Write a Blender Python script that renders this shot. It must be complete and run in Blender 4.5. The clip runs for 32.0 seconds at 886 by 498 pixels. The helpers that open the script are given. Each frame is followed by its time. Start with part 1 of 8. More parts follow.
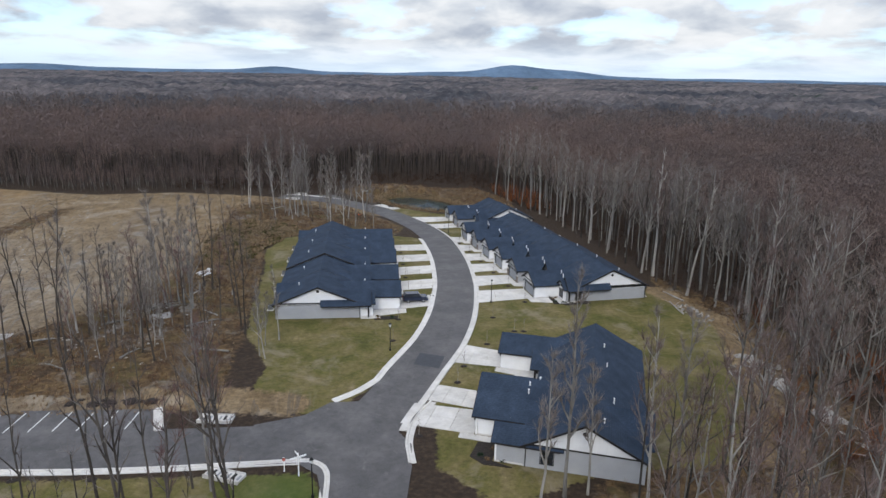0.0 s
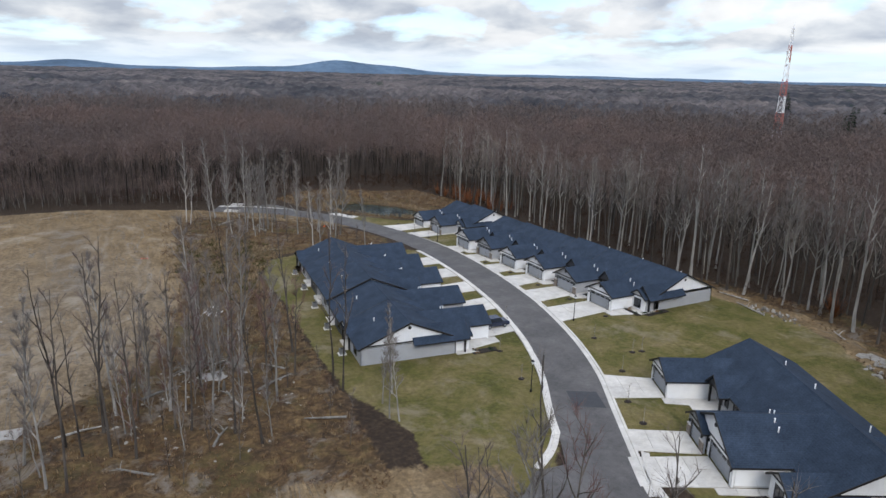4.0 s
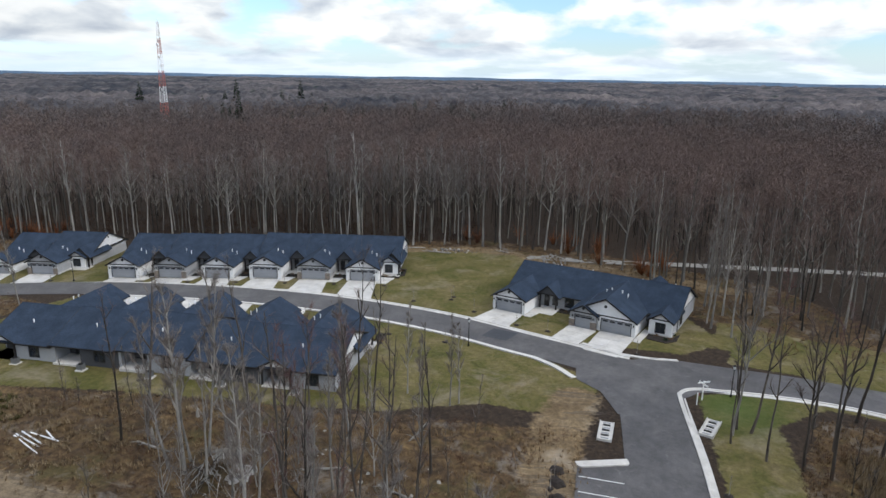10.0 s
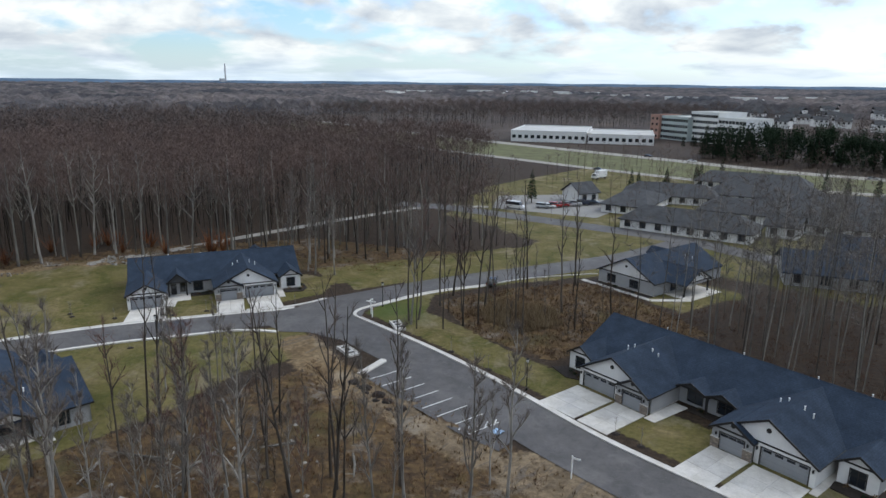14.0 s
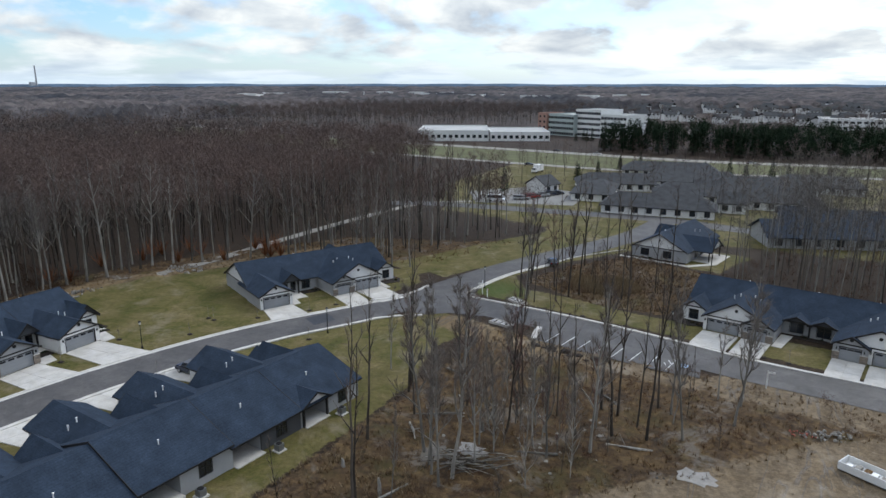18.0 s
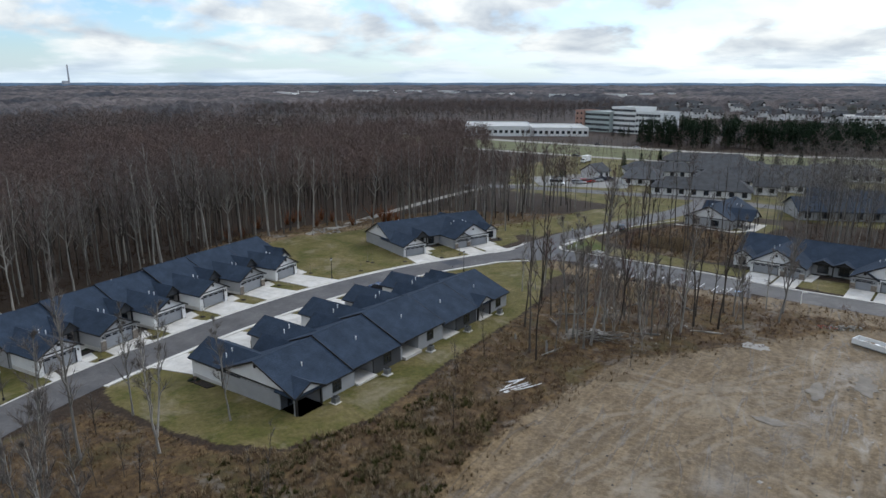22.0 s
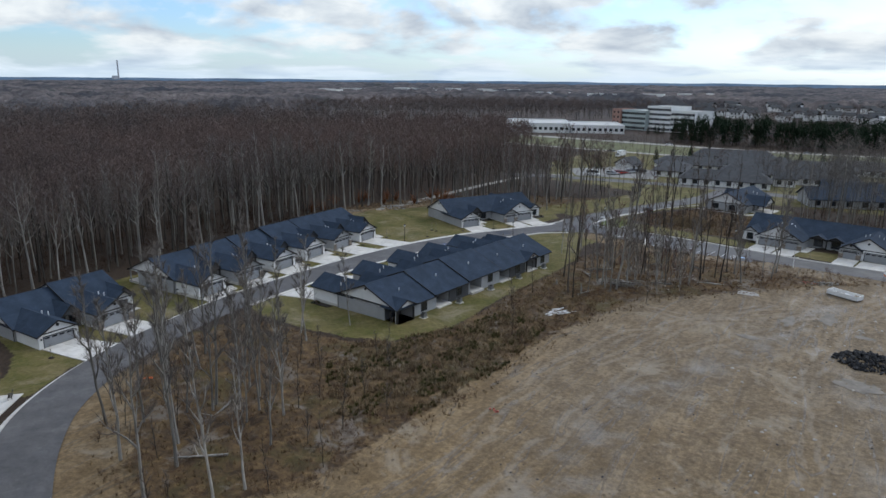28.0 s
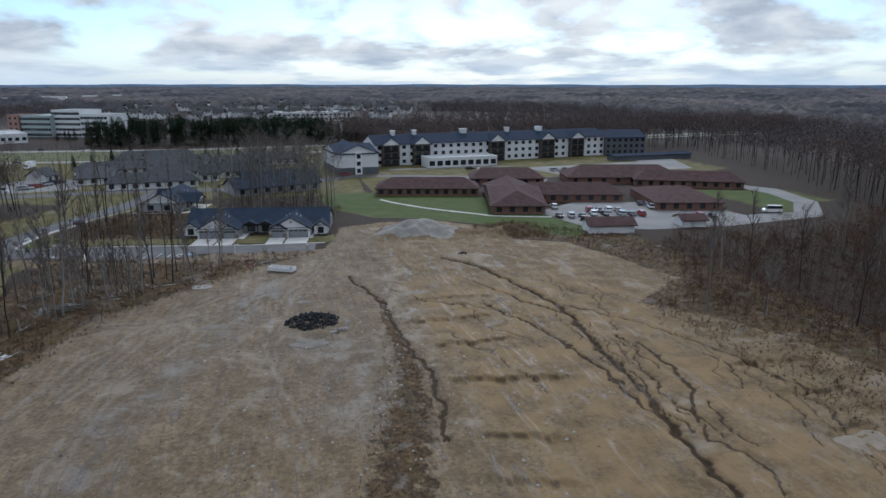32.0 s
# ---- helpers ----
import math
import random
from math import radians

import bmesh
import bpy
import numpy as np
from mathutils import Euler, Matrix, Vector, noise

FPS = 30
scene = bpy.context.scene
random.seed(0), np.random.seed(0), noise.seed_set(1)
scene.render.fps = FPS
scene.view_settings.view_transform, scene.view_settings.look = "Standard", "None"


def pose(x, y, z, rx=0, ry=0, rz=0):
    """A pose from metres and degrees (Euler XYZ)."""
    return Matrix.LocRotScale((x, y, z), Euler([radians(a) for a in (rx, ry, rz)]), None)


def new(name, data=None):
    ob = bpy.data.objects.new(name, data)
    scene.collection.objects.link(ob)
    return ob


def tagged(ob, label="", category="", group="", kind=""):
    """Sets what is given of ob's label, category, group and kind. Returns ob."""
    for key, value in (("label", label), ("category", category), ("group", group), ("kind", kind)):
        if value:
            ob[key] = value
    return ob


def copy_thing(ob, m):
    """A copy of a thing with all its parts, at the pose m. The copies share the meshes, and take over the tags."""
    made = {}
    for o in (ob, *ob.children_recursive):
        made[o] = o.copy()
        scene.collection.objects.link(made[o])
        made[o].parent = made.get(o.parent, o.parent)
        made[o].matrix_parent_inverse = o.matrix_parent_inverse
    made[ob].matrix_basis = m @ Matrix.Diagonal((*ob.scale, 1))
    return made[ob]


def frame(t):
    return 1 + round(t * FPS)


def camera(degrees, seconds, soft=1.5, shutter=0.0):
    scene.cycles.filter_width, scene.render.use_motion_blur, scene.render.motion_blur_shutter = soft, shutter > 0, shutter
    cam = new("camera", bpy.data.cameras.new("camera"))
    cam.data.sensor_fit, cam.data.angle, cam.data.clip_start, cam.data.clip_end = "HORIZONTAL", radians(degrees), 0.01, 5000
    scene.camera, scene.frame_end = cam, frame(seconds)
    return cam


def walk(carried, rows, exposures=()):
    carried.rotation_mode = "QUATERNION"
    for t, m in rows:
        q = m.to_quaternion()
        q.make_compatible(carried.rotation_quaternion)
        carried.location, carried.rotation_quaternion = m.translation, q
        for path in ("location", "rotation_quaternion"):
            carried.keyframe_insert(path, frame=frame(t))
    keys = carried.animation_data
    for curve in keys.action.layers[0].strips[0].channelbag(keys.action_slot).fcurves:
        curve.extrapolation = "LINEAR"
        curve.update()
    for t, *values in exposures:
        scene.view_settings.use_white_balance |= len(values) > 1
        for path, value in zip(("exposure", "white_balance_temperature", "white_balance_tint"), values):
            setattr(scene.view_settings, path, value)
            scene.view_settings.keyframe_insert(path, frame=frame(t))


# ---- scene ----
cam = camera(67.14, 32.0)
# seconds, x, y, z, yaw, pitch, roll
PATH = [
    (0.0, -11.69, -65.01, 42.76, -12.95, -14.88, -1.05),
    (0.5, -14.42, -61.28, 42.47, -12.98, -14.82, -1.12),
    (1.0, -18.18, -57.39, 42.19, -13.08, -14.77, -1.20),
    (1.5, -22.53, -53.57, 41.90, -13.40, -14.78, -1.29),
    (2.0, -27.07, -49.91, 41.64, -15.30, -14.80, -1.37),
    (2.5, -31.71, -46.35, 41.50, -17.64, -14.81, -1.42),
    (3.0, -36.42, -42.66, 41.44, -19.83, -14.86, -1.44),
    (3.5, -41.34, -38.77, 41.44, -22.82, -14.91, -1.41),
    (4.0, -46.19, -34.77, 41.47, -27.96, -14.95, -1.37),
    (4.5, -51.21, -30.63, 41.47, -32.46, -14.95, -1.33),
    (6.5, -69.18, -11.12, 41.02, -42.85, -15.02, -1.00),
    (7.0, -73.44, -5.94, 41.15, -46.23, -15.07, -1.09),
    (7.5, -77.57, -0.77, 41.26, -50.95, -15.12, -1.17),
    (8.0, -81.58, 4.53, 41.41, -59.05, -15.07, -1.20),
    (8.5, -85.10, 10.30, 41.48, -67.38, -14.95, -1.17),
    (9.0, -88.34, 16.07, 41.41, -73.71, -14.85, -1.11),
    (9.5, -91.17, 21.79, 41.29, -78.76, -14.70, -1.04),
    (10.0, -93.53, 27.56, 41.17, -85.64, -14.57, -0.92),
    (10.5, -95.30, 33.35, 41.14, -91.99, -14.46, -0.76),
    (11.0, -96.45, 39.16, 41.10, -97.47, -14.44, -0.61),
    (11.5, -97.31, 45.08, 40.91, -102.77, -14.40, -0.54),
    (12.0, -97.53, 50.92, 40.68, -108.30, -14.34, -0.59),
    (12.5, -97.28, 56.82, 40.36, -117.10, -14.24, -0.67),
    (13.0, -96.23, 62.82, 40.09, -124.50, -14.16, -0.65),
    (13.5, -94.67, 68.78, 40.06, -130.85, -14.15, -0.65),
    (14.0, -92.52, 74.47, 40.12, -139.29, -14.15, -0.58),
    (14.5, -89.88, 80.22, 40.22, -146.57, -14.12, -0.44),
    (16.5, -73.40, 98.98, 40.79, -152.76, -14.07, -0.20),
    (17.0, -69.23, 103.88, 41.04, -152.87, -14.10, -0.12),
    (17.5, -65.37, 109.29, 41.31, -152.86, -14.10, -0.06),
    (18.0, -62.11, 114.75, 41.47, -152.94, -14.05, -0.03),
    (18.5, -59.95, 120.08, 41.52, -152.94, -14.02, -0.03),
    (19.0, -58.66, 125.03, 41.52, -152.90, -14.01, -0.02),
    (19.5, -58.14, 130.25, 41.49, -152.85, -14.02, 0.03),
    (20.0, -58.08, 135.56, 41.57, -152.83, -14.06, 0.07),
    (20.5, -58.54, 140.89, 41.61, -152.78, -14.07, 0.10),
    (21.0, -59.24, 146.29, 41.59, -152.79, -14.06, 0.09),
    (21.5, -60.24, 151.65, 41.58, -152.53, -14.10, 0.05),
    (22.0, -61.50, 157.02, 41.57, -151.30, -14.14, -0.05),
    (22.5, -63.03, 162.53, 41.61, -148.71, -14.18, -0.17),
    (23.0, -64.98, 168.00, 41.67, -144.92, -14.21, -0.27),
    (23.5, -66.86, 172.97, 41.63, -142.54, -14.29, -0.35),
    (24.0, -68.64, 177.63, 41.60, -141.05, -14.41, -0.37),
    (24.5, -70.18, 181.64, 41.74, -138.82, -14.44, -0.35),
    (26.5, -71.84, 186.96, 41.69, -134.90, -14.56, -0.39),
    (27.0, -72.12, 187.12, 41.80, -138.15, -14.53, -0.54),
    (27.5, -72.29, 187.20, 41.83, -143.15, -14.44, -0.60),
    (28.0, -72.34, 187.16, 41.84, -148.20, -14.31, -0.58),
    (28.5, -72.26, 187.05, 41.85, -153.41, -14.19, -0.50),
    (29.0, -72.13, 187.04, 41.90, -158.93, -14.08, -0.49),
    (29.5, -72.16, 187.09, 41.97, -164.48, -14.02, -0.44),
    (30.0, -72.24, 187.03, 42.06, -170.45, -13.97, -0.33),
    (30.5, -72.32, 187.38, 42.20, -176.58, -13.98, -0.16),
    (31.0, -72.12, 187.41, 42.28, -182.79, -14.02, -0.01),
    (31.5, -71.86, 187.57, 42.26, -188.97, -14.04, 0.04),
    (32.0, -71.60, 187.66, 42.08, -194.97, -14.01, -0.04),
]
EXPOSURE = [(0.0, 0.44, 6450, 9), (9.0, 0.46, 6500, 8), (13.0, 0.28, 6400, 6), (24.0, 0.22, 6350, 6), (28.0, 0.12, 6200, 6), (32.0, -0.08, 5950, 7)]
walk(cam, [(t, pose(x, y, z, 90 + p, r, w)) for t, x, y, z, w, p, r in PATH], exposures=EXPOSURE)

# ---- world, sun ----
SUN_AZ, SUN_ELEV = 200, 36
world = bpy.data.worlds.new("cloudy_sky")
scene.world = world
world.use_nodes = True
wn, wl = world.node_tree.nodes, world.node_tree.links
wn.clear()


def wnode(kind, **values):
    n = wn.new("ShaderNode" + kind)
    if "operation" in values:
        n.operation = values["operation"]
    if "blend_type" in values:
        n.blend_type = values["blend_type"]
    return n


w_out, w_bg = wnode("OutputWorld"), wnode("Background")
w_sky = wnode("TexSky")
w_sky.sky_type, w_sky.sun_disc = "NISHITA", False
w_sky.sun_elevation, w_sky.sun_rotation = radians(SUN_ELEV), radians(SUN_AZ)
w_sky.dust_density = 0.6
w_co, w_sep = wnode("TexCoord"), wnode("SeparateXYZ")
wl.new(w_co.outputs["Generated"], w_sep.inputs[0])
w_h = wnode("Math", operation="MAXIMUM")
wl.new(w_sep.outputs[2], w_h.inputs[0])
w_h.inputs[1].default_value = 0.0
w_den = wnode("Math", operation="ADD")
wl.new(w_h.outputs[0], w_den.inputs[0])
w_den.inputs[1].default_value = 0.03
w_log = wnode("Math", operation="LOGARITHM")
wl.new(w_den.outputs[0], w_log.inputs[0])
w_log.inputs[1].default_value = 2.718
w_v, w_cmb = wnode("Math", operation="MULTIPLY"), wnode("CombineXYZ")
wl.new(w_log.outputs[0], w_v.inputs[0])
w_v.inputs[1].default_value = 0.27
wl.new(w_sep.outputs[0], w_cmb.inputs[0])
wl.new(w_sep.outputs[1], w_cmb.inputs[1])
wl.new(w_v.outputs[0], w_cmb.inputs[2])


def cloud_noise(scale, detail, distort, offset):
    mp = wnode("Mapping")
    mp.inputs["Location"].default_value = (offset, offset * 0.7, 0)
    wl.new(w_cmb.outputs[0], mp.inputs[0])
    n = wnode("TexNoise")
    n.inputs["Scale"].default_value, n.inputs["Detail"].default_value = scale, detail
    n.inputs["Distortion"].default_value = distort
    n.inputs["Roughness"].default_value = 0.52
    wl.new(mp.outputs[0], n.inputs["Vector"])
    return n


def wramp(src, stops):
    r = wnode("ValToRGB")
    wl.new(src, r.inputs[0])
    els = r.color_ramp.elements
    while len(els) < len(stops):
        els.new(0.5)
    for e, (p, c) in zip(els, stops):
        e.position, e.color = p, (*c, 1)
    return r


def wmix(a, b, fac):
    m = wnode("MixRGB")
    wl.new(fac, m.inputs[0])
    wl.new(a, m.inputs[1])
    wl.new(b, m.inputs[2])
    return m


# cover: where clouds are; body: their grey undersides
n_cover, n_body = cloud_noise(7.5, 8, 0.2, 3.1), cloud_noise(9.5, 8, 0.25, 11.7)
w_thin = wnode("Math", operation="MULTIPLY_ADD")
wl.new(w_sep.outputs[1], w_thin.inputs[0])
w_thin.inputs[1].default_value = 0.035
wl.new(n_cover.outputs[0], w_thin.inputs[2])
r_cover = wramp(w_thin.outputs[0], [(0.385, (0, 0, 0)), (0.53, (1, 1, 1))])
r_body = wramp(n_body.outputs[0], [(0.34, (8.7, 8.7, 8.7)), (0.45, (7.9, 8.0, 8.1)), (0.54, (6.4, 6.7, 7.1)), (0.68, (4.5, 4.9, 5.6))])
w_blue = wnode("MixRGB", blend_type="MULTIPLY")
w_blue.inputs[0].default_value = 1.0
wl.new(w_sky.outputs[0], w_blue.inputs[1])
w_blue.inputs[2].default_value = (0.95, 1.14, 1.52, 1)
# the cloud deck is thicker and greyer towards the north
w_north = wramp(w_sep.outputs[1], [(0.0, (1.02, 1.02, 1.02)), (0.75, (0.78, 0.79, 0.81))])
w_deck = wnode("MixRGB", blend_type="MULTIPLY")
w_deck.inputs[0].default_value = 1.0
wl.new(r_body.outputs[0], w_deck.inputs[1])
wl.new(w_north.outputs[0], w_deck.inputs[2])
w_mix = wmix(w_blue.outputs[0], w_deck.outputs[0], r_cover.outputs[0])
# pale band low over the horizon
w_low = wramp(w_h.outputs[0], [(0.0, (1, 1, 1)), (0.045, (0, 0, 0))])
w_pale = wnode("RGB")
w_pale.outputs[0].default_value = (6.3, 7.7, 9.3, 1)
w_lowf = wnode("Math", operation="MULTIPLY")
wl.new(w_low.outputs[0], w_lowf.inputs[0])
w_lowf.inputs[1].default_value = 0.6
w_fin = wmix(w_mix.outputs[0], w_pale.outputs[0], w_lowf.outputs[0])
# an overcast dome: brighter towards the zenith
w_zen = wnode("Math", operation="MULTIPLY_ADD")
wl.new(w_h.outputs[0], w_zen.inputs[0])
w_zen.inputs[1].default_value, w_zen.inputs[2].default_value = 0.85, 0.97
w_dome = wnode("MixRGB", blend_type="MULTIPLY")
w_dome.inputs[0].default_value = 1.0
wl.new(w_fin.outputs[0], w_dome.inputs[1])
wl.new(w_zen.outputs[0], w_dome.inputs[2])
wl.new(w_dome.outputs[0], w_bg.inputs[0])
w_bg.inputs[1].default_value = 0.10
wl.new(w_bg.outputs[0], w_out.inputs[0])

sun = new("sun", bpy.data.lights.new("sun", "SUN"))
sun.data.energy, sun.data.angle, sun.data.color = 1.4, radians(20), (1.0, 0.95, 0.88)
sun.matrix_world = pose(0, 0, 120, 90 - SUN_ELEV, 0, 180 - SUN_AZ)

# ---- materials ----


class Nodes:
    """A node material under construction."""

    def __init__(self, name, rough=0.9, metal=0.0, spec=0.3):
        self.m = bpy.data.materials.new(name)
        self.m.use_nodes = True
        self.t = self.m.node_tree
        self.b = self.t.nodes["Principled BSDF"]
        self.b.inputs["Roughness"].default_value = rough
        self.b.inputs["Metallic"].default_value = metal
        self.b.inputs["Specular IOR Level"].default_value = spec
        self.pos = self.add("NewGeometry").outputs["Position"]

    def add(self, kind, **values):
        n = self.t.nodes.new("ShaderNode" + kind)
        if "operation" in values:
            n.operation = values["operation"]
        if "use_clamp" in values:
            n.use_clamp = values["use_clamp"]
        if "blend_type" in values:
            n.blend_type = values["blend_type"]
        if "attribute_name" in values:
            n.attribute_name = values["attribute_name"]
        return n

    def put(self, sock, v):
        if isinstance(v, bpy.types.NodeSocket):
            self.t.links.new(v, sock)
        elif isinstance(v, tuple) and len(v) == 3 and sock.type == "RGBA":
            sock.default_value = (*v, 1)
        else:
            sock.default_value = v

    def noise(self, scale, detail=4.0, rough=0.6, stretch=None, distort=0.0, turn=0.0):
        n = self.add("TexNoise")
        src = self.pos
        if stretch:
            mp = self.add("Mapping")
            mp.inputs["Scale"].default_value = stretch
            mp.inputs["Rotation"].default_value = (0, 0, radians(turn))
            self.put(mp.inputs[0], src)
            src = mp.outputs[0]
        self.put(n.inputs["Vector"], src)
        for k, v in (("Scale", scale), ("Detail", detail), ("Roughness", rough), ("Distortion", distort)):
            n.inputs[k].default_value = v
        return n.outputs[0]

    def math(self, op, a, b=0.0, clamp=False):
        n = self.add("Math", operation=op, use_clamp=clamp)
        self.put(n.inputs[0], a)
        self.put(n.inputs[1], b)
        return n.outputs[0]

    def ramp(self, src, stops):
        r = self.add("ValToRGB")
        self.put(r.inputs[0], src)
        els = r.color_ramp.elements
        while len(els) < len(stops):
            els.new(0.5)
        for e, (p, c) in zip(els, stops):
            e.position, e.color = p, (*c, 1)
        return r.outputs[0]

    def mix(self, a, b, fac, blend="MIX"):
        n = self.add("MixRGB", blend_type=blend)
        for s, v in zip(n.inputs, (fac, a, b)):
            self.put(s, v)
        return n.outputs[0]

    def attr(self, name):
        return self.add("Attribute", attribute_name=name).outputs["Fac"]

    def rand(self, island=False):
        if island:
            return self.add("NewGeometry").outputs["Random Per Island"]
        return self.add("ObjectInfo").outputs["Random"]

    def bump(self, h, strength=0.3, dist=0.05):
        n = self.add("Bump")
        n.inputs["Strength"].default_value, n.inputs["Distance"].default_value = strength, dist
        self.put(n.inputs["Height"], h)
        self.put(self.b.inputs["Normal"], n.outputs[0])

    def colour(self, c):
        self.put(self.b.inputs["Base Color"], c)
        return self.m


def plain(name, c, rough=0.6, metal=0.0, var=0.18, scale=1.5, fine=14.0, bump=0.0, spec=0.3):
    """A surface with soft stains at one scale and grain at another."""
    n = Nodes(name, rough, metal, spec)
    lo, hi = tuple(v * (1 - var) for v in c), tuple(min(1.0, v * (1 + var)) for v in c)
    a = n.ramp(n.noise(scale, 5), [(0.3, lo), (0.7, hi)])
    g = n.ramp(n.noise(fine, 3), [(0.3, (0.86,) * 3), (0.7, (1.08,) * 3)])
    if bump:
        n.bump(n.noise(fine * 2, 3), bump)
    return n.colour(n.mix(a, g, 1.0, "MULTIPLY"))


def make_ground():
    n = Nodes("ground", 0.95, spec=0.1)
    big, mid, fine, grit = n.noise(0.035, 5), n.noise(0.22, 6), n.noise(1.6, 6), n.noise(7, 4)
    # leaf litter of the woods, its colour darkened for shade under the trees
    litter = n.ramp(fine, [(0.25, (0.012, 0.009, 0.007)), (0.5, (0.030, 0.021, 0.014)), (0.75, (0.066, 0.047, 0.031))])
    litter = n.mix(litter, (0.036, 0.024, 0.017), n.math("MULTIPLY", mid, 0.5))
    # bare soil of the graded field, greyer where stone was spread
    soil = n.ramp(mid, [(0.28, (0.116, 0.080, 0.042)), (0.5, (0.160, 0.114, 0.064)), (0.72, (0.210, 0.157, 0.096))])
    stony = n.ramp(n.noise(0.3, 7, 0.7, distort=0.6), [(0.3, (0.112, 0.088, 0.062)), (0.5, (0.154, 0.125, 0.092)), (0.7, (0.212, 0.176, 0.135))])
    soil = n.mix(soil, stony, n.ramp(n.math("ADD", n.attr("stony"), n.math("MULTIPLY", n.math("SUBTRACT", big, 0.5), 0.9)), [(0.3, (0, 0, 0)), (0.8, (0.5,) * 3)]))
    track = n.noise(0.5, 5, 0.6, (0.8, 0.16, 0.2), 1.6, 12)
    line = n.math("ABSOLUTE", n.math("SUBTRACT", n.noise(0.22, 3, 0.5, (1.0, 0.14, 0.2), 1.2, -14), 0.5))
    soil = n.mix(soil, n.ramp(track, [(0.36, (0.8, 0.8, 0.81)), (0.62, (1.12, 1.1, 1.07))]), 0.8, "MULTIPLY")
    soil = n.mix(soil, n.ramp(line, [(0.0, (0.55, 0.54, 0.53)), (0.010, (0.66,) * 3), (0.018, (1.12,) * 3), (0.035, (1.04,) * 3), (0.06, (0.95,) * 3)]), 0.9, "MULTIPLY")
    soil = n.mix(soil, n.ramp(fine, [(0.3, (0.60, 0.59, 0.58)), (0.5, (0.98,) * 3), (0.7, (1.34, 1.34, 1.32))]), 0.85, "MULTIPLY")
    soil = n.mix(soil, n.ramp(grit, [(0.3, (0.68,) * 3), (0.72, (1.3,) * 3)]), 0.8, "MULTIPLY")
    pale = n.ramp(n.noise(0.09, 6, 0.65, distort=0.8), [(0.56, (0, 0, 0)), (0.66, (1, 1, 1))])
    soil = n.mix(soil, (0.29, 0.25, 0.195), n.math("MULTIPLY", pale, 0.5))
    soil = n.mix(soil, (0.205, 0.138, 0.070), n.math("MULTIPLY", n.attr("clay"), n.ramp(n.noise(0.18, 5), [(0.4, (0, 0, 0)), (0.62, (1, 1, 1))])))
    soil = n.mix(soil, (0.086, 0.072, 0.056), n.math("MULTIPLY", n.attr("damp"), n.ramp(mid, [(0.35, (0.05,) * 3), (0.65, (0.6,) * 3)])))
    # pale tyre tracks, and sky sheen of wet ruts painted as the same pale colour
    soil = n.mix(soil, (0.245, 0.212, 0.172), n.math("MULTIPLY", n.ramp(n.attr("wheel"), [(0.3, (0, 0, 0)), (0.7, (0.4,) * 3)]), n.ramp(n.noise(0.35, 5, 0.7), [(0.38, (0, 0, 0)), (0.6, (1, 1, 1))])))
    # dormant lawn
    lawn = n.ramp(n.noise(0.16, 7, 0.68, distort=0.5), [(0.28, (0.046, 0.050, 0.012)), (0.42, (0.078, 0.073, 0.021)), (0.56, (0.112, 0.094, 0.036)), (0.7, (0.162, 0.126, 0.066))])
    lawn = n.mix(lawn, n.ramp(fine, [(0.3, (0.68,) * 3), (0.7, (1.28,) * 3)]), 0.8, "MULTIPLY")
    lawn = n.mix(lawn, n.ramp(grit, [(0.3, (0.74,) * 3), (0.7, (1.24,) * 3)]), 0.7, "MULTIPLY")
    lawn = n.mix(lawn, (0.20, 0.165, 0.115), n.math("MULTIPLY", n.ramp(n.noise(0.11, 8, 0.72, distort=0.4), [(0.53, (0, 0, 0)), (0.64, (1, 1, 1))]), 0.62))
    lawn = n.mix(lawn, (0.24, 0.21, 0.16), n.math("MULTIPLY", n.ramp(n.noise(0.3, 6, 0.7, (1.0, 0.35, 1.0), 0.5, 30), [(0.66, (0, 0, 0)), (0.74, (1, 1, 1))]), 0.5))
    lawn = n.mix(lawn, (0.040, 0.075, 0.014), n.math("MULTIPLY", n.attr("fresh"), 0.75))
    # rough growth: straw, russet, moss
    rough = n.ramp(n.noise(0.55, 7, 0.72, distort=0.7), [(0.28, (0.020, 0.014, 0.010)), (0.42, (0.052, 0.034, 0.020)), (0.54, (0.088, 0.056, 0.028)), (0.66, (0.135, 0.090, 0.042)), (0.8, (0.20, 0.145, 0.08))])
    rough = n.mix(rough, n.ramp(fine, [(0.28, (0.55,) * 3), (0.5, (0.95,) * 3), (0.72, (1.5,) * 3)]), 0.85, "MULTIPLY")
    rough = n.mix(rough, n.ramp(grit, [(0.3, (0.7,) * 3), (0.7, (1.28,) * 3)]), 0.7, "MULTIPLY")
    rough = n.mix(rough, (0.062, 0.056, 0.020), n.ramp(n.noise(0.12, 6, 0.7), [(0.52, (0, 0, 0)), (0.64, (0.55,) * 3)]))
    rough = n.mix(rough, (0.15, 0.128, 0.105), n.ramp(n.noise(0.15, 8, 0.74, distort=0.5), [(0.55, (0, 0, 0)), (0.63, (0.85,) * 3)]))
    col = litter

    def over(c, layer, mask, jag):
        f = n.math("ADD", n.attr(mask), n.math("MULTIPLY", n.math("SUBTRACT", n.math("ADD", n.math("MULTIPLY", fine, 0.5), n.math("MULTIPLY", mid, 0.5)), 0.5), jag))
        return n.mix(c, layer, n.ramp(f, [(0.42, (0, 0, 0)), (0.58, (1, 1, 1))]))
    col = over(col, rough, "rough", 1.3)
    col = over(col, lawn, "lawn", 1.25)
    col = over(col, soil, "soil", 1.0)
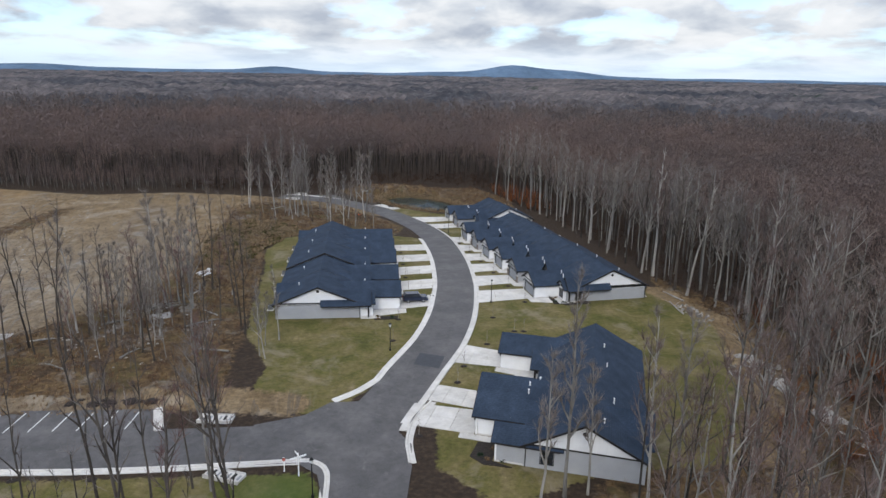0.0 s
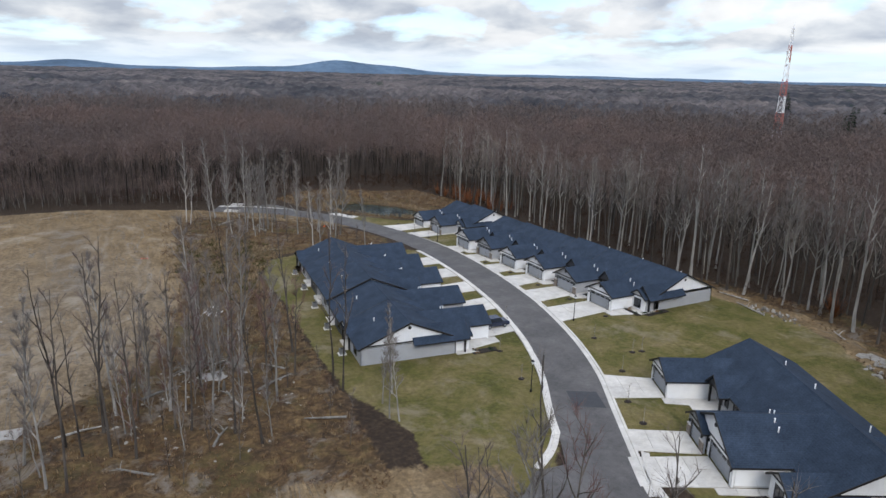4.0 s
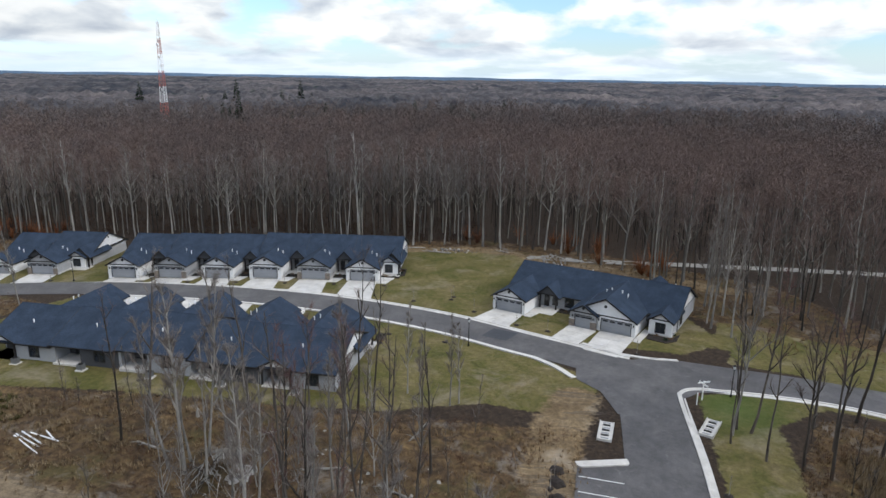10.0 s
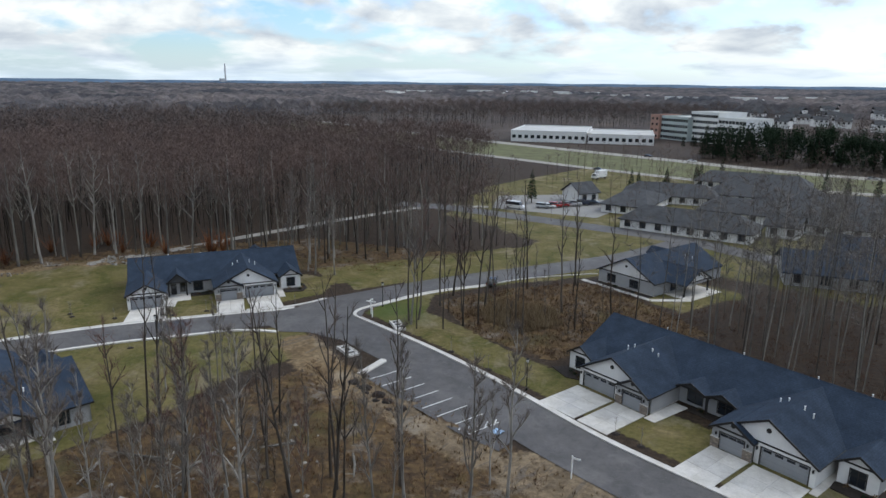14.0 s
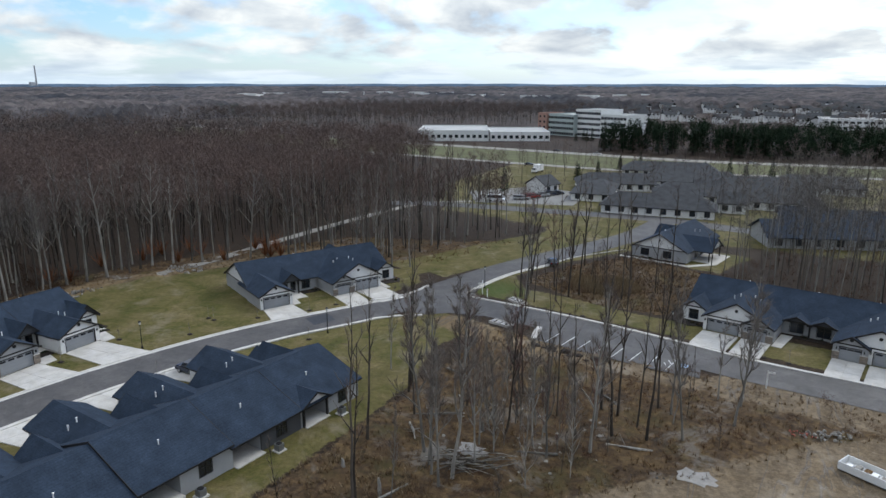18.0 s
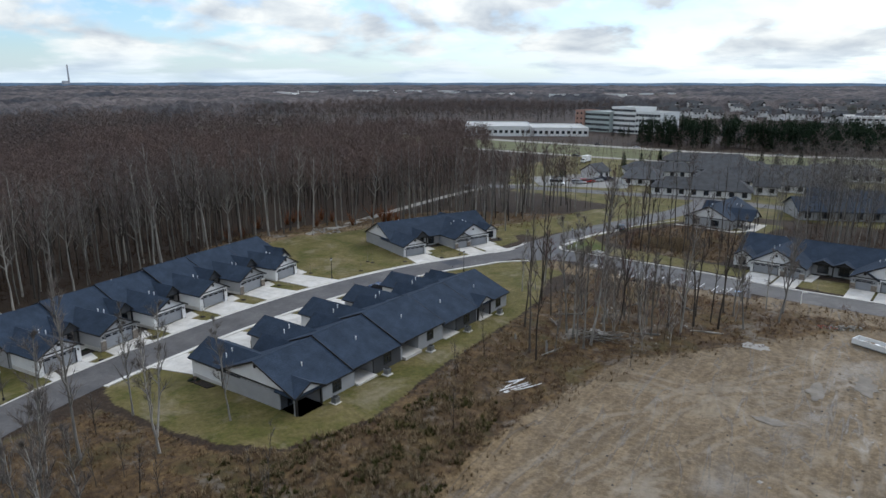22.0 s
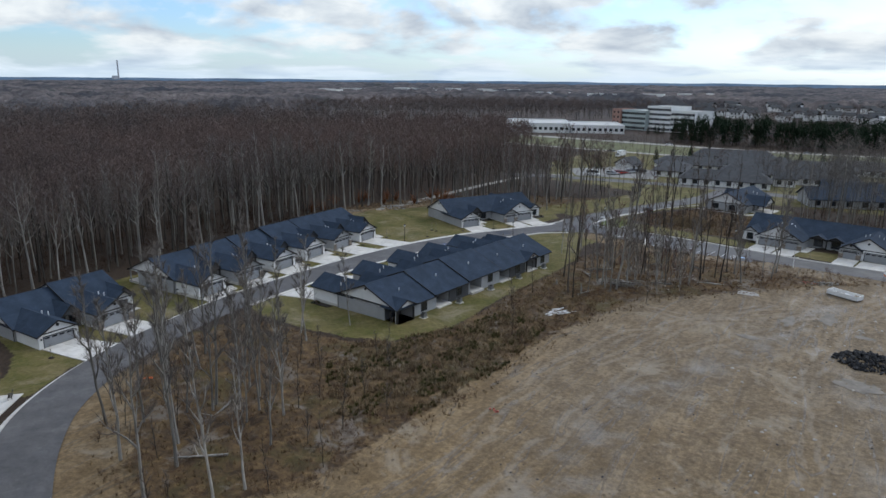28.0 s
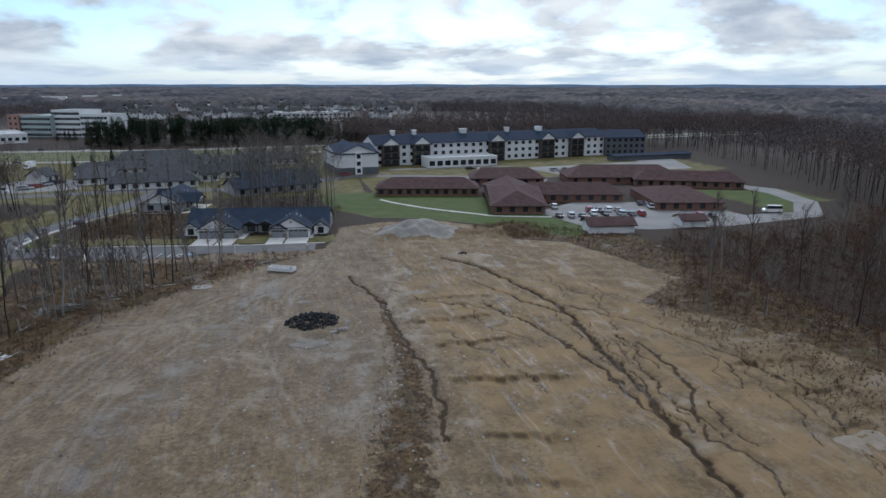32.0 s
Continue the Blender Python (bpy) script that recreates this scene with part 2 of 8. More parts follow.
    # soil colour goes darker along gullies and scarp faces
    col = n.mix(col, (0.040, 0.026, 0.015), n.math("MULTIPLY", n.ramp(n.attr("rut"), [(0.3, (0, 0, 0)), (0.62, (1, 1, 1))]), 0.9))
    # farther country: woods, with pale open fields here and there
    far = n.ramp(n.noise(0.02, 8, 0.65), [(0.3, (0.036, 0.029, 0.026)), (0.55, (0.062, 0.049, 0.042)), (0.75, (0.10, 0.08, 0.064))])
    far = n.mix(far, (0.21, 0.18, 0.13), n.ramp(n.noise(0.0022, 6, 0.6), [(0.62, (0, 0, 0)), (0.68, (0.8,) * 3)]))
    col = n.mix(col, far, n.attr("far"))
    wet = n.math("MULTIPLY", n.attr("soil"), n.math("MAXIMUM", n.math("MULTIPLY", n.attr("damp"), n.ramp(mid, [(0.42, (0, 0, 0)), (0.6, (1, 1, 1))])), n.ramp(line, [(0.0, (1, 1, 1)), (0.016, (0, 0, 0))])))
    n.put(n.b.inputs["Roughness"], n.ramp(wet, [(0.0, (0.85,) * 3), (1.0, (0.5,) * 3)]))
    n.put(n.b.inputs["Specular IOR Level"], n.ramp(wet, [(0.0, (0.12,) * 3), (1.0, (0.4,) * 3)]))
    n.bump(n.math("ADD", n.math("MULTIPLY", fine, 0.6), n.math("MULTIPLY", grit, 0.4)), 0.7, 0.25)
    return n.colour(col)


def make_asphalt():
    n = Nodes("asphalt", 0.72, spec=0.3)
    c = n.ramp(n.noise(0.25, 6), [(0.3, (0.058, 0.056, 0.056)), (0.5, (0.076, 0.072, 0.072)), (0.7, (0.104, 0.099, 0.097))])
    c = n.mix(c, n.ramp(n.noise(1.1, 6, 0.7, distort=0.8), [(0.34, (0.74,) * 3), (0.5, (1.0,) * 3), (0.68, (1.16,) * 3)]), 0.75, "MULTIPLY")
    c = n.mix(c, n.ramp(n.noise(9, 3), [(0.3, (0.8,) * 3), (0.7, (1.18,) * 3)]), 0.8, "MULTIPLY")
    c = n.mix(c, (0.15, 0.145, 0.14), n.ramp(n.noise(0.6, 6, 0.7, distort=1.0), [(0.60, (0, 0, 0)), (0.72, (0.6,) * 3)]))
    n.bump(n.noise(30, 2), 0.2, 0.02)
    return n.colour(c)


def make_concrete():
    n = Nodes("pale_concrete", 0.85, spec=0.25)
    c = n.ramp(n.noise(0.6, 6), [(0.3, (0.41, 0.39, 0.36)), (0.7, (0.56, 0.54, 0.505))])
    c = n.mix(c, n.ramp(n.noise(6, 5), [(0.3, (0.86,) * 3), (0.7, (1.08,) * 3)]), 0.8, "MULTIPLY")
    c = n.mix(c, (0.36, 0.33, 0.29), n.math("MULTIPLY", n.ramp(n.noise(0.5, 6, 0.7), [(0.55, (0, 0, 0)), (0.7, (1, 1, 1))]), 0.5))
    c = n.mix(c, n.ramp(n.rand(), [(0, (0.9,) * 3), (1, (1.06,) * 3)]), 1.0, "MULTIPLY")
    return n.colour(c)


def make_shingle(name, c, course=0.32):
    n = Nodes(name, 0.9, spec=0.1)
    lo, hi = tuple(v * 0.78 for v in c), tuple(v * 1.25 for v in c)
    col = n.ramp(n.noise(0.5, 5), [(0.3, lo), (0.7, hi)])
    sp = n.add("SeparateXYZ")
    n.put(sp.inputs[0], n.pos)
    rowv = n.math("FRACT", n.math("DIVIDE", sp.outputs[2], course * 0.4))
    col = n.mix(col, n.ramp(rowv, [(0.0, (0.72,) * 3), (0.25, (1.02,) * 3), (1.0, (1.06,) * 3)]), 0.8, "MULTIPLY")
    col = n.mix(col, n.ramp(n.noise(5.0, 2), [(0.3, (0.72,) * 3), (0.7, (1.3,) * 3)]), 0.7, "MULTIPLY")
    n.bump(rowv, 0.25, 0.02)
    return n.colour(col)


def make_siding(name, c, upright=False, pitch=0.2, depth=0.25):
    n = Nodes(name, 0.6, spec=0.3)
    sp = n.add("SeparateXYZ")
    co = n.add("TexCoord").outputs["Object"]
    n.put(sp.inputs[0], co)
    src = n.math("ADD", sp.outputs[0], sp.outputs[1]) if upright else sp.outputs[2]
    saw = n.math("FRACT", n.math("DIVIDE", src, pitch))
    col = n.ramp(n.noise(0.7, 5), [(0.3, tuple(v * 0.92 for v in c)), (0.7, tuple(min(1, v * 1.05) for v in c))])
    col = n.mix(col, n.ramp(saw, [(0.0, (0.6,) * 3), (0.12, (1.0,) * 3), (1.0, (1.02,) * 3)]), depth, "MULTIPLY")
    n.bump(saw, 0.4, 0.02)
    return n.colour(col)


def make_stone():
    n = Nodes("ledge_stone", 0.9, spec=0.2)
    v = n.add("TexVoronoi")
    mp = n.add("Mapping")
    mp.inputs["Scale"].default_value = (1, 1, 2.2)
    n.put(mp.inputs[0], n.pos)
    n.put(v.inputs["Vector"], mp.outputs[0])
    v.inputs["Scale"].default_value = 2.6
    col = n.mix((0.30, 0.25, 0.20), (0.15, 0.13, 0.12), v.outputs["Color"])
    col = n.mix(col, n.ramp(v.outputs["Distance"], [(0.0, (1.15,) * 3), (0.5, (0.7,) * 3)]), 0.9, "MULTIPLY")
    n.bump(v.outputs["Distance"], 0.6, 0.05)
    return n.colour(col)


def make_brick():
    n = Nodes("brown_brick", 0.9, spec=0.2)
    col = n.ramp(n.noise(1.2, 5), [(0.3, (0.15, 0.080, 0.060)), (0.7, (0.23, 0.13, 0.10))])
    return n.colour(n.mix(col, n.ramp(n.noise(14, 2), [(0.3, (0.75,) * 3), (0.7, (1.2,) * 3)]), 0.8, "MULTIPLY"))


def make_bark(name, dark, light):
    n = Nodes(name, 0.95, spec=0.1)
    col = n.ramp(n.noise(1.3, 4, 0.6, (1, 1, 0.25)), [(0.3, dark), (0.7, light)])
    col = n.mix(col, n.ramp(n.rand(), [(0, (0.55,) * 3), (0.6, (0.98,) * 3), (1, (1.3,) * 3)]), 1.0, "MULTIPLY")
    n.bump(n.noise(9, 3, 0.6, (1, 1, 0.2)), 0.5, 0.05)
    return n.colour(col)


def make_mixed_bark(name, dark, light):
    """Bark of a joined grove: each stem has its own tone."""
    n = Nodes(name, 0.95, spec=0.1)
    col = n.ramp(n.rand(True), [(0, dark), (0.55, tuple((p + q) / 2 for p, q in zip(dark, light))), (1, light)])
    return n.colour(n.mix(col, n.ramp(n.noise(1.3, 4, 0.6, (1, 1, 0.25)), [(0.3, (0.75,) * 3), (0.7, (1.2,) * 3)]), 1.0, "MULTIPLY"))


def make_twigs(name, a, b, c):
    n = Nodes(name, 0.95, spec=0.05)
    col = n.ramp(n.rand(True), [(0, a), (0.5, b), (1, c)])
    tint = n.ramp(n.noise(0.02, 4), [(0.35, (0.72, 0.75, 0.77)), (0.65, (1.16, 1.06, 1.0))])
    return n.colour(n.mix(col, tint, 0.8, "MULTIPLY"))


def make_glass(name, c):
    n = Nodes(name, 0.06, spec=0.6)
    return n.colour(n.ramp(n.noise(0.8, 2), [(0.3, c), (0.7, tuple(v * 1.6 for v in c))]))


def make_water():
    n = Nodes("pond_water", 0.06, spec=0.35)
    n.bump(n.noise(1.8, 3), 0.08, 0.05)
    return n.colour(n.ramp(n.noise(0.15, 3), [(0.3, (0.010, 0.022, 0.024)), (0.7, (0.02, 0.038, 0.040))]))


M_GROUND, M_ROAD, M_CONC = make_ground(), make_asphalt(), make_concrete()
M_TAR = plain("tar_patch", (0.03, 0.032, 0.038), 0.6)
M_PAINT = plain("road_paint", (0.62, 0.62, 0.6), 0.7, var=0.1)
M_BLUEPAINT = plain("blue_road_paint", (0.30, 0.44, 0.62), 0.7)
M_GRAVEL = plain("gravel", (0.25, 0.235, 0.21), 0.95, var=0.25, scale=0.8, fine=6, bump=0.5)
M_ROOF = make_shingle("charcoal_blue_shingles", (0.025, 0.036, 0.055))
M_ROOFGREY = make_shingle("grey_shingles", (0.06, 0.062, 0.066))
M_ROOFBROWN = make_shingle("brown_shingles", (0.072, 0.044, 0.042))
M_SIDE = make_siding("grey_lap_siding", (0.30, 0.305, 0.31))
M_WHITE = make_siding("white_lap_siding", (0.66, 0.66, 0.65))
M_DARKSIDE = make_siding("charcoal_lap_siding", (0.055, 0.057, 0.062))
M_BOARD = make_siding("white_board_siding", (0.62, 0.62, 0.615), True, 0.4, 0.2)
M_TRIM = plain("dark_bronze_trim", (0.016, 0.015, 0.015), 0.5)
M_WTRIM = plain("white_trim", (0.72, 0.72, 0.71), 0.5, var=0.06)
M_DOOR = make_siding("grey_garage_door", (0.24, 0.25, 0.265), False, 0.53, 0.5)
M_GLASS = make_glass("window_glass", (0.012, 0.015, 0.02))
M_STONE, M_BRICK = make_stone(), make_brick()
M_MULCH = plain("dark_mulch", (0.022, 0.017, 0.014), 0.95, var=0.4, scale=3, fine=12, bump=0.6)
M_METAL = plain("grey_metal", (0.22, 0.23, 0.24), 0.45, 0.7)
M_BLACKMETAL = plain("black_metal", (0.015, 0.015, 0.016), 0.45, 0.4)
M_PVC = plain("white_vent_pipe", (0.75, 0.75, 0.75), 0.4, var=0.05)
M_WATER = make_water()
M_BARK = make_bark("grey_bark", (0.13, 0.121, 0.108), (0.31, 0.292, 0.262))
M_GROVEBARK = make_mixed_bark("grove_bark", (0.03, 0.026, 0.022), (0.24, 0.225, 0.20))
M_EDGEBARK = make_mixed_bark("edge_bark", (0.024, 0.021, 0.018), (0.27, 0.255, 0.225))
M_DARKBARK = make_bark("dark_bark", (0.034, 0.029, 0.025), (0.092, 0.079, 0.067))
M_TWIG = make_twigs("bare_twigs", (0.074, 0.055, 0.049), (0.112, 0.086, 0.078), (0.160, 0.130, 0.119))
# stems inside the woods: shade put into the colour, far darker than grove_bark
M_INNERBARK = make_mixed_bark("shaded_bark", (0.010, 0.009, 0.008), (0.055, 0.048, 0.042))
# twigs of far crowns: greyer than bare_twigs, haze put into the colour
M_HAZETWIG = make_twigs("haze_grey_twigs", (0.082, 0.067, 0.062), (0.104, 0.087, 0.081), (0.130, 0.112, 0.105))
M_BRAMBLE = make_twigs("bramble_stems", (0.045, 0.026, 0.02), (0.085, 0.048, 0.032), (0.13, 0.085, 0.055))
# brambles under the trees: woodland shade put into the colour of bramble_stems
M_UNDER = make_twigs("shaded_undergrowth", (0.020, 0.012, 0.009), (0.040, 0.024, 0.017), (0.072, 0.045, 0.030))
M_GREYTWIG = make_twigs("grey_twigs", (0.10, 0.088, 0.08), (0.15, 0.133, 0.12), (0.21, 0.19, 0.172))
M_REDTWIG = make_twigs("budding_red_twigs", (0.09, 0.052, 0.05), (0.125, 0.076, 0.07), (0.16, 0.108, 0.098))
M_RUSSET = make_twigs("russet_leaves", (0.11, 0.042, 0.02), (0.16, 0.065, 0.03), (0.20, 0.10, 0.05))
M_NEEDLE = make_twigs("conifer_needles", (0.010, 0.020, 0.012), (0.018, 0.032, 0.018), (0.03, 0.045, 0.026))
M_REED = make_twigs("dry_reeds", (0.13, 0.09, 0.05), (0.22, 0.165, 0.10), (0.30, 0.24, 0.16))
M_SCRUB = make_twigs("dry_scrub", (0.06, 0.038, 0.024), (0.12, 0.078, 0.042), (0.19, 0.135, 0.08))
M_MOSS = make_twigs("olive_weeds", (0.04, 0.042, 0.014), (0.07, 0.066, 0.024), (0.11, 0.095, 0.045))
M_RUBBLE = plain("dark_rubble", (0.028, 0.028, 0.030), 0.9, var=0.6, scale=3, fine=9, bump=0.5)


# ---- building helpers ----


class Shape:
    """Vertices and faces of one mesh under construction."""

    def __init__(self):
        self.v, self.f = [], []

    def box(self, x0, x1, y0, y1, z0, z1):
        b = len(self.v)
        self.v += [(x0, y0, z0), (x1, y0, z0), (x1, y1, z0), (x0, y1, z0), (x0, y0, z1), (x1, y0, z1), (x1, y1, z1), (x0, y1, z1)]
        self.f += [tuple(b + i for i in q) for q in ((3, 2, 1, 0), (4, 5, 6, 7), (0, 1, 5, 4), (1, 2, 6, 5), (2, 3, 7, 6), (3, 0, 4, 7))]
        return self

    def prism(self, loop, shift):
        """A closed prism: a flat loop of points, pushed along shift."""
        b, n = len(self.v), len(loop)
        self.v += [tuple(p) for p in loop] + [tuple(p[i] + shift[i] for i in range(3)) for p in loop]
        self.f += [tuple(b + i for i in range(n))[::-1], tuple(b + n + i for i in range(n))]
        self.f += [(b + i, b + (i + 1) % n, b + n + (i + 1) % n, b + n + i) for i in range(n)]
        return self

    def tube(self, pts, radii, sides=6, cap=True):
        """A tapered tube along points."""
        b = len(self.v)
        for k, (p, r) in enumerate(zip(pts, radii)):
            d = (Vector(pts[min(k + 1, len(pts) - 1)]) - Vector(pts[max(k - 1, 0)])).normalized()
            u = d.orthogonal().normalized()
            w = d.cross(u)
            for s in range(sides):
                a = 2 * math.pi * s / sides
                self.v.append(tuple(Vector(p) + (u * math.cos(a) + w * math.sin(a)) * r))
        for k in range(len(pts) - 1):
            for s in range(sides):
                i, j = b + k * sides + s, b + k * sides + (s + 1) % sides
                self.f.append((i, j, j + sides, i + sides))
        if cap:
            self.f.append(tuple(b + s for s in range(sides))[::-1])
            self.f.append(tuple(b + (len(pts) - 1) * sides + s for s in range(sides)))
        return self

    def mesh(self, name, m):
        me = bpy.data.meshes.new(name)
        me.from_pydata(self.v, [], self.f)
        me.materials.append(m)
        return me


def part(name, shape, m, parent, label=""):
    ob = new(name, shape.mesh(name, m))
    ob.parent = parent
    return tagged(ob, label)


def thing(name, m4, label, category, group=""):
    ob = new(name)
    ob.empty_display_size = 0.5
    ob.matrix_basis = m4
    return tagged(ob, label, category, group)


def setting(name, shape, m, label):
    return tagged(new(name, shape.mesh(name, m)), label, kind="structure")


# ---- the lie of the land ----
def smooth(a, b, x):
    t = np.clip((x - a) / (b - a), 0.0, 1.0)
    return t * t * (3 - 2 * t)


def zbase(x, y):
    x, y = np.asarray(x, float), np.asarray(y, float)
    return 0.8 - 2.3 * smooth(50, 140, y) * smooth(-5, 35, x)


FIELD = [(-20, 157), (-28.8, 141), (-30, 123), (-31.4, 103), (-34.3, 83), (-40.7, 62), (-57, 45.5), (-70, 32), (-84, 23), (-88, 12), (-91.6, -4), (-103, -9), (-120, -9.5),
         (-133, 4), (-136, 22), (-148, 28.8), (-153.6, 48), (-157, 66), (-140, 79), (-148, 89), (-155, 102), (-158, 120), (-160, 150), (-140, 186), (-110, 192), (-76, 176), (-50, 177), (-30, 170)]
LAWNS = [
    [(-9, 11.5), (-3, 17), (4, 28), (10, 41), (14, 54), (17.5, 68), (21, 90), (22, 104), (16, 107), (3, 109), (-6, 108.5), (-13, 105.5), (-17.5, 95), (-17.5, 78), (-18.8, 58), (-19.5, 42), (-16, 28), (-18.5, 16)],
    [(3, -2), (7, 18), (16, 34), (22, 49), (26, 68), (29, 90), (31, 105), (30, 118), (28, 128), (24, 138), (19, 146), (24, 150), (31, 143), (38, 139), (58, 134), (60, 120), (59, 100), (58, 52), (61, 33), (55, 20), (46, 4), (36, -8), (20, -7), (8, -10)],
    [(-11, -0.5), (-28, 2), (-47, 5), (-86, 12.5), (-90, 11), (-89, 2), (-70, 0), (-48, -2), (-40, -3), (-30, -6), (-18, -8), (-13, -16), (-19, -31), (-30, -48), (-52, -37), (-56, -52), (-64, -56), (-20, -66), (-8, -44), (-3.5, -18), (-9, -8)],
    [(6, -8), (2, -20), (-4, -36), (-14, -62), (-6, -64), (6, -38), (12, -22), (18, -12)],
    [(-90, -64), (-112, -64), (-145, -52), (-162, -20), (-163, 16), (-153, 24), (-139, 6), (-119, -12), (-104, -17), (-92, -36)],
    [(-225, -40), (-255, -40), (-268, -18), (-250, 10), (-232, 6)],
    [(0.2, -8), (-4, -20), (-9, -33), (-14, -46), (-20, -62), (-12, -62), (0, -40), (6, -24), (10, -12)],
    [(30, -72), (-60, -66), (-108, -62), (-112, -110), (-110, -262), (60, -266), (62, -140), (44, -90)],
    [(-112, -62), (-180, -84), (-290, -96), (-305, -176), (-210, -186), (-112, -176)],
]
ROUGH = [
    [(-22, 16), (-20, 42), (-19, 60), (-18, 80), (-18, 96), (-13, 107), (-6, 110), (3, 110), (16, 109), (20, 118), (16, 130), (9, 142), (-2, 152), (-16, 160), (-30, 150), (-34, 120), (-36, 84), (-44, 62), (-60, 45), (-74, 31), (-86, 22), (-62, 20), (-54, 19), (-30, 16)],
    [(-30, -5), (-46, -4), (-50, -16), (-60, -30), (-46, -38), (-32, -44), (-22, -30), (-16, -14)],
    [(12, 160), (22, 149), (32, 144), (44, 140), (60, 138), (66, 160), (60, 186), (26, 192), (6, 176)],
    [(-140, 79), (-157, 66), (-154, 48), (-148, 28), (-136, 20), (-134, 4), (-150, 8), (-170, 24), (-172, 60), (-172, 180), (-140, 190)],
    [(46, 6), (62, 32), (60, 50), (64, 60), (72, 30), (60, 0), (40, -30), (10, -40), (-2, -48), (6, -20), (20, -8)],
]
GULLIES = [  # course, depth, width
    ([(-112, 36), (-117.7, 43.9), (-122, 62), (-124.5, 77.4), (-122.2, 94.7), (-120, 115.2), (-117.3, 129), (-116, 160)], 0.8, 0.8),
    ([(-88, 46), (-89.5, 54), (-91.8, 66), (-92, 83), (-93.2, 99), (-92.2, 111), (-90.5, 118)], 0.5, 0.62),
    ([(-90.5, 118), (-86.8, 127.4), (-80, 150)], 0.12, 0.5),
    ([(-110.6, 71), (-116, 86), (-117.5, 97), (-118.4, 107.5), (-118, 116), (-118.5, 124)], 0.4, 0.5),
    ([(-129, 97), (-129, 106), (-127, 114), (-122, 122)], 0.4, 0.5),
    ([(-95, 58), (-99.6, 66), (-106.6, 71), (-113, 77)], 0.3, 0.4),
    ([(-113, 55), (-118, 70), (-123.5, 80)], 0.35, 0.45),
    ([(-126, 77), (-134, 88), (-140, 104), (-143, 120)], 0.3, 0.4),
]
SCARPS = [  # washed-out steps across the slope: west end, east end, height
    (-112, 77.4, -92, 76.9, 0.45), (-112, 88.7, -94, 88.6, 0.5), (-114, 104.7, -93, 102, 0.7), (-107, 122.4, -93, 117, 0.5), (-104, 131, -90, 126.2, 0.5),
    (-154, 98, -140, 97.2, 0.45), (-155, 109.4, -136, 106.7, 0.6), (-151, 118.3, -135, 117.4, 0.5), (-145, 126.6, -133, 127.8, 0.4), (-116, 66, -97, 65, 0.35),
]
rill_rng = random.Random(17)
for k in range(20):
    u, v = rill_rng.uniform(-146, -100), rill_rng.uniform(54, 118)
    rill = [(u, v)]
    for j in range(rill_rng.randint(3, 8)):
        u += (-121 - u) * 0.07 + rill_rng.gauss(0, 1.1)
        v += rill_rng.uniform(2.5, 5.0)
        rill.append((u, v))
    GULLIES.append((rill, rill_rng.uniform(0.2, 0.32), rill_rng.uniform(0.26, 0.4)))
PITS = [  # mounds: x, y, radius across, radius along, height
    (-74.2, 81.4, 2.4, 1.8, 0.45), (-89.5, 31, 3.4, 2.2, 0.7), (-112.5, 6, 12, 11, 3.3), (-104, 10, 8, 6, 1.0), (-138, 14, 13, 8, 2.3), (-94.7, 31.8, 4, 3, 0.6), (-124, 9, 9, 7, 1.2), (28, 178, 26, 12, 3.2), (56, 22, 5, 4, 0.6)]
POND = [(20, 166), (24, 171), (31, 172), (37, 167), (43, 160), (46, 151), (43, 145.5), (36, 146), (29.5, 150.5), (23, 158)]


def inside(px, py, loop):
    hit = np.zeros(px.shape, bool)
    for (x0, y0), (x1, y1) in zip(loop, loop[1:] + loop[:1]):
        cross = (y0 > py) != (y1 > py)
        hit ^= cross & (px < (x1 - x0) * (py - y0) / ((y1 - y0) or 1e-9) + x0)
    return hit


def line_dist(px, py, pts):
    best = np.full(px.shape, 1e9)
    for (x0, y0), (x1, y1) in zip(pts, pts[1:]):
        dx, dy = x1 - x0, y1 - y0
        t = np.clip(((px - x0) * dx + (py - y0) * dy) / (dx * dx + dy * dy), 0, 1)
        best = np.minimum(best, np.hypot(px - x0 - t * dx, py - y0 - t * dy))
    return best


def mask(px, py, loop, soft=3.0):
    d = line_dist(px, py, loop + loop[:1])
    return np.clip(0.5 + np.where(inside(px, py, loop), d, -d) / soft, 0, 1)


def waves(x, y, size, seed):
    """Cheap smooth unevenness, about -1 to 1."""
    r, s = random.Random(seed), 0
    for k in range(6):
        a, f = r.uniform(0, 6.28), r.uniform(0.6, 1.6) / size
        s = s + np.sin((x * math.cos(a) + y * math.sin(a)) * f * 6.28 + r.uniform(0, 6.28) + 1.3 * np.sin((x * math.sin(a) - y * math.cos(a)) * f * 3.1 + k))
    return s / 3.2


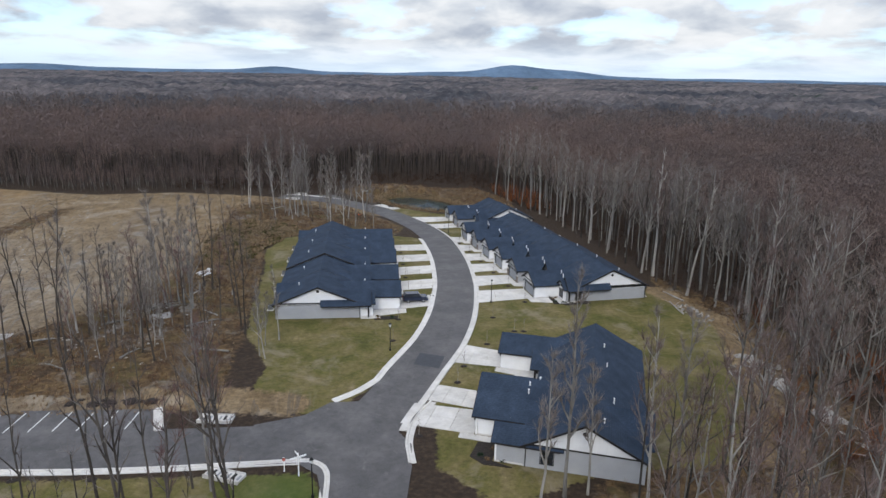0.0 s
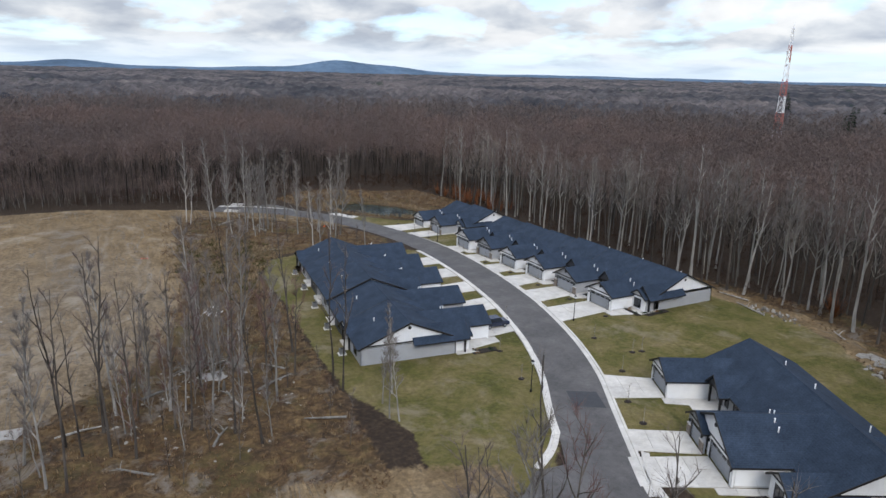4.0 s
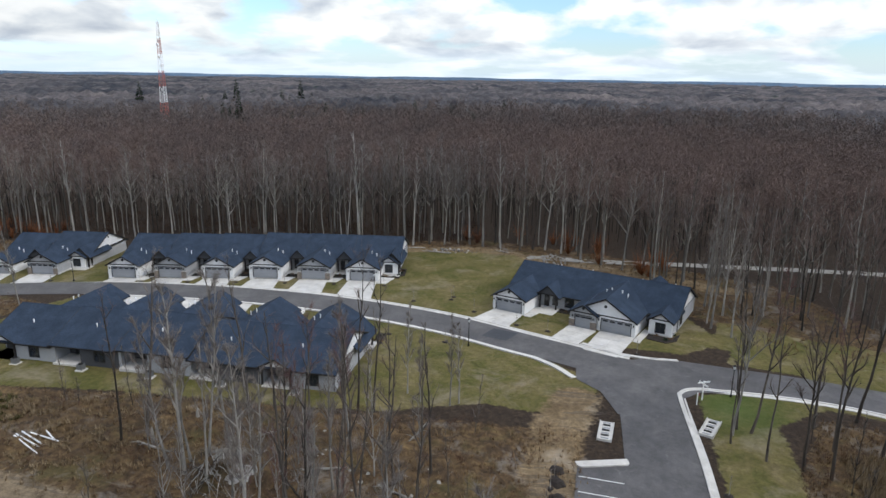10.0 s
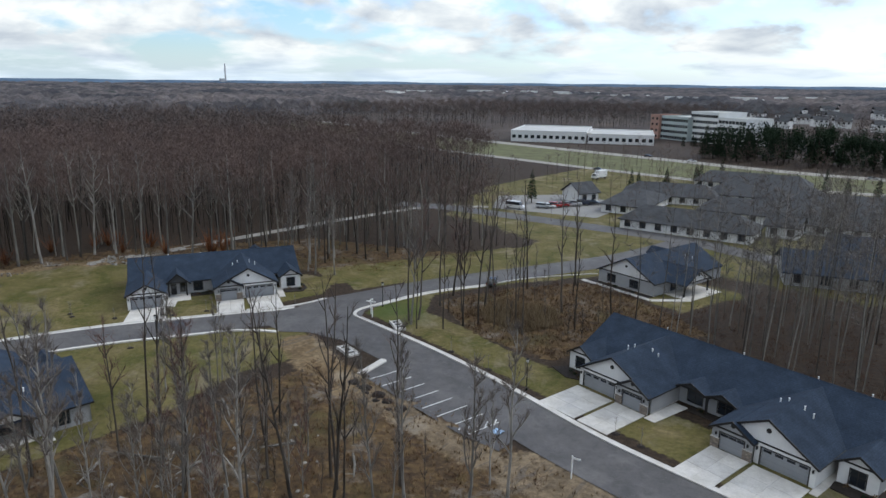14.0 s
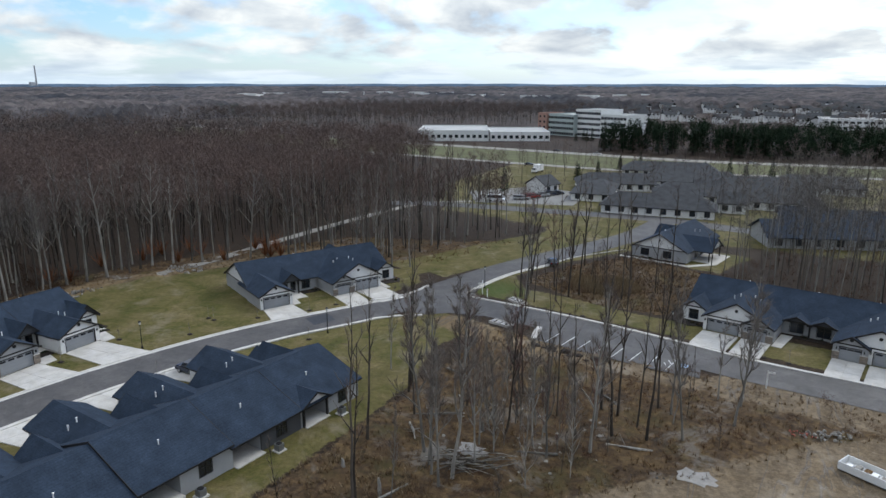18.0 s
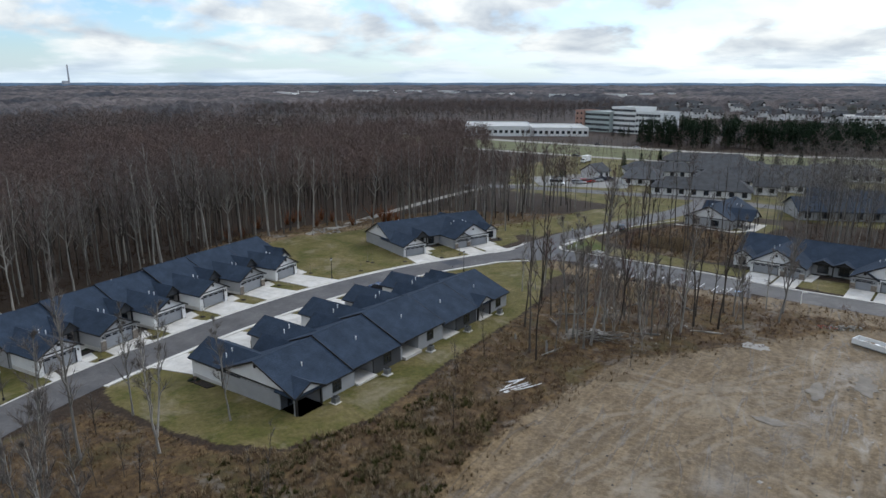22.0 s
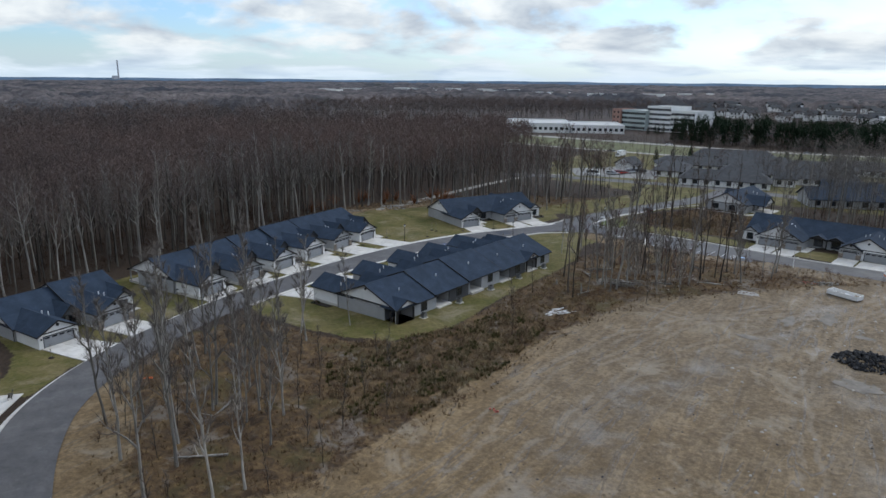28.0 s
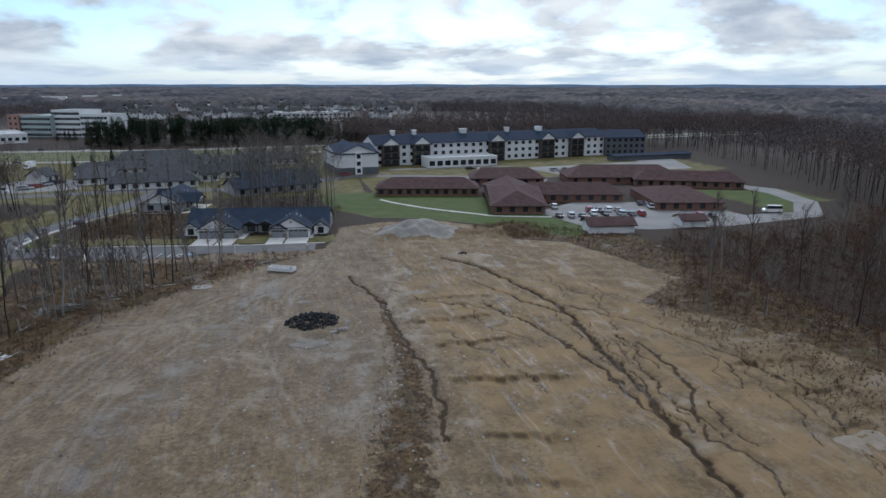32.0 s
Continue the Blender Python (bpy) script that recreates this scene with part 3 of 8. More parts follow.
def terrain(x, y):
    """Height, and how far the soil is darkened in gullies and on scarps."""
    z = zbase(x, y)
    m = mask(x, y, FIELD, 8)
    z = z + m * (0.07 * waves(x, y, 9, 5) + 0.018 * waves(x, y, 2.6, 6))
    wild = (1 - m) * smooth(0.5, 1.0, np.maximum.reduce([mask(x, y, q, 4) for q in ROUGH]))
    z = z + wild * (0.16 * waves(x, y, 6, 8) + 0.08 * waves(x, y, 2.2, 9))
    # washed terraces in the graded slope
    rut = np.zeros(np.shape(z))
    if np.min(x) < -80:
        flute = smooth(-0.5, 0.5, waves(x, y * 0.2, 2.2, 15) + 0.5 * waves(x, y, 17, 16))
        for x0, y0, x1, y1, high in SCARPS:
            span = smooth(x0, x0 + 3.5, x) * (1 - smooth(x1 - 3.5, x1, x))
            s = y - y0 - (y1 - y0) * (x - x0) / (x1 - x0) - 0.7 * waves(x, y * 0.1, 9, 4) - 0.7 * flute
            z = z + span * high * np.where(s < 0, 0.55 * np.exp(np.minimum(s, 0) / 6), 0.55 - smooth(0, 1.3, s) + 0.45 * (1 - np.exp(-np.maximum(s - 1.3, 0) / 5)))
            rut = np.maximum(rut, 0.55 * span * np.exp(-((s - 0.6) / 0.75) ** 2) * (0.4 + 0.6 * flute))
    wx, wy = x + 0.5 * waves(x, y, 6, 12) + 0.2 * waves(x, y, 2, 14), y + 0.5 * waves(x, y, 5, 13)
    for pts, deep, wide in GULLIES if np.min(x) < -80 else []:
        d = line_dist(wx, wy, pts)
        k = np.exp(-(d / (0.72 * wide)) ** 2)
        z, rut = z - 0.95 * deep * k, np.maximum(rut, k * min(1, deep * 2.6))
    for cx, cy, rx, ry, h in PITS:
        d = np.hypot((x - cx) / rx, (y - cy) / ry) + 0.12 * waves(x, y, 5, 21)
        z = z + h * (1 - smooth(0.0, 1.0, d))
    dp = line_dist(x, y, POND + POND[:1])
    inp = inside(x, y, POND)
    z = np.where(inp, np.minimum(z, -1.8 - np.minimum(dp, 2.5) * 0.5), z)
    z = np.where(~inp & (dp < 5), np.minimum(z, -1.8 + (dp / 5) ** 0.7 * (z + 1.8)), z)
    return z, rut


def zg(x, y):
    return float(terrain(np.array([float(x)]), np.array([float(y)]))[0][0])


def zflat(x, y):
    return float(zbase(x, y))


def graded(lo, hi, stepw, limit):
    a = list(np.arange(lo, hi + 0.01, stepw))
    s, up, down = stepw, [hi], [lo]
    while up[-1] < limit or down[-1] > -limit:
        s = min(s * 1.22, 260)
        if up[-1] < limit:
            up.append(min(limit, up[-1] + s))
        if down[-1] > -limit:
            down.append(max(-limit, down[-1] - s))
    return np.array(down[:0:-1] + a + up[1:])


def sheet_mesh(name, X, Y, Z, m, layers):
    ny, nx = X.shape
    me = bpy.data.meshes.new(name)
    idx = np.arange(nx * ny).reshape(ny, nx)
    quads = np.stack([idx[:-1, :-1], idx[:-1, 1:], idx[1:, 1:], idx[1:, :-1]], -1).reshape(-1, 4)
    fill_mesh(me, np.stack([X, Y, Z], -1).reshape(-1, 3), quads)
    me.materials.append(m)
    for key, values in layers.items():
        at = me.attributes.new(key, "FLOAT", "POINT")
        at.data.foreach_set("value", values.astype(np.float32).ravel())
    me.polygons.foreach_set("use_smooth", np.ones(len(quads), bool))
    return me


def fill_mesh(me, verts, faces):
    """Fast mesh from arrays; faces all with the same number of corners."""
    n, k = faces.shape
    me.vertices.add(len(verts))
    me.vertices.foreach_set("co", verts.astype(np.float32).ravel())
    me.loops.add(n * k)
    me.loops.foreach_set("vertex_index", faces.astype(np.int32).ravel())
    me.polygons.add(n)
    me.polygons.foreach_set("loop_start", np.arange(0, n * k, k, dtype=np.int32))
    me.update(calc_edges=True)


def closer(axis, lo, hi):
    """Halves the steps of an axis between two places, where the soil is gullied."""
    half = (axis[:-1] + axis[1:]) / 2
    return np.sort(np.concatenate([axis, half[(half > lo) & (half < hi)]]))


GX, GY = np.meshgrid(closer(graded(-165, 66, 0.6, 4950), -142, -86), closer(graded(-20, 196, 0.6, 4950), 56, 140))
GZ, GR = terrain(GX, GY)
g_lawn = np.maximum.reduce([mask(GX, GY, q, 2.5) for q in LAWNS])
g_rough = np.maximum.reduce([mask(GX, GY, q, 4) for q in ROUGH])
g_soil = mask(GX, GY, FIELD, 5)
g_soil = np.maximum(g_soil, np.clip(1.15 - line_dist(GX, GY, [(-60, 22), (-84, 24)]) / 6, 0, 1))
g_soil = np.maximum(g_soil, np.clip(1.1 - line_dist(GX, GY, [(-31, 20), (-54, 23)]) / 4, 0, 0.9))
g_soil = np.maximum(g_soil, np.clip(1.05 - line_dist(GX, GY, [(-13, 15.5), (-20, 18.5), (-31, 20.5)]) / 5.5, 0, 0.75))
g_soil = np.maximum(g_soil, np.clip(1.1 - line_dist(GX, GY, [(14, 138), (4, 146), (-14, 158), (-26, 164)]) / 7, 0, 0.85))
g_soil = np.maximum(g_soil, np.clip(1.0 - line_dist(GX, GY, [(60, 50), (62, 30), (50, 4), (36, -20)]) / 5, 0, 0.7))
g_clay = smooth(-150, -135, GX) * (1 - smooth(-100, -93, GX)) * smooth(45, 60, GY)
DARKLINE = [(-72, 46), (-65, 71.5), (-57.2, 90.5), (-52.1, 99.2), (-49.7, 109), (-50.7, 124), (-53, 150)]
g_damp = np.clip(1.15 - line_dist(GX, GY, DARKLINE) / (3.5 + 3 * smooth(80, 130, GY)), 0, 1)
g_damp = np.maximum(g_damp, np.clip(1 - line_dist(GX, GY, [(-78, 84), (-86, 96), (-82, 110)]) / 9, 0, 0.8))
g_stony = np.clip(1.15 - smooth(40, 150, GY) * 0.75 - (1 - smooth(-104, -92, GX)) * 0.9, 0, 1) * (1 - smooth(-40, -26, GX))
# tyre tracks; the fourth and fifth courses are wet ruts with painted sheen
WHEELS = [[(-39, 131), (-38, 119), (-38.3, 100), (-43.8, 81), (-47, 77), (-50.6, 68), (-57, 62.7)], [(-43.4, 66.4), (-52.3, 68.1), (-60.1, 58.2), (-70.6, 49.1)], [(-49.2, 71.2), (-54.3, 67.4), (-62.2, 62.2), (-71.8, 52.3), (-84, 30)],
          [(-64.5, 58), (-62, 65.7), (-57, 77.7), (-49.4, 91.6), (-46, 120), (-44, 150)], [(-62.5, 52.3), (-58.2, 57.6), (-54.9, 62.4), (-50, 75), (-44, 95)], [(-66, 64), (-71, 50), (-80, 34), (-88, 26)], [(-74, 120), (-70, 90), (-74, 60), (-84, 36)]]
g_wheel = np.zeros(GX.shape)
for k, w in enumerate(WHEELS):
    wl_d = line_dist(GX + 0.5 * waves(GX, GY, 12, 90 + k), GY + 0.5 * waves(GX, GY, 13, 80 + k), w)
    g_wheel = np.maximum(g_wheel, np.exp(-((wl_d - 1.0) / 0.45) ** 2))
GZ = GZ - 0.07 * g_wheel * g_soil
g_weed = np.clip(1.05 + 0.22 * waves(GX, GY, 4, 41) - line_dist(GX, GY, [(-91, 72), (-91, 84), (-90.6, 98), (-87.4, 112), (-84, 124), (-78, 150)]) / (1.2 + 4.0 * smooth(80, 122, GY)), 0, 0.85)
g_rough = np.maximum(g_rough, g_weed)
g_soil = np.where(g_weed > 0.3, np.minimum(g_soil, 1 - g_weed), g_soil)
g_fresh = np.maximum.reduce([mask(GX, GY, q, 3) for q in LAWNS[4:6]] + [np.clip(1 - np.hypot(GX + 14, GY + 4) / 9, 0, 1)])
g_far = smooth(330, 480, np.hypot(GX - 0, GY - 60))
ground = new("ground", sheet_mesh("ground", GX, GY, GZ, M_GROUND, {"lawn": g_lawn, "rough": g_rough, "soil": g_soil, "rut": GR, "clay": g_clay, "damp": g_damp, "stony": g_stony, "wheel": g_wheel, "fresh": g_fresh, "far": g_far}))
tagged(ground, "open ground with dormant lawns, graded brown soil and leaf litter", "ground", kind="structure")

pond = Shape()
pond.v = [(x, y, -1.95) for x, y in [(20, 167), (24, 172), (31, 173), (38, 168), (44, 161), (47, 151), (44, 144.5), (36, 145), (29, 150), (22, 158)]]
pond.f = [tuple(range(10))]
setting("water", pond, M_WATER, "dark green still pond water with reed margins")

# ---- roads, kerbs, drives ----


def curve(pts, n=8):
    """Catmull-Rom through points."""
    p = [Vector(q) for q in pts]
    p = [2 * p[0] - p[1]] + p + [2 * p[-1] - p[-2]]
    out = []
    for a, b, c, d in zip(p, p[1:], p[2:], p[3:]):
        for k in range(n):
            t = k / n
            out.append(0.5 * (2 * b + (c - a) * t + (2 * a - 5 * b + 4 * c - d) * t * t + (3 * b - a - 3 * c + d) * t ** 3))
    return out + [p[-2]]


def normals(p):
    out = []
    for k in range(len(p)):
        d = (p[min(k + 1, len(p) - 1)] - p[max(k - 1, 0)]).normalized()
        out.append(Vector((d.y, -d.x)))
    return out


def ribbon(pts, half, lift, sh=None):
    sh = sh or Shape()
    p = pts
    ns = normals(p)
    b = len(sh.v)
    for q, n in zip(p, ns):
        z = max(zflat(q.x + n.x * s * half, q.y + n.y * s * half) for s in (-1, 0, 1)) + lift
        for s in (-1, -0.33, 0.33, 1):
            sh.v.append((q.x + n.x * s * half, q.y + n.y * s * half, z))
    for k in range(len(p) - 1):
        for j in range(3):
            i = b + 4 * k + j
            sh.f.append((i, i + 1, i + 5, i + 4))
    return sh


def kerb(pts, wide, high, lift=0.02):
    """A swept kerb: flat gutter and raised back."""
    sh = Shape()
    ns = normals(pts)
    prof = [(-wide / 2, -0.1), (-wide / 2, 0.05), (0.12, 0.06), (0.2, high), (wide / 2, high), (wide / 2, -0.1)]
    m = len(prof)
    for q, n in zip(pts, ns):
        z = zflat(q.x, q.y) + lift
        sh.v += [(q.x + n.x * u, q.y + n.y * u, z + w) for u, w in prof]
    for k in range(len(pts) - 1):
        sh.f += [(m * k + j, m * k + (j + 1) % m, m * k + m + (j + 1) % m, m * k + m + j) for j in range(m)]
    sh.f += [tuple(range(m))[::-1], tuple(m * (len(pts) - 1) + j for j in range(m))]
    return sh


def shifted(pts, d):
    return [q + n * d for q, n in zip(pts, normals(pts))]


LANE = curve([(-4.5, 4), (-2.8, 9), (1.0, 15.5), (5.7, 23.6), (10.6, 32), (14.5, 40.7), (17.4, 49), (20.1, 58.6), (22.2, 69), (24.0, 80), (25.3, 92), (25.9, 104), (24.9, 116), (22.2, 127.5), (17.8, 138), (11.2, 147.3), (3, 154.6), (-6, 160.6), (-14.5, 165)])
SIDE = curve([(-5.5, 5.2), (-14, 6.2), (-28, 8), (-40, 10), (-50, 12.2), (-60, 14.4), (-72, 16), (-83, 17.6)])
SOUTH = curve([(-3.6, 6), (-4.4, 0), (-5.6, -8), (-8, -17), (-13, -30.5), (-18, -42), (-23.5, -55), (-28, -68), (-31, -84), (-32, -96)])
setting("road", ribbon(LANE, 3.75, 0.07), M_ROAD, "grey asphalt lane curving past the terraces")
setting("road_side", ribbon(SIDE, 4.1, 0.062), M_ROAD, "grey asphalt side road with parking bays")
setting("road_south", ribbon(SOUTH, 3.9, 0.055), M_ROAD, "grey asphalt road leading to the older cottages")
CROSS = curve([(60, -80), (44, -86), (30, -88), (0, -91), (-32, -93), (-60, -88), (-92, -102), (-112, -113), (-152, -101), (-190, -80)])
setting("road_cross", ribbon(CROSS, 4, 0.05), M_ROAD, "worn asphalt road past the older cottages")
corner = Shape()
corner.v = [(x, y, 0.876) for x, y in [(-17, 11), (-11, 12.2), (-7.5, 15), (-3, 14.5), (1, 3), (0.2, -1.5), (-1.6, -8), (-9.6, -7), (-10, -1), (-12, 1.6), (-18, 2.4)]]
corner.f = [tuple(range(11))]
setting("road_junction", corner, M_ROAD, "worn asphalt junction with tyre marks")
bays = Shape()
bays.v = [(x, y, 0.858) for x, y in [(-27, 11.6), (-40, 14), (-54.5, 16.6), (-54.8, 20.6), (-49, 20.6), (-40, 19.2), (-29.2, 17.4)]]
bays.f = [tuple(range(7))]
setting("parking_bay", bays, M_ROAD, "asphalt parking bays with white lines")


def strip(x0, y0, x1, y1, w, z, m, name, label):
    d = Vector((x1 - x0, y1 - y0)).normalized() * (w / 2)
    sh = Shape().prism([(x0 - d.y, y0 + d.x, z), (x0 + d.y, y0 - d.x, z), (x1 + d.y, y1 - d.x, z), (x1 - d.y, y1 + d.x, z)], (0, 0, 0.004))
    return setting(name, sh, m, label)


for k in range(8):
    x = -31.0 - 2.72 * k
    y = 12.9 + 0.36 * k
    strip(x, y + 4.6, x - 0.95, y, 0.13, 0.872, M_PAINT, "bay_line", "white painted parking line")
for k in range(5):
    strip(-51.2 - 0.1 * k + 2.6 - 0.5 * k, 20 - 0.9 * k, -48.6 - 0.5 * k + 0.2, 20 - 1.1 * k - 0.5, 0.13, 0.872, M_PAINT, "bay_line", "white hatched parking line")
strip(-52.2, 17.9, -52.2, 16.7, 1.2, 0.873, M_BLUEPAINT, "bay_mark", "blue painted accessible bay mark")
patch = Shape().prism([(5.2, 24.5, 0.873), (8.6, 22.4, 0.873), (10.4, 26.4, 0.873), (6.9, 28.4, 0.873)], (0, 0, 0.004))
setting("road_patch", patch, M_TAR, "dark square tar patch in the lane")
i_k2 = min(range(len(LANE)), key=lambda k: (LANE[k].y - 21) ** 2)
i_b = min(range(len(LANE)), key=lambda k: (LANE[k].y - 106) ** 2)
setting("kerb_west", kerb(list(reversed(curve([(-7.1, 15.3), (-3.6, 17.6), (-0.2, 21)], 6)[:-1] + shifted(LANE, -4.15)[i_k2:i_b])), 0.95, 0.17), M_CONC, "pale concrete kerb and gutter")
setting("kerb_east", kerb(shifted(LANE, 4.15)[6:], 0.95, 0.17), M_CONC, "pale concrete kerb and gutter")
K_SE = curve([(5.6, 12.6), (2.6, 8.6), (0.9, 4), (0.5, 0.6), (0.4, -0.8)])
setting("kerb_corner", kerb(K_SE[::1], 0.9, 0.17), M_CONC, "pale concrete kerb ending at the junction")
K_SW = curve([(-9.9, -30), (-12.2, -31), (-17, -29), (-12.6, -19), (-10.6, -12), (-9.4, -4), (-9.2, -0.6), (-10.3, 1.3), (-13, 2), (-28, 3.5), (-40, 5.4), (-50, 7.6), (-62, 10.4), (-74, 11.9), (-86, 13.1)])
setting("kerb_side", kerb([q for q in K_SW[16:]], 0.95, 0.17), M_CONC, "pale concrete kerb rounding the junction corner")
setting("kerb_bays", kerb(curve([(-17, -29), (-20, -37), (-27, -47.5), (-29, -50)]), 0.6, 0.15), M_CONC, "pale concrete kerb beside far bays")


def slabs(name, corners, nx, ny, label, lift=0.085, high=0.12):
    """A drive of separate concrete slabs between four corners in the plan (two at the house, two at the road)."""
    a, b, c, d = [Vector(q) for q in corners]
    mid = (a + b + c + d) / 4
    top = max(zflat(q.x, q.y) for q in (a, b, c, d))
    own = thing(name, pose(mid.x, mid.y, 0), label, "driveway" if "drive" in name else "path", name + " slabs")

    def at(u, v):
        q = (a * (1 - u) + b * u) * (1 - v) + (d * (1 - u) + c * u) * v
        return q

    for i in range(nx):
        for j in range(ny):
            g = 0.005
            sh = Shape()
            loop = []
            for u, v in ((i / nx + g / 2, j / ny + g / 2), ((i + 1) / nx - g / 2, j / ny + g / 2), ((i + 1) / nx - g / 2, (j + 1) / ny - g / 2), (i / nx + g / 2, (j + 1) / ny - g / 2)):
                q = at(u, v)
                loop.append((q.x - mid.x, q.y - mid.y, zflat(q.x, q.y) + lift - high))
            part("slab", sh.prism(loop, (0, 0, high)), M_CONC, own)
    return own


# ---- villas: terraces of attached single-storey homes ----
EAVE = 2.75


def slope_slab(sh, a, b, c, d, th=0.16):
    """A roof slab over four points, thick downwards."""
    return sh.prism([a, b, c, d], (0, 0, -th))


def gable_along_x(H, x0, x1, y0, y1, eave, ridge, base=0.0, over=0.45, ends=(0.35, 0.35), name="roof", m=None):
    """Roof with its ridge along x; y0..y1 are the walls."""
    ym = (y0 + y1) / 2
    k = (ridge - eave) / (ym - y0)
    e = eave - k * over + base
    a, b = x0 - ends[0], x1 + ends[1]
    for ya, sgn in ((y0 - over, 1), (y1 + over, -1)):
        sh = slope_slab(Shape(), (a, ya, e), (b, ya, e), (b, ym, ridge + base), (a, ym, ridge + base))
        part(name, sh, m or M_ROOF, H)
        part("gutter", Shape().box(a, b, ya - 0.06 if sgn > 0 else ya - 0.04, ya + 0.04 if sgn > 0 else ya + 0.06, e - 0.2, e - 0.04), M_TRIM, H)
    part("ridge_cap", Shape().prism([(a, ym - 0.14, ridge + base - 0.03), (a, ym + 0.14, ridge + base - 0.03), (a, ym, ridge + base + 0.05)], (b - a, 0, 0)), m or M_ROOF, H)
    for xe in (a - 0.03, b - 0.02):
        for ya in (y0 - over, y1 + over):
            part("bargeboard", Shape().prism([(xe, ya, e - 0.24), (xe, ya, e + 0.02), (xe, ym, ridge + base + 0.02), (xe, ym, ridge + base - 0.24)], (0.05, 0, 0)), M_TRIM, H)


def gable_along_y(H, x0, x1, y0, y1, eave, ridge, base=0.0, over=0.35, front=0.4, name="roof", face=None, m=None, vent=True, peak=None):
    """Roof with its ridge along y from the front y0 back to y1, with a boarded gable in front."""
    xm = peak if peak is not None else (x0 + x1) / 2
    kl, kr = (ridge - eave) / (xm - x0), (ridge - eave) / (x1 - xm)
    ya = y0 - front
    for xa, k in ((x0 - over, kl), (x1 + over, kr)):
        e = eave - k * over + base
        part(name, slope_slab(Shape(), (xa, ya, e), (xm, ya, ridge + base), (xm, y1, ridge + base), (xa, y1, e)), m or M_ROOF, H)
        part("bargeboard", Shape().prism([(xa, ya - 0.03, e - 0.26), (xa, ya - 0.03, e + 0.02), (xm, ya - 0.03, ridge + base + 0.02), (xm, ya - 0.03, ridge + base - 0.26)], (0, 0.05, 0)), M_TRIM, H)
        part("gutter", Shape().box(xa - 0.05, xa + 0.05, ya, y1 - 0.4, e - 0.2, e - 0.04), M_TRIM, H)
    part("gable_wall", Shape().prism([(x0, y0, eave + base), (x1, y0, eave + base), (xm, y0, ridge + base - 0.1)], (0, 0.18, 0)), face or M_BOARD, H, "boarded gable")
    part("band", Shape().box(x0 - 0.04, x1 + 0.04, y0 - 0.05, y0 - 0.005, eave + base - 0.14, eave + base + 0.06), M_TRIM, H)
    if vent:
        c = Shape()
        zc = eave + base + (ridge - eave) * 0.52
        c.tube([(xm, y0 - 0.07, zc), (xm, y0 + 0.02, zc)], [0.27, 0.27], 14)
        part("gable_vent", c, M_TRIM, H, "round dark gable vent")


def wall(H, x0, x1, y0, y1, z1, m, z0=0.0, label=""):
    return part("wall", Shape().box(x0, x1, y0, y1, z0 - 0.4, z1), m, H, label)


def window(H, x, y, z, w, h, facing="front", panes=2, base=0.0):
    """A framed window, x its centre; facing: front (-y), back (+y), left (-x), right (+x)."""
    holder = new("window")
    holder.parent = H
    turn = {"front": 0, "back": 180, "left": -90, "right": 90}[facing]
    holder.matrix_basis = pose(x, y, z + base, 0, 0, turn)
    fr = Shape()
    t = 0.09
    for a, b, c, d in ((-w / 2 - t, w / 2 + t, h / 2, h / 2 + t), (-w / 2 - t, w / 2 + t, -h / 2 - t, -h / 2), (-w / 2 - t, -w / 2, -h / 2, h / 2), (w / 2, w / 2 + t, -h / 2, h / 2)):
        fr.box(a, b, -0.06, 0.02, c, d)
    for k in range(1, panes):
        u = -w / 2 + w * k / panes
        fr.box(u - 0.035, u + 0.035, -0.05, 0.02, -h / 2, h / 2)
    fr.box(-w / 2, w / 2, -0.045, 0.02, h * 0.12 - 0.02, h * 0.12 + 0.02)
    part("window_frame", fr, M_TRIM, holder)
    for k in range(panes):
        u = -w / 2 + w * k / panes
        part("pane", Shape().box(u + 0.03, u + w / panes - 0.03, -0.02, 0.01, -h / 2, h / 2), M_GLASS, holder)


def garage_front(H, x0, x1, y0, door_w, m, base=0.0, trim=None, stone=False, top=EAVE, door_h=2.15):
    """Front wall with a deep opening and a sectional door."""
    xm = (x0 + x1) / 2
    a, b = xm - door_w / 2, xm + door_w / 2
    for u, v in ((x0, a), (b, x1)):
        part("wall", Shape().box(u, v, y0, y0 + 0.25, base - 0.4, top + base), m, H)
        if stone:
            part("stone_pier", Shape().box(u - 0.06, v + (0.0 if u == x0 else 0.06), y0 - 0.12, y0 - 0.004, base - 0.3, 1.35 + base), M_STONE, H, "ledge-stone pier")
            part("pier_cap", Shape().box(u - 0.09, v + (0.0 if u == x0 else 0.09), y0 - 0.16, y0 - 0.004, 1.354 + base, 1.44 + base), M_CONC, H)
    part("wall", Shape().box(a, b, y0, y0 + 0.25, door_h + base, top + base), m, H)
    door = part("garage_door", Shape().box(a, b, y0 + 0.14, y0 + 0.2, base - 0.05, door_h + base), M_DOOR, H, "grey sectional garage door")
    n = max(3, round(door_w / 1.2))
    for k in range(n):
        u = a + (k + 0.5) * door_w / n
        part("door_pane", Shape().box(u - 0.42, u + 0.42, y0 + 0.12, y0 + 0.139, 1.72 + base, 2.0 + base), M_GLASS, door)
    sh = Shape().box(a - 0.12, a, y0 - 0.03, y0 + 0.14, base - 0.05, door_h + base).box(b, b + 0.12, y0 - 0.03, y0 + 0.14, base - 0.05, door_h + base)
    sh.box(a - 0.12, b + 0.12, y0 - 0.03, y0 + 0.14, door_h + base, door_h + base + 0.14)
    part("door_casing", sh, M_TRIM, H)
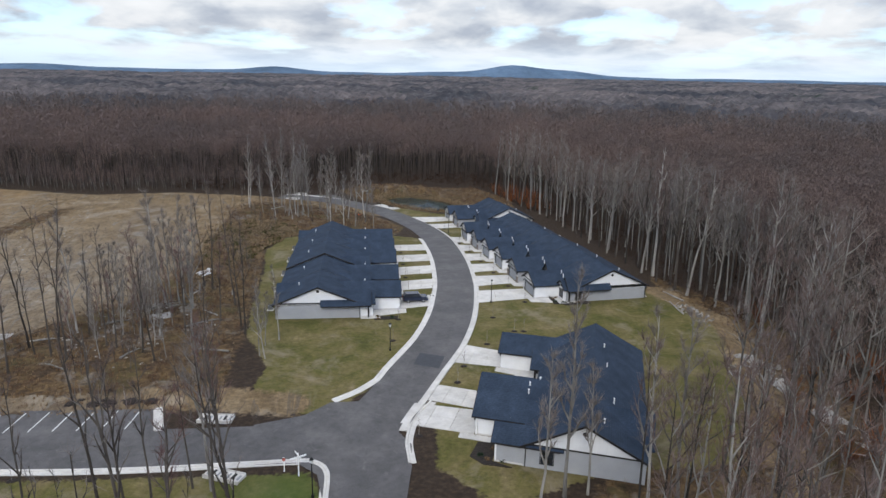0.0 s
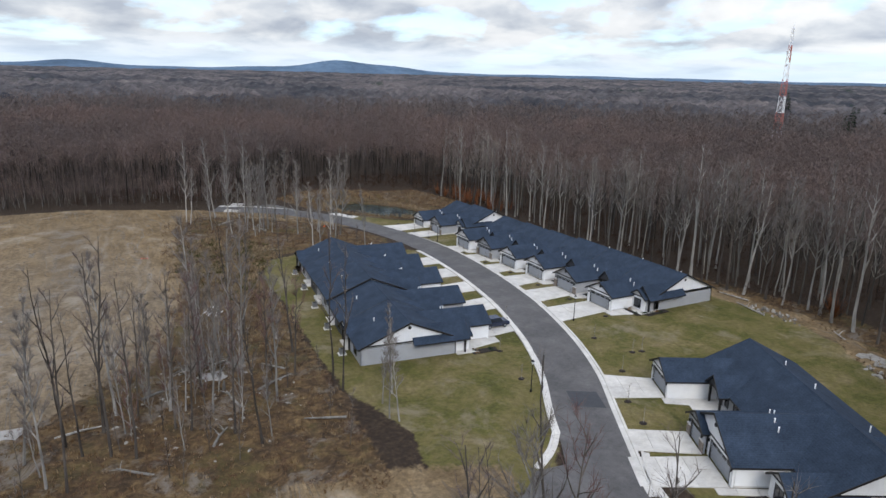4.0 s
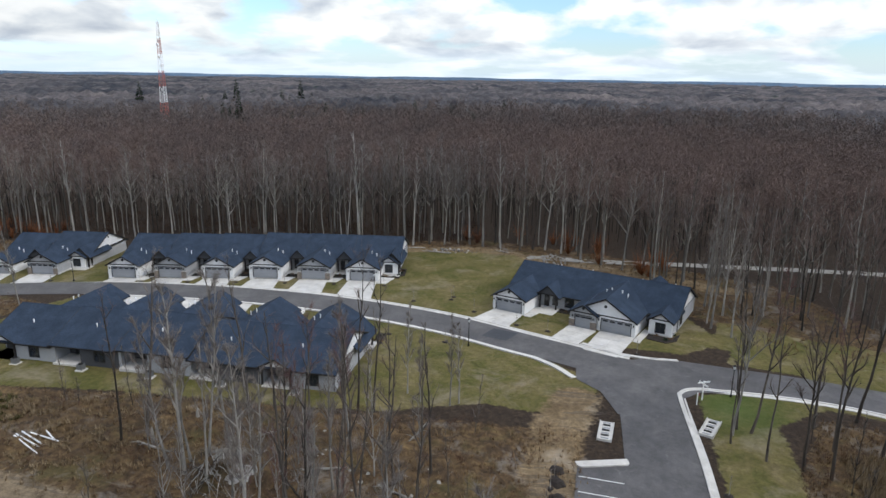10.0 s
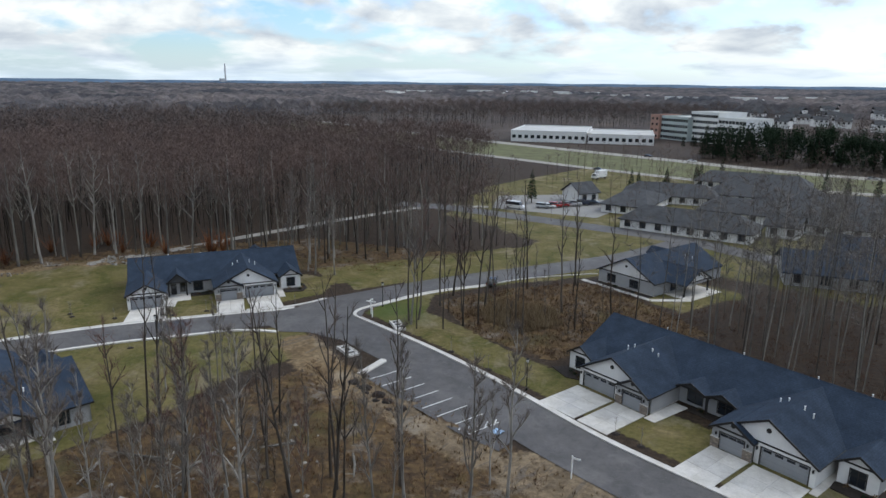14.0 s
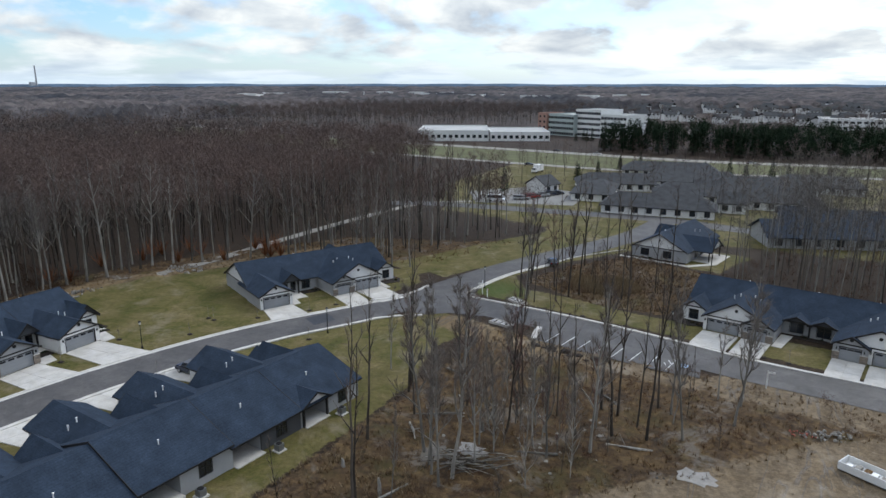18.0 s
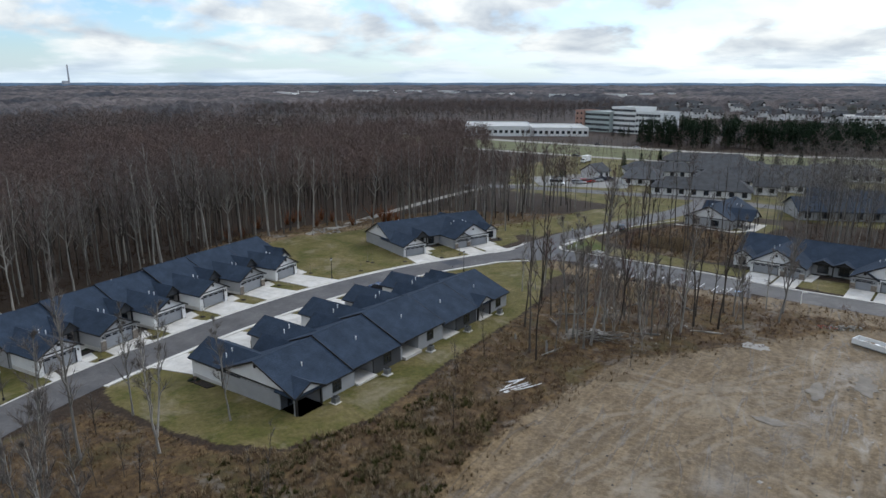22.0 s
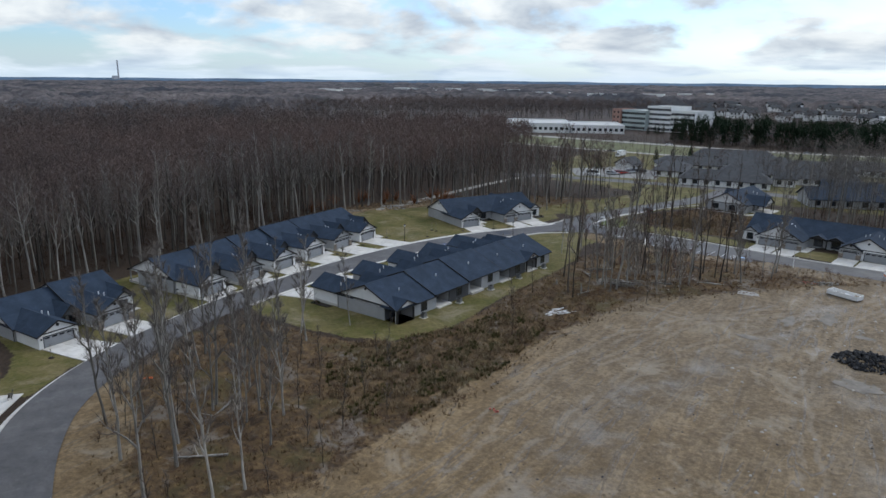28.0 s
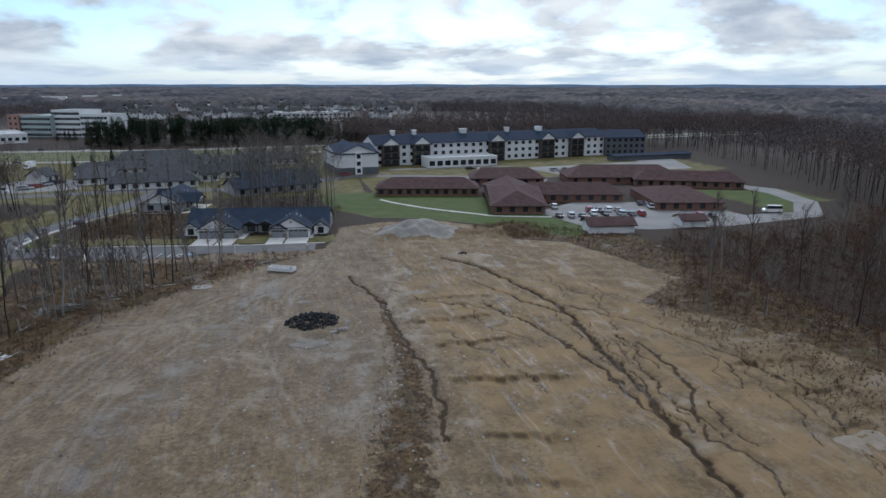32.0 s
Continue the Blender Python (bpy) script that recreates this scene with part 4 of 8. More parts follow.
    for u in (a - 0.42, b + 0.42):
        part("wall_lamp", Shape().box(u - 0.08, u + 0.08, y0 - 0.2, y0 - 0.002, 1.75 + base, 2.1 + base), M_BLACKMETAL, H)


def entry_door(H, x, y, base=0.0):
    d = part("door", Shape().box(x - 0.48, x + 0.48, y - 0.05, y - 0.002, base - 0.05, 2.08 + base), M_TRIM, H, "dark front door")
    part("door_pane", Shape().box(x - 0.3, x + 0.3, y - 0.07, y - 0.052, 1.2 + base, 1.85 + base), M_GLASS, d)
    part("door_handle", Shape().box(x + 0.34, x + 0.4, y - 0.12, y - 0.052, 0.95 + base, 1.1 + base), M_METAL, d)


def vents(H, spots, base=0.0):
    for x, y, z in spots:
        s = Shape().tube([(x, y, z + base - 0.3), (x, y, z + base + 0.42)], [0.07, 0.07], 8)
        s.tube([(x, y, z + base + 0.42), (x, y, z + base + 0.52)], [0.10, 0.10], 8)
        part("vent_pipe", s, M_PVC, H, "white vent pipe")


def roof_z(y, y0, y1, ridge):
    ym = (y0 + y1) / 2
    return EAVE + (ridge - EAVE) * (1 - abs(y - ym) / (ym - y0))


def villa_unit(H, x0, w, depth, base, stone, white, side=1, last=False, first=False, ridge=6.0, gx=3.6, y_main=7.0, dark_back=False, rear_porch_gable=False, raise_l=True, raise_r=True, corner=0):
    """One home of a terrace: garage with gable, entry, main body, rear porch. side: +1 has its entry to the right of the garage."""
    x1 = x0 + w
    y1 = depth
    c = x0 + gx if side > 0 else x1 - gx
    gw = 3.3
    fm = M_WHITE if white else M_SIDE
    # garage
    garage_front(H, c - gw, c + gw, 0.0, 4.9, fm, base, stone=stone)
    wall(H, c - gw, c - gw + 0.2, 0.25, y_main, EAVE + base, M_SIDE if stone else M_WHITE, base)
    wall(H, c + gw - 0.2, c + gw, 0.25, y_main, EAVE + base, M_SIDE if stone else M_WHITE, base)
    gable_along_y(H, c - gw, c + gw, 0.0, 11.2, EAVE, 4.55, base, name="garage_roof", face=M_SIDE if stone else M_BOARD)
    part("plinth", Shape().box(c - gw - 0.03, c + gw + 0.03, 0.26, y_main, base - 0.4, base + 0.22), M_CONC, H)
    # entry gable beside the garage
    e0, e1 = (c + gw + 0.1, min(x1 + 0.6, c + gw + 4.4)) if side > 0 else (max(x0 - 0.6, c - gw - 4.4), c - gw - 0.1)
    em = (e0 + e1) / 2
    gable_along_y(H, e0, e1, 5.4, (y_main + y1) / 2 - 0.4, EAVE, 4.6, base, name="entry_roof", face=M_DARKSIDE, vent=False, front=0.3)
    part("porch_post", Shape().box(e0 + 0.25, e0 + 0.5, 5.5, 5.75, base, EAVE + base), M_TRIM, H)
    part("porch_post", Shape().box(e1 - 0.5, e1 - 0.25, 5.5, 5.75, base, EAVE + base), M_TRIM, H)
    part("porch_slab", Shape().box(e0 - 0.1, e1, 3.6, y_main, base - 0.2, base + 0.06), M_CONC, H)
    wall(H, x0, x1, y_main, y_main + 0.2, EAVE + base, M_SIDE, base)
    entry_door(H, em - 0.7, y_main, base)
    window(H, em + 1.0, y_main, 1.45, 1.1, 1.5, "front", 2, base)
    # main body
    if first:
        wall(H, x0, x0 + 0.2, y_main + 0.2, y1 - (2.8 if corner < 0 else 0), EAVE + base, M_SIDE, base)
    if last:
        wall(H, x1 - 0.2, x1, y_main + 0.2, y1 - (2.8 if corner > 0 else 0), EAVE + base, M_SIDE, base)
    for xe, on in ((x0, first or raise_l), (x1 - 0.2, last or raise_r)):
        if on:
            ym = (y_main + y1) / 2
            part("gable_wall", Shape().prism([(xe, y_main, EAVE + base - 0.4), (xe, y1, EAVE + base - 0.4), (xe, y1, EAVE + base), (xe, ym, ridge + base - 0.1), (xe, y_main, EAVE + base)], (0.2, 0, 0)), M_BOARD, H, "boarded gable end")
    if first or last:
        xe = x0 - 0.035 if first else x1 - 0.015
        part("band", Shape().box(xe, xe + 0.05, y_main, y1, EAVE + base - 0.1, EAVE + base + 0.1), M_TRIM, H)
        ym, xs = (y_main + y1) / 2, (x0 - 0.03 if first else x1 - 0.04)
        part("gable_vent", Shape().tube([(xs, ym, 4.9 + base), (xs + 0.07, ym, 4.9 + base)], [0.27, 0.27], 14), M_TRIM, H, "round dark gable vent")
        part("downspout", Shape().box(xe - 0.04 if first else xe, xe + 0.05 if first else xe + 0.09, y_main + 0.1, y_main + 0.2, base - 0.2, EAVE + base), M_TRIM, H)
    # rear: wall with a window, and a deep porch
    p0, p1 = (x0 + 0.15, x0 + 4.4) if corner < 0 else (x1 - 4.4, x1 - (0.15 if corner > 0 else 0.4))
    rm = M_DARKSIDE if dark_back else M_SIDE
    for u, v in ((x0, p0), (p1, x1)):
        if v - u > 0.1:
            wall(H, u, v, y1 - 0.2, y1, EAVE + base, rm if v - u > 1 else M_SIDE, base)
    wall(H, p0, p1, y1 - 3.0, y1 - 2.8, EAVE + base, M_DARKSIDE, base)
    for u in ((p0 - 0.2,) if corner > 0 else (p1,) if corner < 0 else (p0 - 0.2, p1)):
        wall(H, u, u + 0.2, y1 - 3.0, y1 - 0.2, EAVE + base, M_SIDE, base)
    part("porch_slab", Shape().box(p0, p1, y1 - 2.8, y1 + 0.7, base - 0.4, base + 0.05), M_CONC, H)
    window(H, (p0 + p1) / 2, y1 - 2.8, 1.15, 1.9, 2.05, "back", 2, base)
    rest = (p1 + x1) / 2 if corner < 0 else (x0 + p0) / 2
    window(H, rest, y1, 1.35, 1.5, 1.5, "back", 2, base)
    gable_along_x(H, x0, x1, y_main, y1, EAVE, ridge, base, ends=(0.35 if first or raise_l else 0.0, 0.35 if last or raise_r else 0.0))
    if rear_porch_gable:
        xm = (p0 + p1) / 2
        for xa in (p0 - 0.5, p1 + 0.5):
            part("porch_roof", slope_slab(Shape(), (xa, y1 + 0.6, EAVE + base - 0.1), (xm, y1 + 0.6, 4.0 + base), (xm, y1 - 3.4, 4.0 + base), (xa, y1 - 3.4, EAVE + base - 0.1)), M_ROOF, H)
            part("bargeboard", Shape().prism([(xa, y1 + 0.6, EAVE + base - 0.34), (xa, y1 + 0.6, EAVE + base - 0.08), (xm, y1 + 0.6, 4.02 + base), (xm, y1 + 0.6, 3.78 + base)], (0, 0.05, 0)), M_TRIM, H)
        part("gable_wall", Shape().prism([(p0 - 0.1, y1 + 0.25, EAVE + base + 0.05), (p1 + 0.1, y1 + 0.25, EAVE + base + 0.05), (xm, y1 + 0.25, 3.8 + base)], (0, 0.1, 0)), M_BOARD, H, "white boarded porch gable")
        for u in (p0 - 0.1, p1 - 0.1):
            part("porch_post", Shape().box(u, u + 0.24, y1 + 0.05, y1 + 0.29, base, EAVE + base), M_TRIM, H)
    yv = y1 - 3.6
    vents(H, [(c + 0.9, 6.2, 4.1), (c + 1.9, 6.2, 3.65), (x0 + w * 0.55, yv, roof_z(yv, y_main, y1, ridge))], base)


def terrace(name, m4, label, n, w, bases, stones, depth=21.6, side=1, bump=None, group="villa terraces", stepped=True, rear_gables=(), dark=(), ridge=6.0):
    H = thing(name, m4, label, "terraced house", group)
    for k in range(n):
        lo = k == 0 or bases[k] > bases[k - 1] + 0.01
        hi = k == n - 1 or bases[k] > bases[k + 1] + 0.01
        villa_unit(H, k * w, w, depth, bases[k], stones[k], not stones[k], side, last=k == n - 1, first=k == 0, dark_back=k in dark, rear_porch_gable=k in rear_gables, raise_l=lo, raise_r=hi, ridge=ridge, corner=1 if side < 0 and k == n - 1 else -1 if side > 0 and k == 0 else 0)
    if bump:
        x0, x1, ya, base = bump
        study(H, x0, x1, ya, 8.2, base)
    return H


def study(H, x0, x1, ya, yb, base):
    """A small front room with a tall window and a dark door beside it."""
    wall(H, x0, x1, ya, ya + 0.2, EAVE + base, M_WHITE, base)
    wall(H, x0, x0 + 0.2, ya + 0.2, yb, EAVE + base, M_WHITE, base)
    wall(H, x1 - 0.2, x1, ya + 0.2, yb, EAVE + base, M_SIDE, base)
    gable_along_y(H, x0, x1, ya, yb + 4.0, EAVE, 3.95, base, name="study_roof", vent=False)
    window(H, (x0 + x1) / 2, ya, 1.35, 1.5, 1.6, "front", 2, base)
    part("plinth", Shape().box(x0 - 0.03, x1 + 0.03, ya - 0.03, yb, base - 0.4, base + 0.2), M_CONC, H)


ROW_R = pose(33.6, 106.5, 0, 0, 0, -90)
terrace("villa_terrace", ROW_R, "long grey and white terrace with charcoal shingle roofs, six garages", 6, 10.0, [-0.35, 0.0, 0.25, 0.75, 0.85, 0.85], [0, 1, 0, 0, 1, 0], bump=(56.4, 60.0, 4.8, 0.85))
ROW_D = pose(36.0, 136.0, 0, 0, 0, -90)
terrace("villa_terrace", ROW_D, "short white and grey terrace with two garages beside the pond", 2, 10.2, [-1.75, -1.1], [0, 1], side=1, bump=(16.6, 20.3, 4.8, -1.1))
ROW_B = pose(6.6, 44.6, 0, 0, 0, 83.4)
terrace("villa_terrace", ROW_B, "grey terrace with stepped charcoal roofs and rear porches over a lawn", 5, 10.5, [0.85, 0.85, 1.25, 1.0, 0.75], [0, 1, 0, 1, 0], side=-1, rear_gables=(0, 4), dark=(1, 3), ridge=5.75, bump=(0.2, 3.8, 4.8, 0.85))


def twin_garage(H, x0, sign, base, y_main=7.0):
    """A broad white gable over a wide door, with a lower stone-fronted gable set before its side."""
    def fx(a, b):
        return (x0 + a, x0 + b) if sign > 0 else (x0 - b, x0 - a)
    s0, s1 = fx(0.0, 4.6)
    b0, b1 = fx(4.6, 10.9)
    garage_front(H, s0, s1, -0.3, 2.75, M_SIDE, base, stone=True)
    garage_front(H, b0, b1, 0.2, 4.9, M_WHITE, base)
    q0, q1 = min(s0, b0), max(s1, b1)
    wall(H, q0, q0 + 0.2, 0.25, y_main + 1, EAVE + base, M_WHITE if sign < 0 else M_SIDE, base)
    wall(H, q1 - 0.2, q1, 0.5, y_main + 1, EAVE + base, M_WHITE if sign > 0 else M_SIDE, base)
    pk = (q0 + q1) / 2 + sign * 0.4
    gable_along_y(H, q0, q1, 0.2, 12.6, EAVE, 5.75, base, name="garage_roof", peak=pk)
    gable_along_y(H, s0, s1, -0.3, 6.0, EAVE, 4.15, base, name="garage_roof", face=M_SIDE, over=0.3)
    part("plinth", Shape().box(q0 - 0.03, q1 + 0.03, 0.5, y_main, base - 0.4, base + 0.2), M_CONC, H)
    vents(H, [(pk + sign * 0.9, 6, 5.2), (pk + sign * 1.9, 6, 4.7), (pk - sign * 1.2, 7, 5.0), (pk - sign * 2.1, 7, 4.6)], base)


def main_body(H, x0, x1, y0, y1, base, ridge=6.1, back_windows=(), porch=None):
    wall(H, x0, x1, y0, y0 + 0.2, EAVE + base, M_SIDE, base)
    wall(H, x0, x0 + 0.2, y0 + 0.2, y1, EAVE + base, M_SIDE, base)
    wall(H, x1 - 0.2, x1, y0 + 0.2, y1, EAVE + base, M_SIDE, base)
    wall(H, x0 + 0.2, x1 - 0.2, y1 - 0.2, y1, EAVE + base, M_SIDE, base)
    gable_along_x(H, x0, x1, y0, y1, EAVE, ridge, base)
    ym = (y0 + y1) / 2
    for xe in (x0, x1 - 0.2):
        part("gable_wall", Shape().prism([(xe, y0, EAVE + base), (xe, y1, EAVE + base), (xe, ym, ridge + base - 0.1)], (0.2, 0, 0)), M_BOARD, H, "white boarded gable end")
        xs = xe - 0.03 if xe == x0 else xe + 0.16
        part("gable_vent", Shape().tube([(xs, ym, 4.9 + base), (xs + 0.07, ym, 4.9 + base)], [0.27, 0.27], 14), M_TRIM, H)
        part("band", Shape().box(xs - 0.01, xs + 0.06, y0, y1, EAVE + base - 0.1, EAVE + base + 0.1), M_TRIM, H)
    for x in back_windows:
        window(H, x, y1, 1.4, 1.5, 1.5, "back", 2, base)


# duplex by the junction: one plain garage, one pair under a broad gable
ROW_C = pose(20.4, 26.6, 0, 0, 0, -117.3)
H = thing("villa_duplex", ROW_C, "white and grey duplex with charcoal roof and stone-trimmed garages", "house", "villa duplexes")
BC = 0.8
garage_front(H, 0.0, 6.2, 0.0, 4.9, M_WHITE, BC)
wall(H, 0.0, 0.2, 0.25, 7, EAVE + BC, M_SIDE, BC)
wall(H, 6.0, 6.2, 0.25, 7, EAVE + BC, M_WHITE, BC)
gable_along_y(H, 0.0, 6.2, 0.0, 11.2, EAVE, 4.45, BC, name="garage_roof")
# added gable; its charcoal face stands in for a shaded entry recess
gable_along_y(H, 6.3, 10.3, 5.2, 12.4, EAVE, 4.5, BC, name="entry_roof", vent=False, face=M_DARKSIDE)
part("porch_post", Shape().box(9.7, 9.95, 5.3, 5.55, BC, EAVE + BC), M_TRIM, H)
part("porch_post", Shape().box(6.6, 6.85, 5.3, 5.55, BC, EAVE + BC), M_TRIM, H)
part("porch_slab", Shape().box(6.2, 10.4, 2.4, 7, BC - 0.2, BC + 0.06), M_CONC, H)
entry_door(H, 7.6, 6.6, BC)
window(H, 11.9, 6.6, 1.4, 1.6, 1.7, "front", 2, BC)
window(H, 9.2, 6.6, 1.4, 0.9, 1.7, "front", 1, BC)
main_body(H, 0.2, 30.6, 6.6, 19.6, BC, 6.1, (4, 12, 20, 27))
gable_along_y(H, 20.5, 27.5, 14.0, 20.6, EAVE, 5.2, BC, name="rear_roof", vent=False)
twin_garage(H, 14.6, 1, BC)
study(H, 26.8, 30.5, 3.4, 7.0, BC)
entry_door(H, 26.2, 6.6, BC)
window(H, 30.6, 9.2, 1.4, 1.4, 1.5, "right", 2, BC)
vents(H, [(7, 14.5, 5.4), (13, 15, 5.2), (22, 16, 4.8), (28, 15, 5.2)], BC)
part("downspout", Shape().box(30.6, 30.7, 6.8, 6.9, BC - 0.2, EAVE + BC), M_TRIM, H)

# duplex along the side road: two broad gables, mirrored
ROW_E = pose(-48.4, -1.0, 0, 0, 0, 169.3)
H = thing("villa_duplex", ROW_E, "white and grey duplex with twin broad gables and stone-trimmed garages", "house", "villa duplexes")
BE = 0.7
main_body(H, 0.0, 39.2, 6.6, 19.8, BE, 6.1, (4, 13, 26, 35))
twin_garage(H, 15.4, -1, BE)
twin_garage(H, 23.8, 1, BE)
study(H, 0.0, 3.7, 3.4, 7.0, BE)
study(H, 35.5, 39.2, 3.4, 7.0, BE)
entry_door(H, 35.1, 6.6, BE)
entry_door(H, 4.1, 6.6, BE)
for x in (17.6, 21.6):
    window(H, x, 6.6, 1.45, 2.0, 1.7, "front", 2, BE)
    # low added gables, faced dark in place of the shaded recess under the eave
    gable_along_y(H, x - 2.0, x + 2.0, 5.6, 12.0, EAVE, 3.7, BE, name="entry_roof", vent=False, face=M_DARKSIDE)
part("porch_post", Shape().box(19.5, 19.75, 5.6, 5.85, BE, EAVE + BE), M_TRIM, H)
window(H, 39.2, 9.4, 1.4, 1.4, 1.5, "right", 2, BE)
vents(H, [(8, 14.5, 5.4), (19, 15, 5.2), (28, 15.5, 5), (34, 15, 5.2)], BE)

# house south of the junction
ROW_F = pose(-31.6, -45.7, 0, 0, 0, 168)
H = thing("villa_duplex", ROW_F, "grey villa with broad white boarded gable and covered side porch", "house", "villa duplexes")
BF = 0.8
FW, FD = 13.2, 23.0
wall(H, 0, FW, 0, 0.2, EAVE + BF, M_SIDE, BF)
wall(H, 0, 0.2, 0.2, FD, EAVE + BF, M_SIDE, BF)
wall(H, FW - 0.2, FW, 0.2, FD, EAVE + BF, M_SIDE, BF)
wall(H, 0.2, FW - 0.2, FD - 0.2, FD, EAVE + BF, M_SIDE, BF)
gable_along_y(H, 0, FW, 0, FD, EAVE, 6.2, BF, name="roof", face=M_BOARD)
part("gable_wall", Shape().prism([(0, FD - 0.2, EAVE + BF), (FW, FD - 0.2, EAVE + BF), (FW / 2, FD - 0.2, 6.1 + BF)], (0, 0.2, 0)), M_BOARD, H, "boarded rear gable")
for x in (3.2, 8.6):
    window(H, x, 0, 1.4, 1.9, 1.5, "front", 2, BF)
part("plinth", Shape().box(-0.03, FW + 0.03, -0.03, 0.2, BF - 0.4, BF + 0.22), M_CONC, H)
# side porch under its own gable
gable_along_x(H, FW / 2, 17.2, 4.2, 12.4, EAVE, 5.0, BF, name="porch_roof", ends=(0.0, 0.35))
part("gable_wall", Shape().prism([(17.0, 4.2, EAVE + BF), (17.0, 12.4, EAVE + BF), (17.0, 8.3, 4.9 + BF)], (0.18, 0, 0)), M_BOARD, H, "white boarded porch gable")
part("band", Shape().box(17.19, 17.24, 4.2, 12.4, EAVE + BF - 0.1, EAVE + BF + 0.1), M_TRIM, H)
part("gable_vent", Shape().tube([(17.17, 8.3, 3.9 + BF), (17.25, 8.3, 3.9 + BF)], [0.27, 0.27], 14), M_TRIM, H, "round dark gable vent")
for y in (4.3, 12.1):
    part("porch_post", Shape().box(16.7, 16.95, y, y + 0.25, BF, EAVE + BF), M_TRIM, H)
part("porch_slab", Shape().box(FW, 19.0, 3.4, 13.6, BF - 0.3, BF + 0.06), M_CONC, H)
for y in (6.2, 10.2):
    window(H, FW, y, 1.3, 1.5, 1.9, "right", 2, BF)
gable_along_x(H, 4.0, FW / 2 + 0.1, 15.0, 21.0, EAVE, 4.8, BF, name="rear_roof", ends=(4.6, 0.0))
vents(H, [(4.4, 9, 4.9), (9.6, 15, 4.8), (10.4, 16.4, 4.4)], BF)


# ---- drives and walks of the villas ----
def world_xy(m4, x, y):
    q = m4 @ Vector((x, y, 0))
    return (q.x, q.y)


def lane_edge(x, y, off):
    """The nearest point of a line beside the lane."""
    line = shifted(LANE, off)
    q = min(line, key=lambda p: (p.x - x) ** 2 + (p.y - y) ** 2)
    return q


def lane_at_y(y, off):
    line = shifted(LANE, off)
    q = min(line[8:], key=lambda p: abs(p.y - y))
    return (q.x, y)


for k in range(6):
    c = 3.6 + 10 * k
    a, b = world_xy(ROW_R, c - 2.9, -0.1), world_xy(ROW_R, c + 2.9, -0.1)
    slabs("driveway", [a, b, lane_at_y(b[1] - 0.8, 4.6), lane_at_y(a[1] + 0.3, 4.6)], 2, 3, "pale concrete drive from garage to lane")
    a, b = world_xy(ROW_R, c + 3.3, 3.6), world_xy(ROW_R, c + 6.4, 3.6)
    slabs("front_path", [a, b, world_xy(ROW_R, c + 5.0, -1.4), world_xy(ROW_R, c + 3.0, -1.4)], 1, 3, "pale concrete entry path", 0.09)
for c in (3.6, 13.8):
    a, b = world_xy(ROW_D, c - 3.0, -0.1), world_xy(ROW_D, c + 3.0, -0.1)
    p, q = lane_edge(b[0] - 7, b[1] - 1.5, 4.6), lane_edge(a[0] - 9, a[1] - 0.6, 4.6)
    slabs("driveway", [a, b, (p.x, p.y), (q.x, q.y)], 2, 3, "pale concrete drive from garage to lane", 0.10)
for k in range(5):
    c = 10.5 * (k + 1) - 3.6
    a, b = world_xy(ROW_B, c - 2.9, -0.1), world_xy(ROW_B, c + 2.9, -0.1)
    slabs("driveway", [b, a, lane_at_y(a[1] + 0.5, -4.6), lane_at_y(b[1] + 0.9, -4.6)], 2, 2 if k > 2 else 3, "pale concrete drive from garage to lane")
    a, b = world_xy(ROW_B, c - 3.2, 3.6), world_xy(ROW_B, c - 6.2, 3.6)
    slabs("front_path", [a, b, world_xy(ROW_B, c - 5.0, -1.2), world_xy(ROW_B, c - 3.0, -1.2)], 1, 3, "pale concrete entry path", 0.09)
for a, b, p, q in (((0.4, -0.1), (6.0, -0.1), (6.4, -7.2), (-0.6, -7.4)), ((14.6, -0.4), (19.4, -0.4), (18.8, -8.2), (14.2, -7.8)), ((19.8, 0.1), (25.6, 0.1), (25.6, -9.2), (20.2, -9.0))):
    slabs("driveway", [world_xy(ROW_C, *t) for t in (a, b, p, q)], 2, 3, "pale concrete drive from garage to lane", 0.09)
slabs("front_path", [world_xy(ROW_C, *t) for t in ((6.4, 2.4), (8.0, 2.4), (7.6, -0.6), (6.2, -0.6))], 1, 2, "pale concrete entry path", 0.085)
slabs("front_path", [world_xy(ROW_C, *t) for t in ((25.8, 5.0), (27.0, 4.4), (26.8, -1.6), (25.7, -1.6))], 1, 3, "pale concrete entry path", 0.085)
for x0, x1 in ((4.7, 10.4), (10.9, 15.3), (23.9, 28.3), (28.8, 34.6)):
    slabs("driveway", [world_xy(ROW_E, *t) for t in ((x0, -0.4), (x1, -0.4), (x1, -7.9), (x0, -7.9))], 2, 3, "pale concrete drive from garage to side road", 0.085)
slabs("front_path", [world_xy(ROW_E, *t) for t in ((15.6, 5.5), (17.4, 5.5), (17.0, -1.0), (15.5, -1.0))], 1, 3, "pale concrete entry path", 0.08)
slabs("front_path", [world_xy(ROW_E, *t) for t in ((34.4, 6.4), (35.6, 6.4), (35.5, -1.0), (34.7, -1.0))], 1, 3, "pale concrete entry path", 0.08)


def bed(m4, loop, label="dark mulched planting bed at the wall"):
    mid = m4 @ Vector((sum(p[0] for p in loop) / len(loop), sum(p[1] for p in loop) / len(loop), 0))
    ob = thing("planting_bed", pose(mid.x, mid.y, 0), label, "planting bed", "planting beds")
    pts = []
    for x, y in loop:
        q = m4 @ Vector((x, y, 0))
        pts.append((q.x - mid.x, q.y - mid.y, zflat(q.x, q.y) - 0.1))
    part("mulch", Shape().prism(pts, (0, 0, 0.2)), M_MULCH, ob)
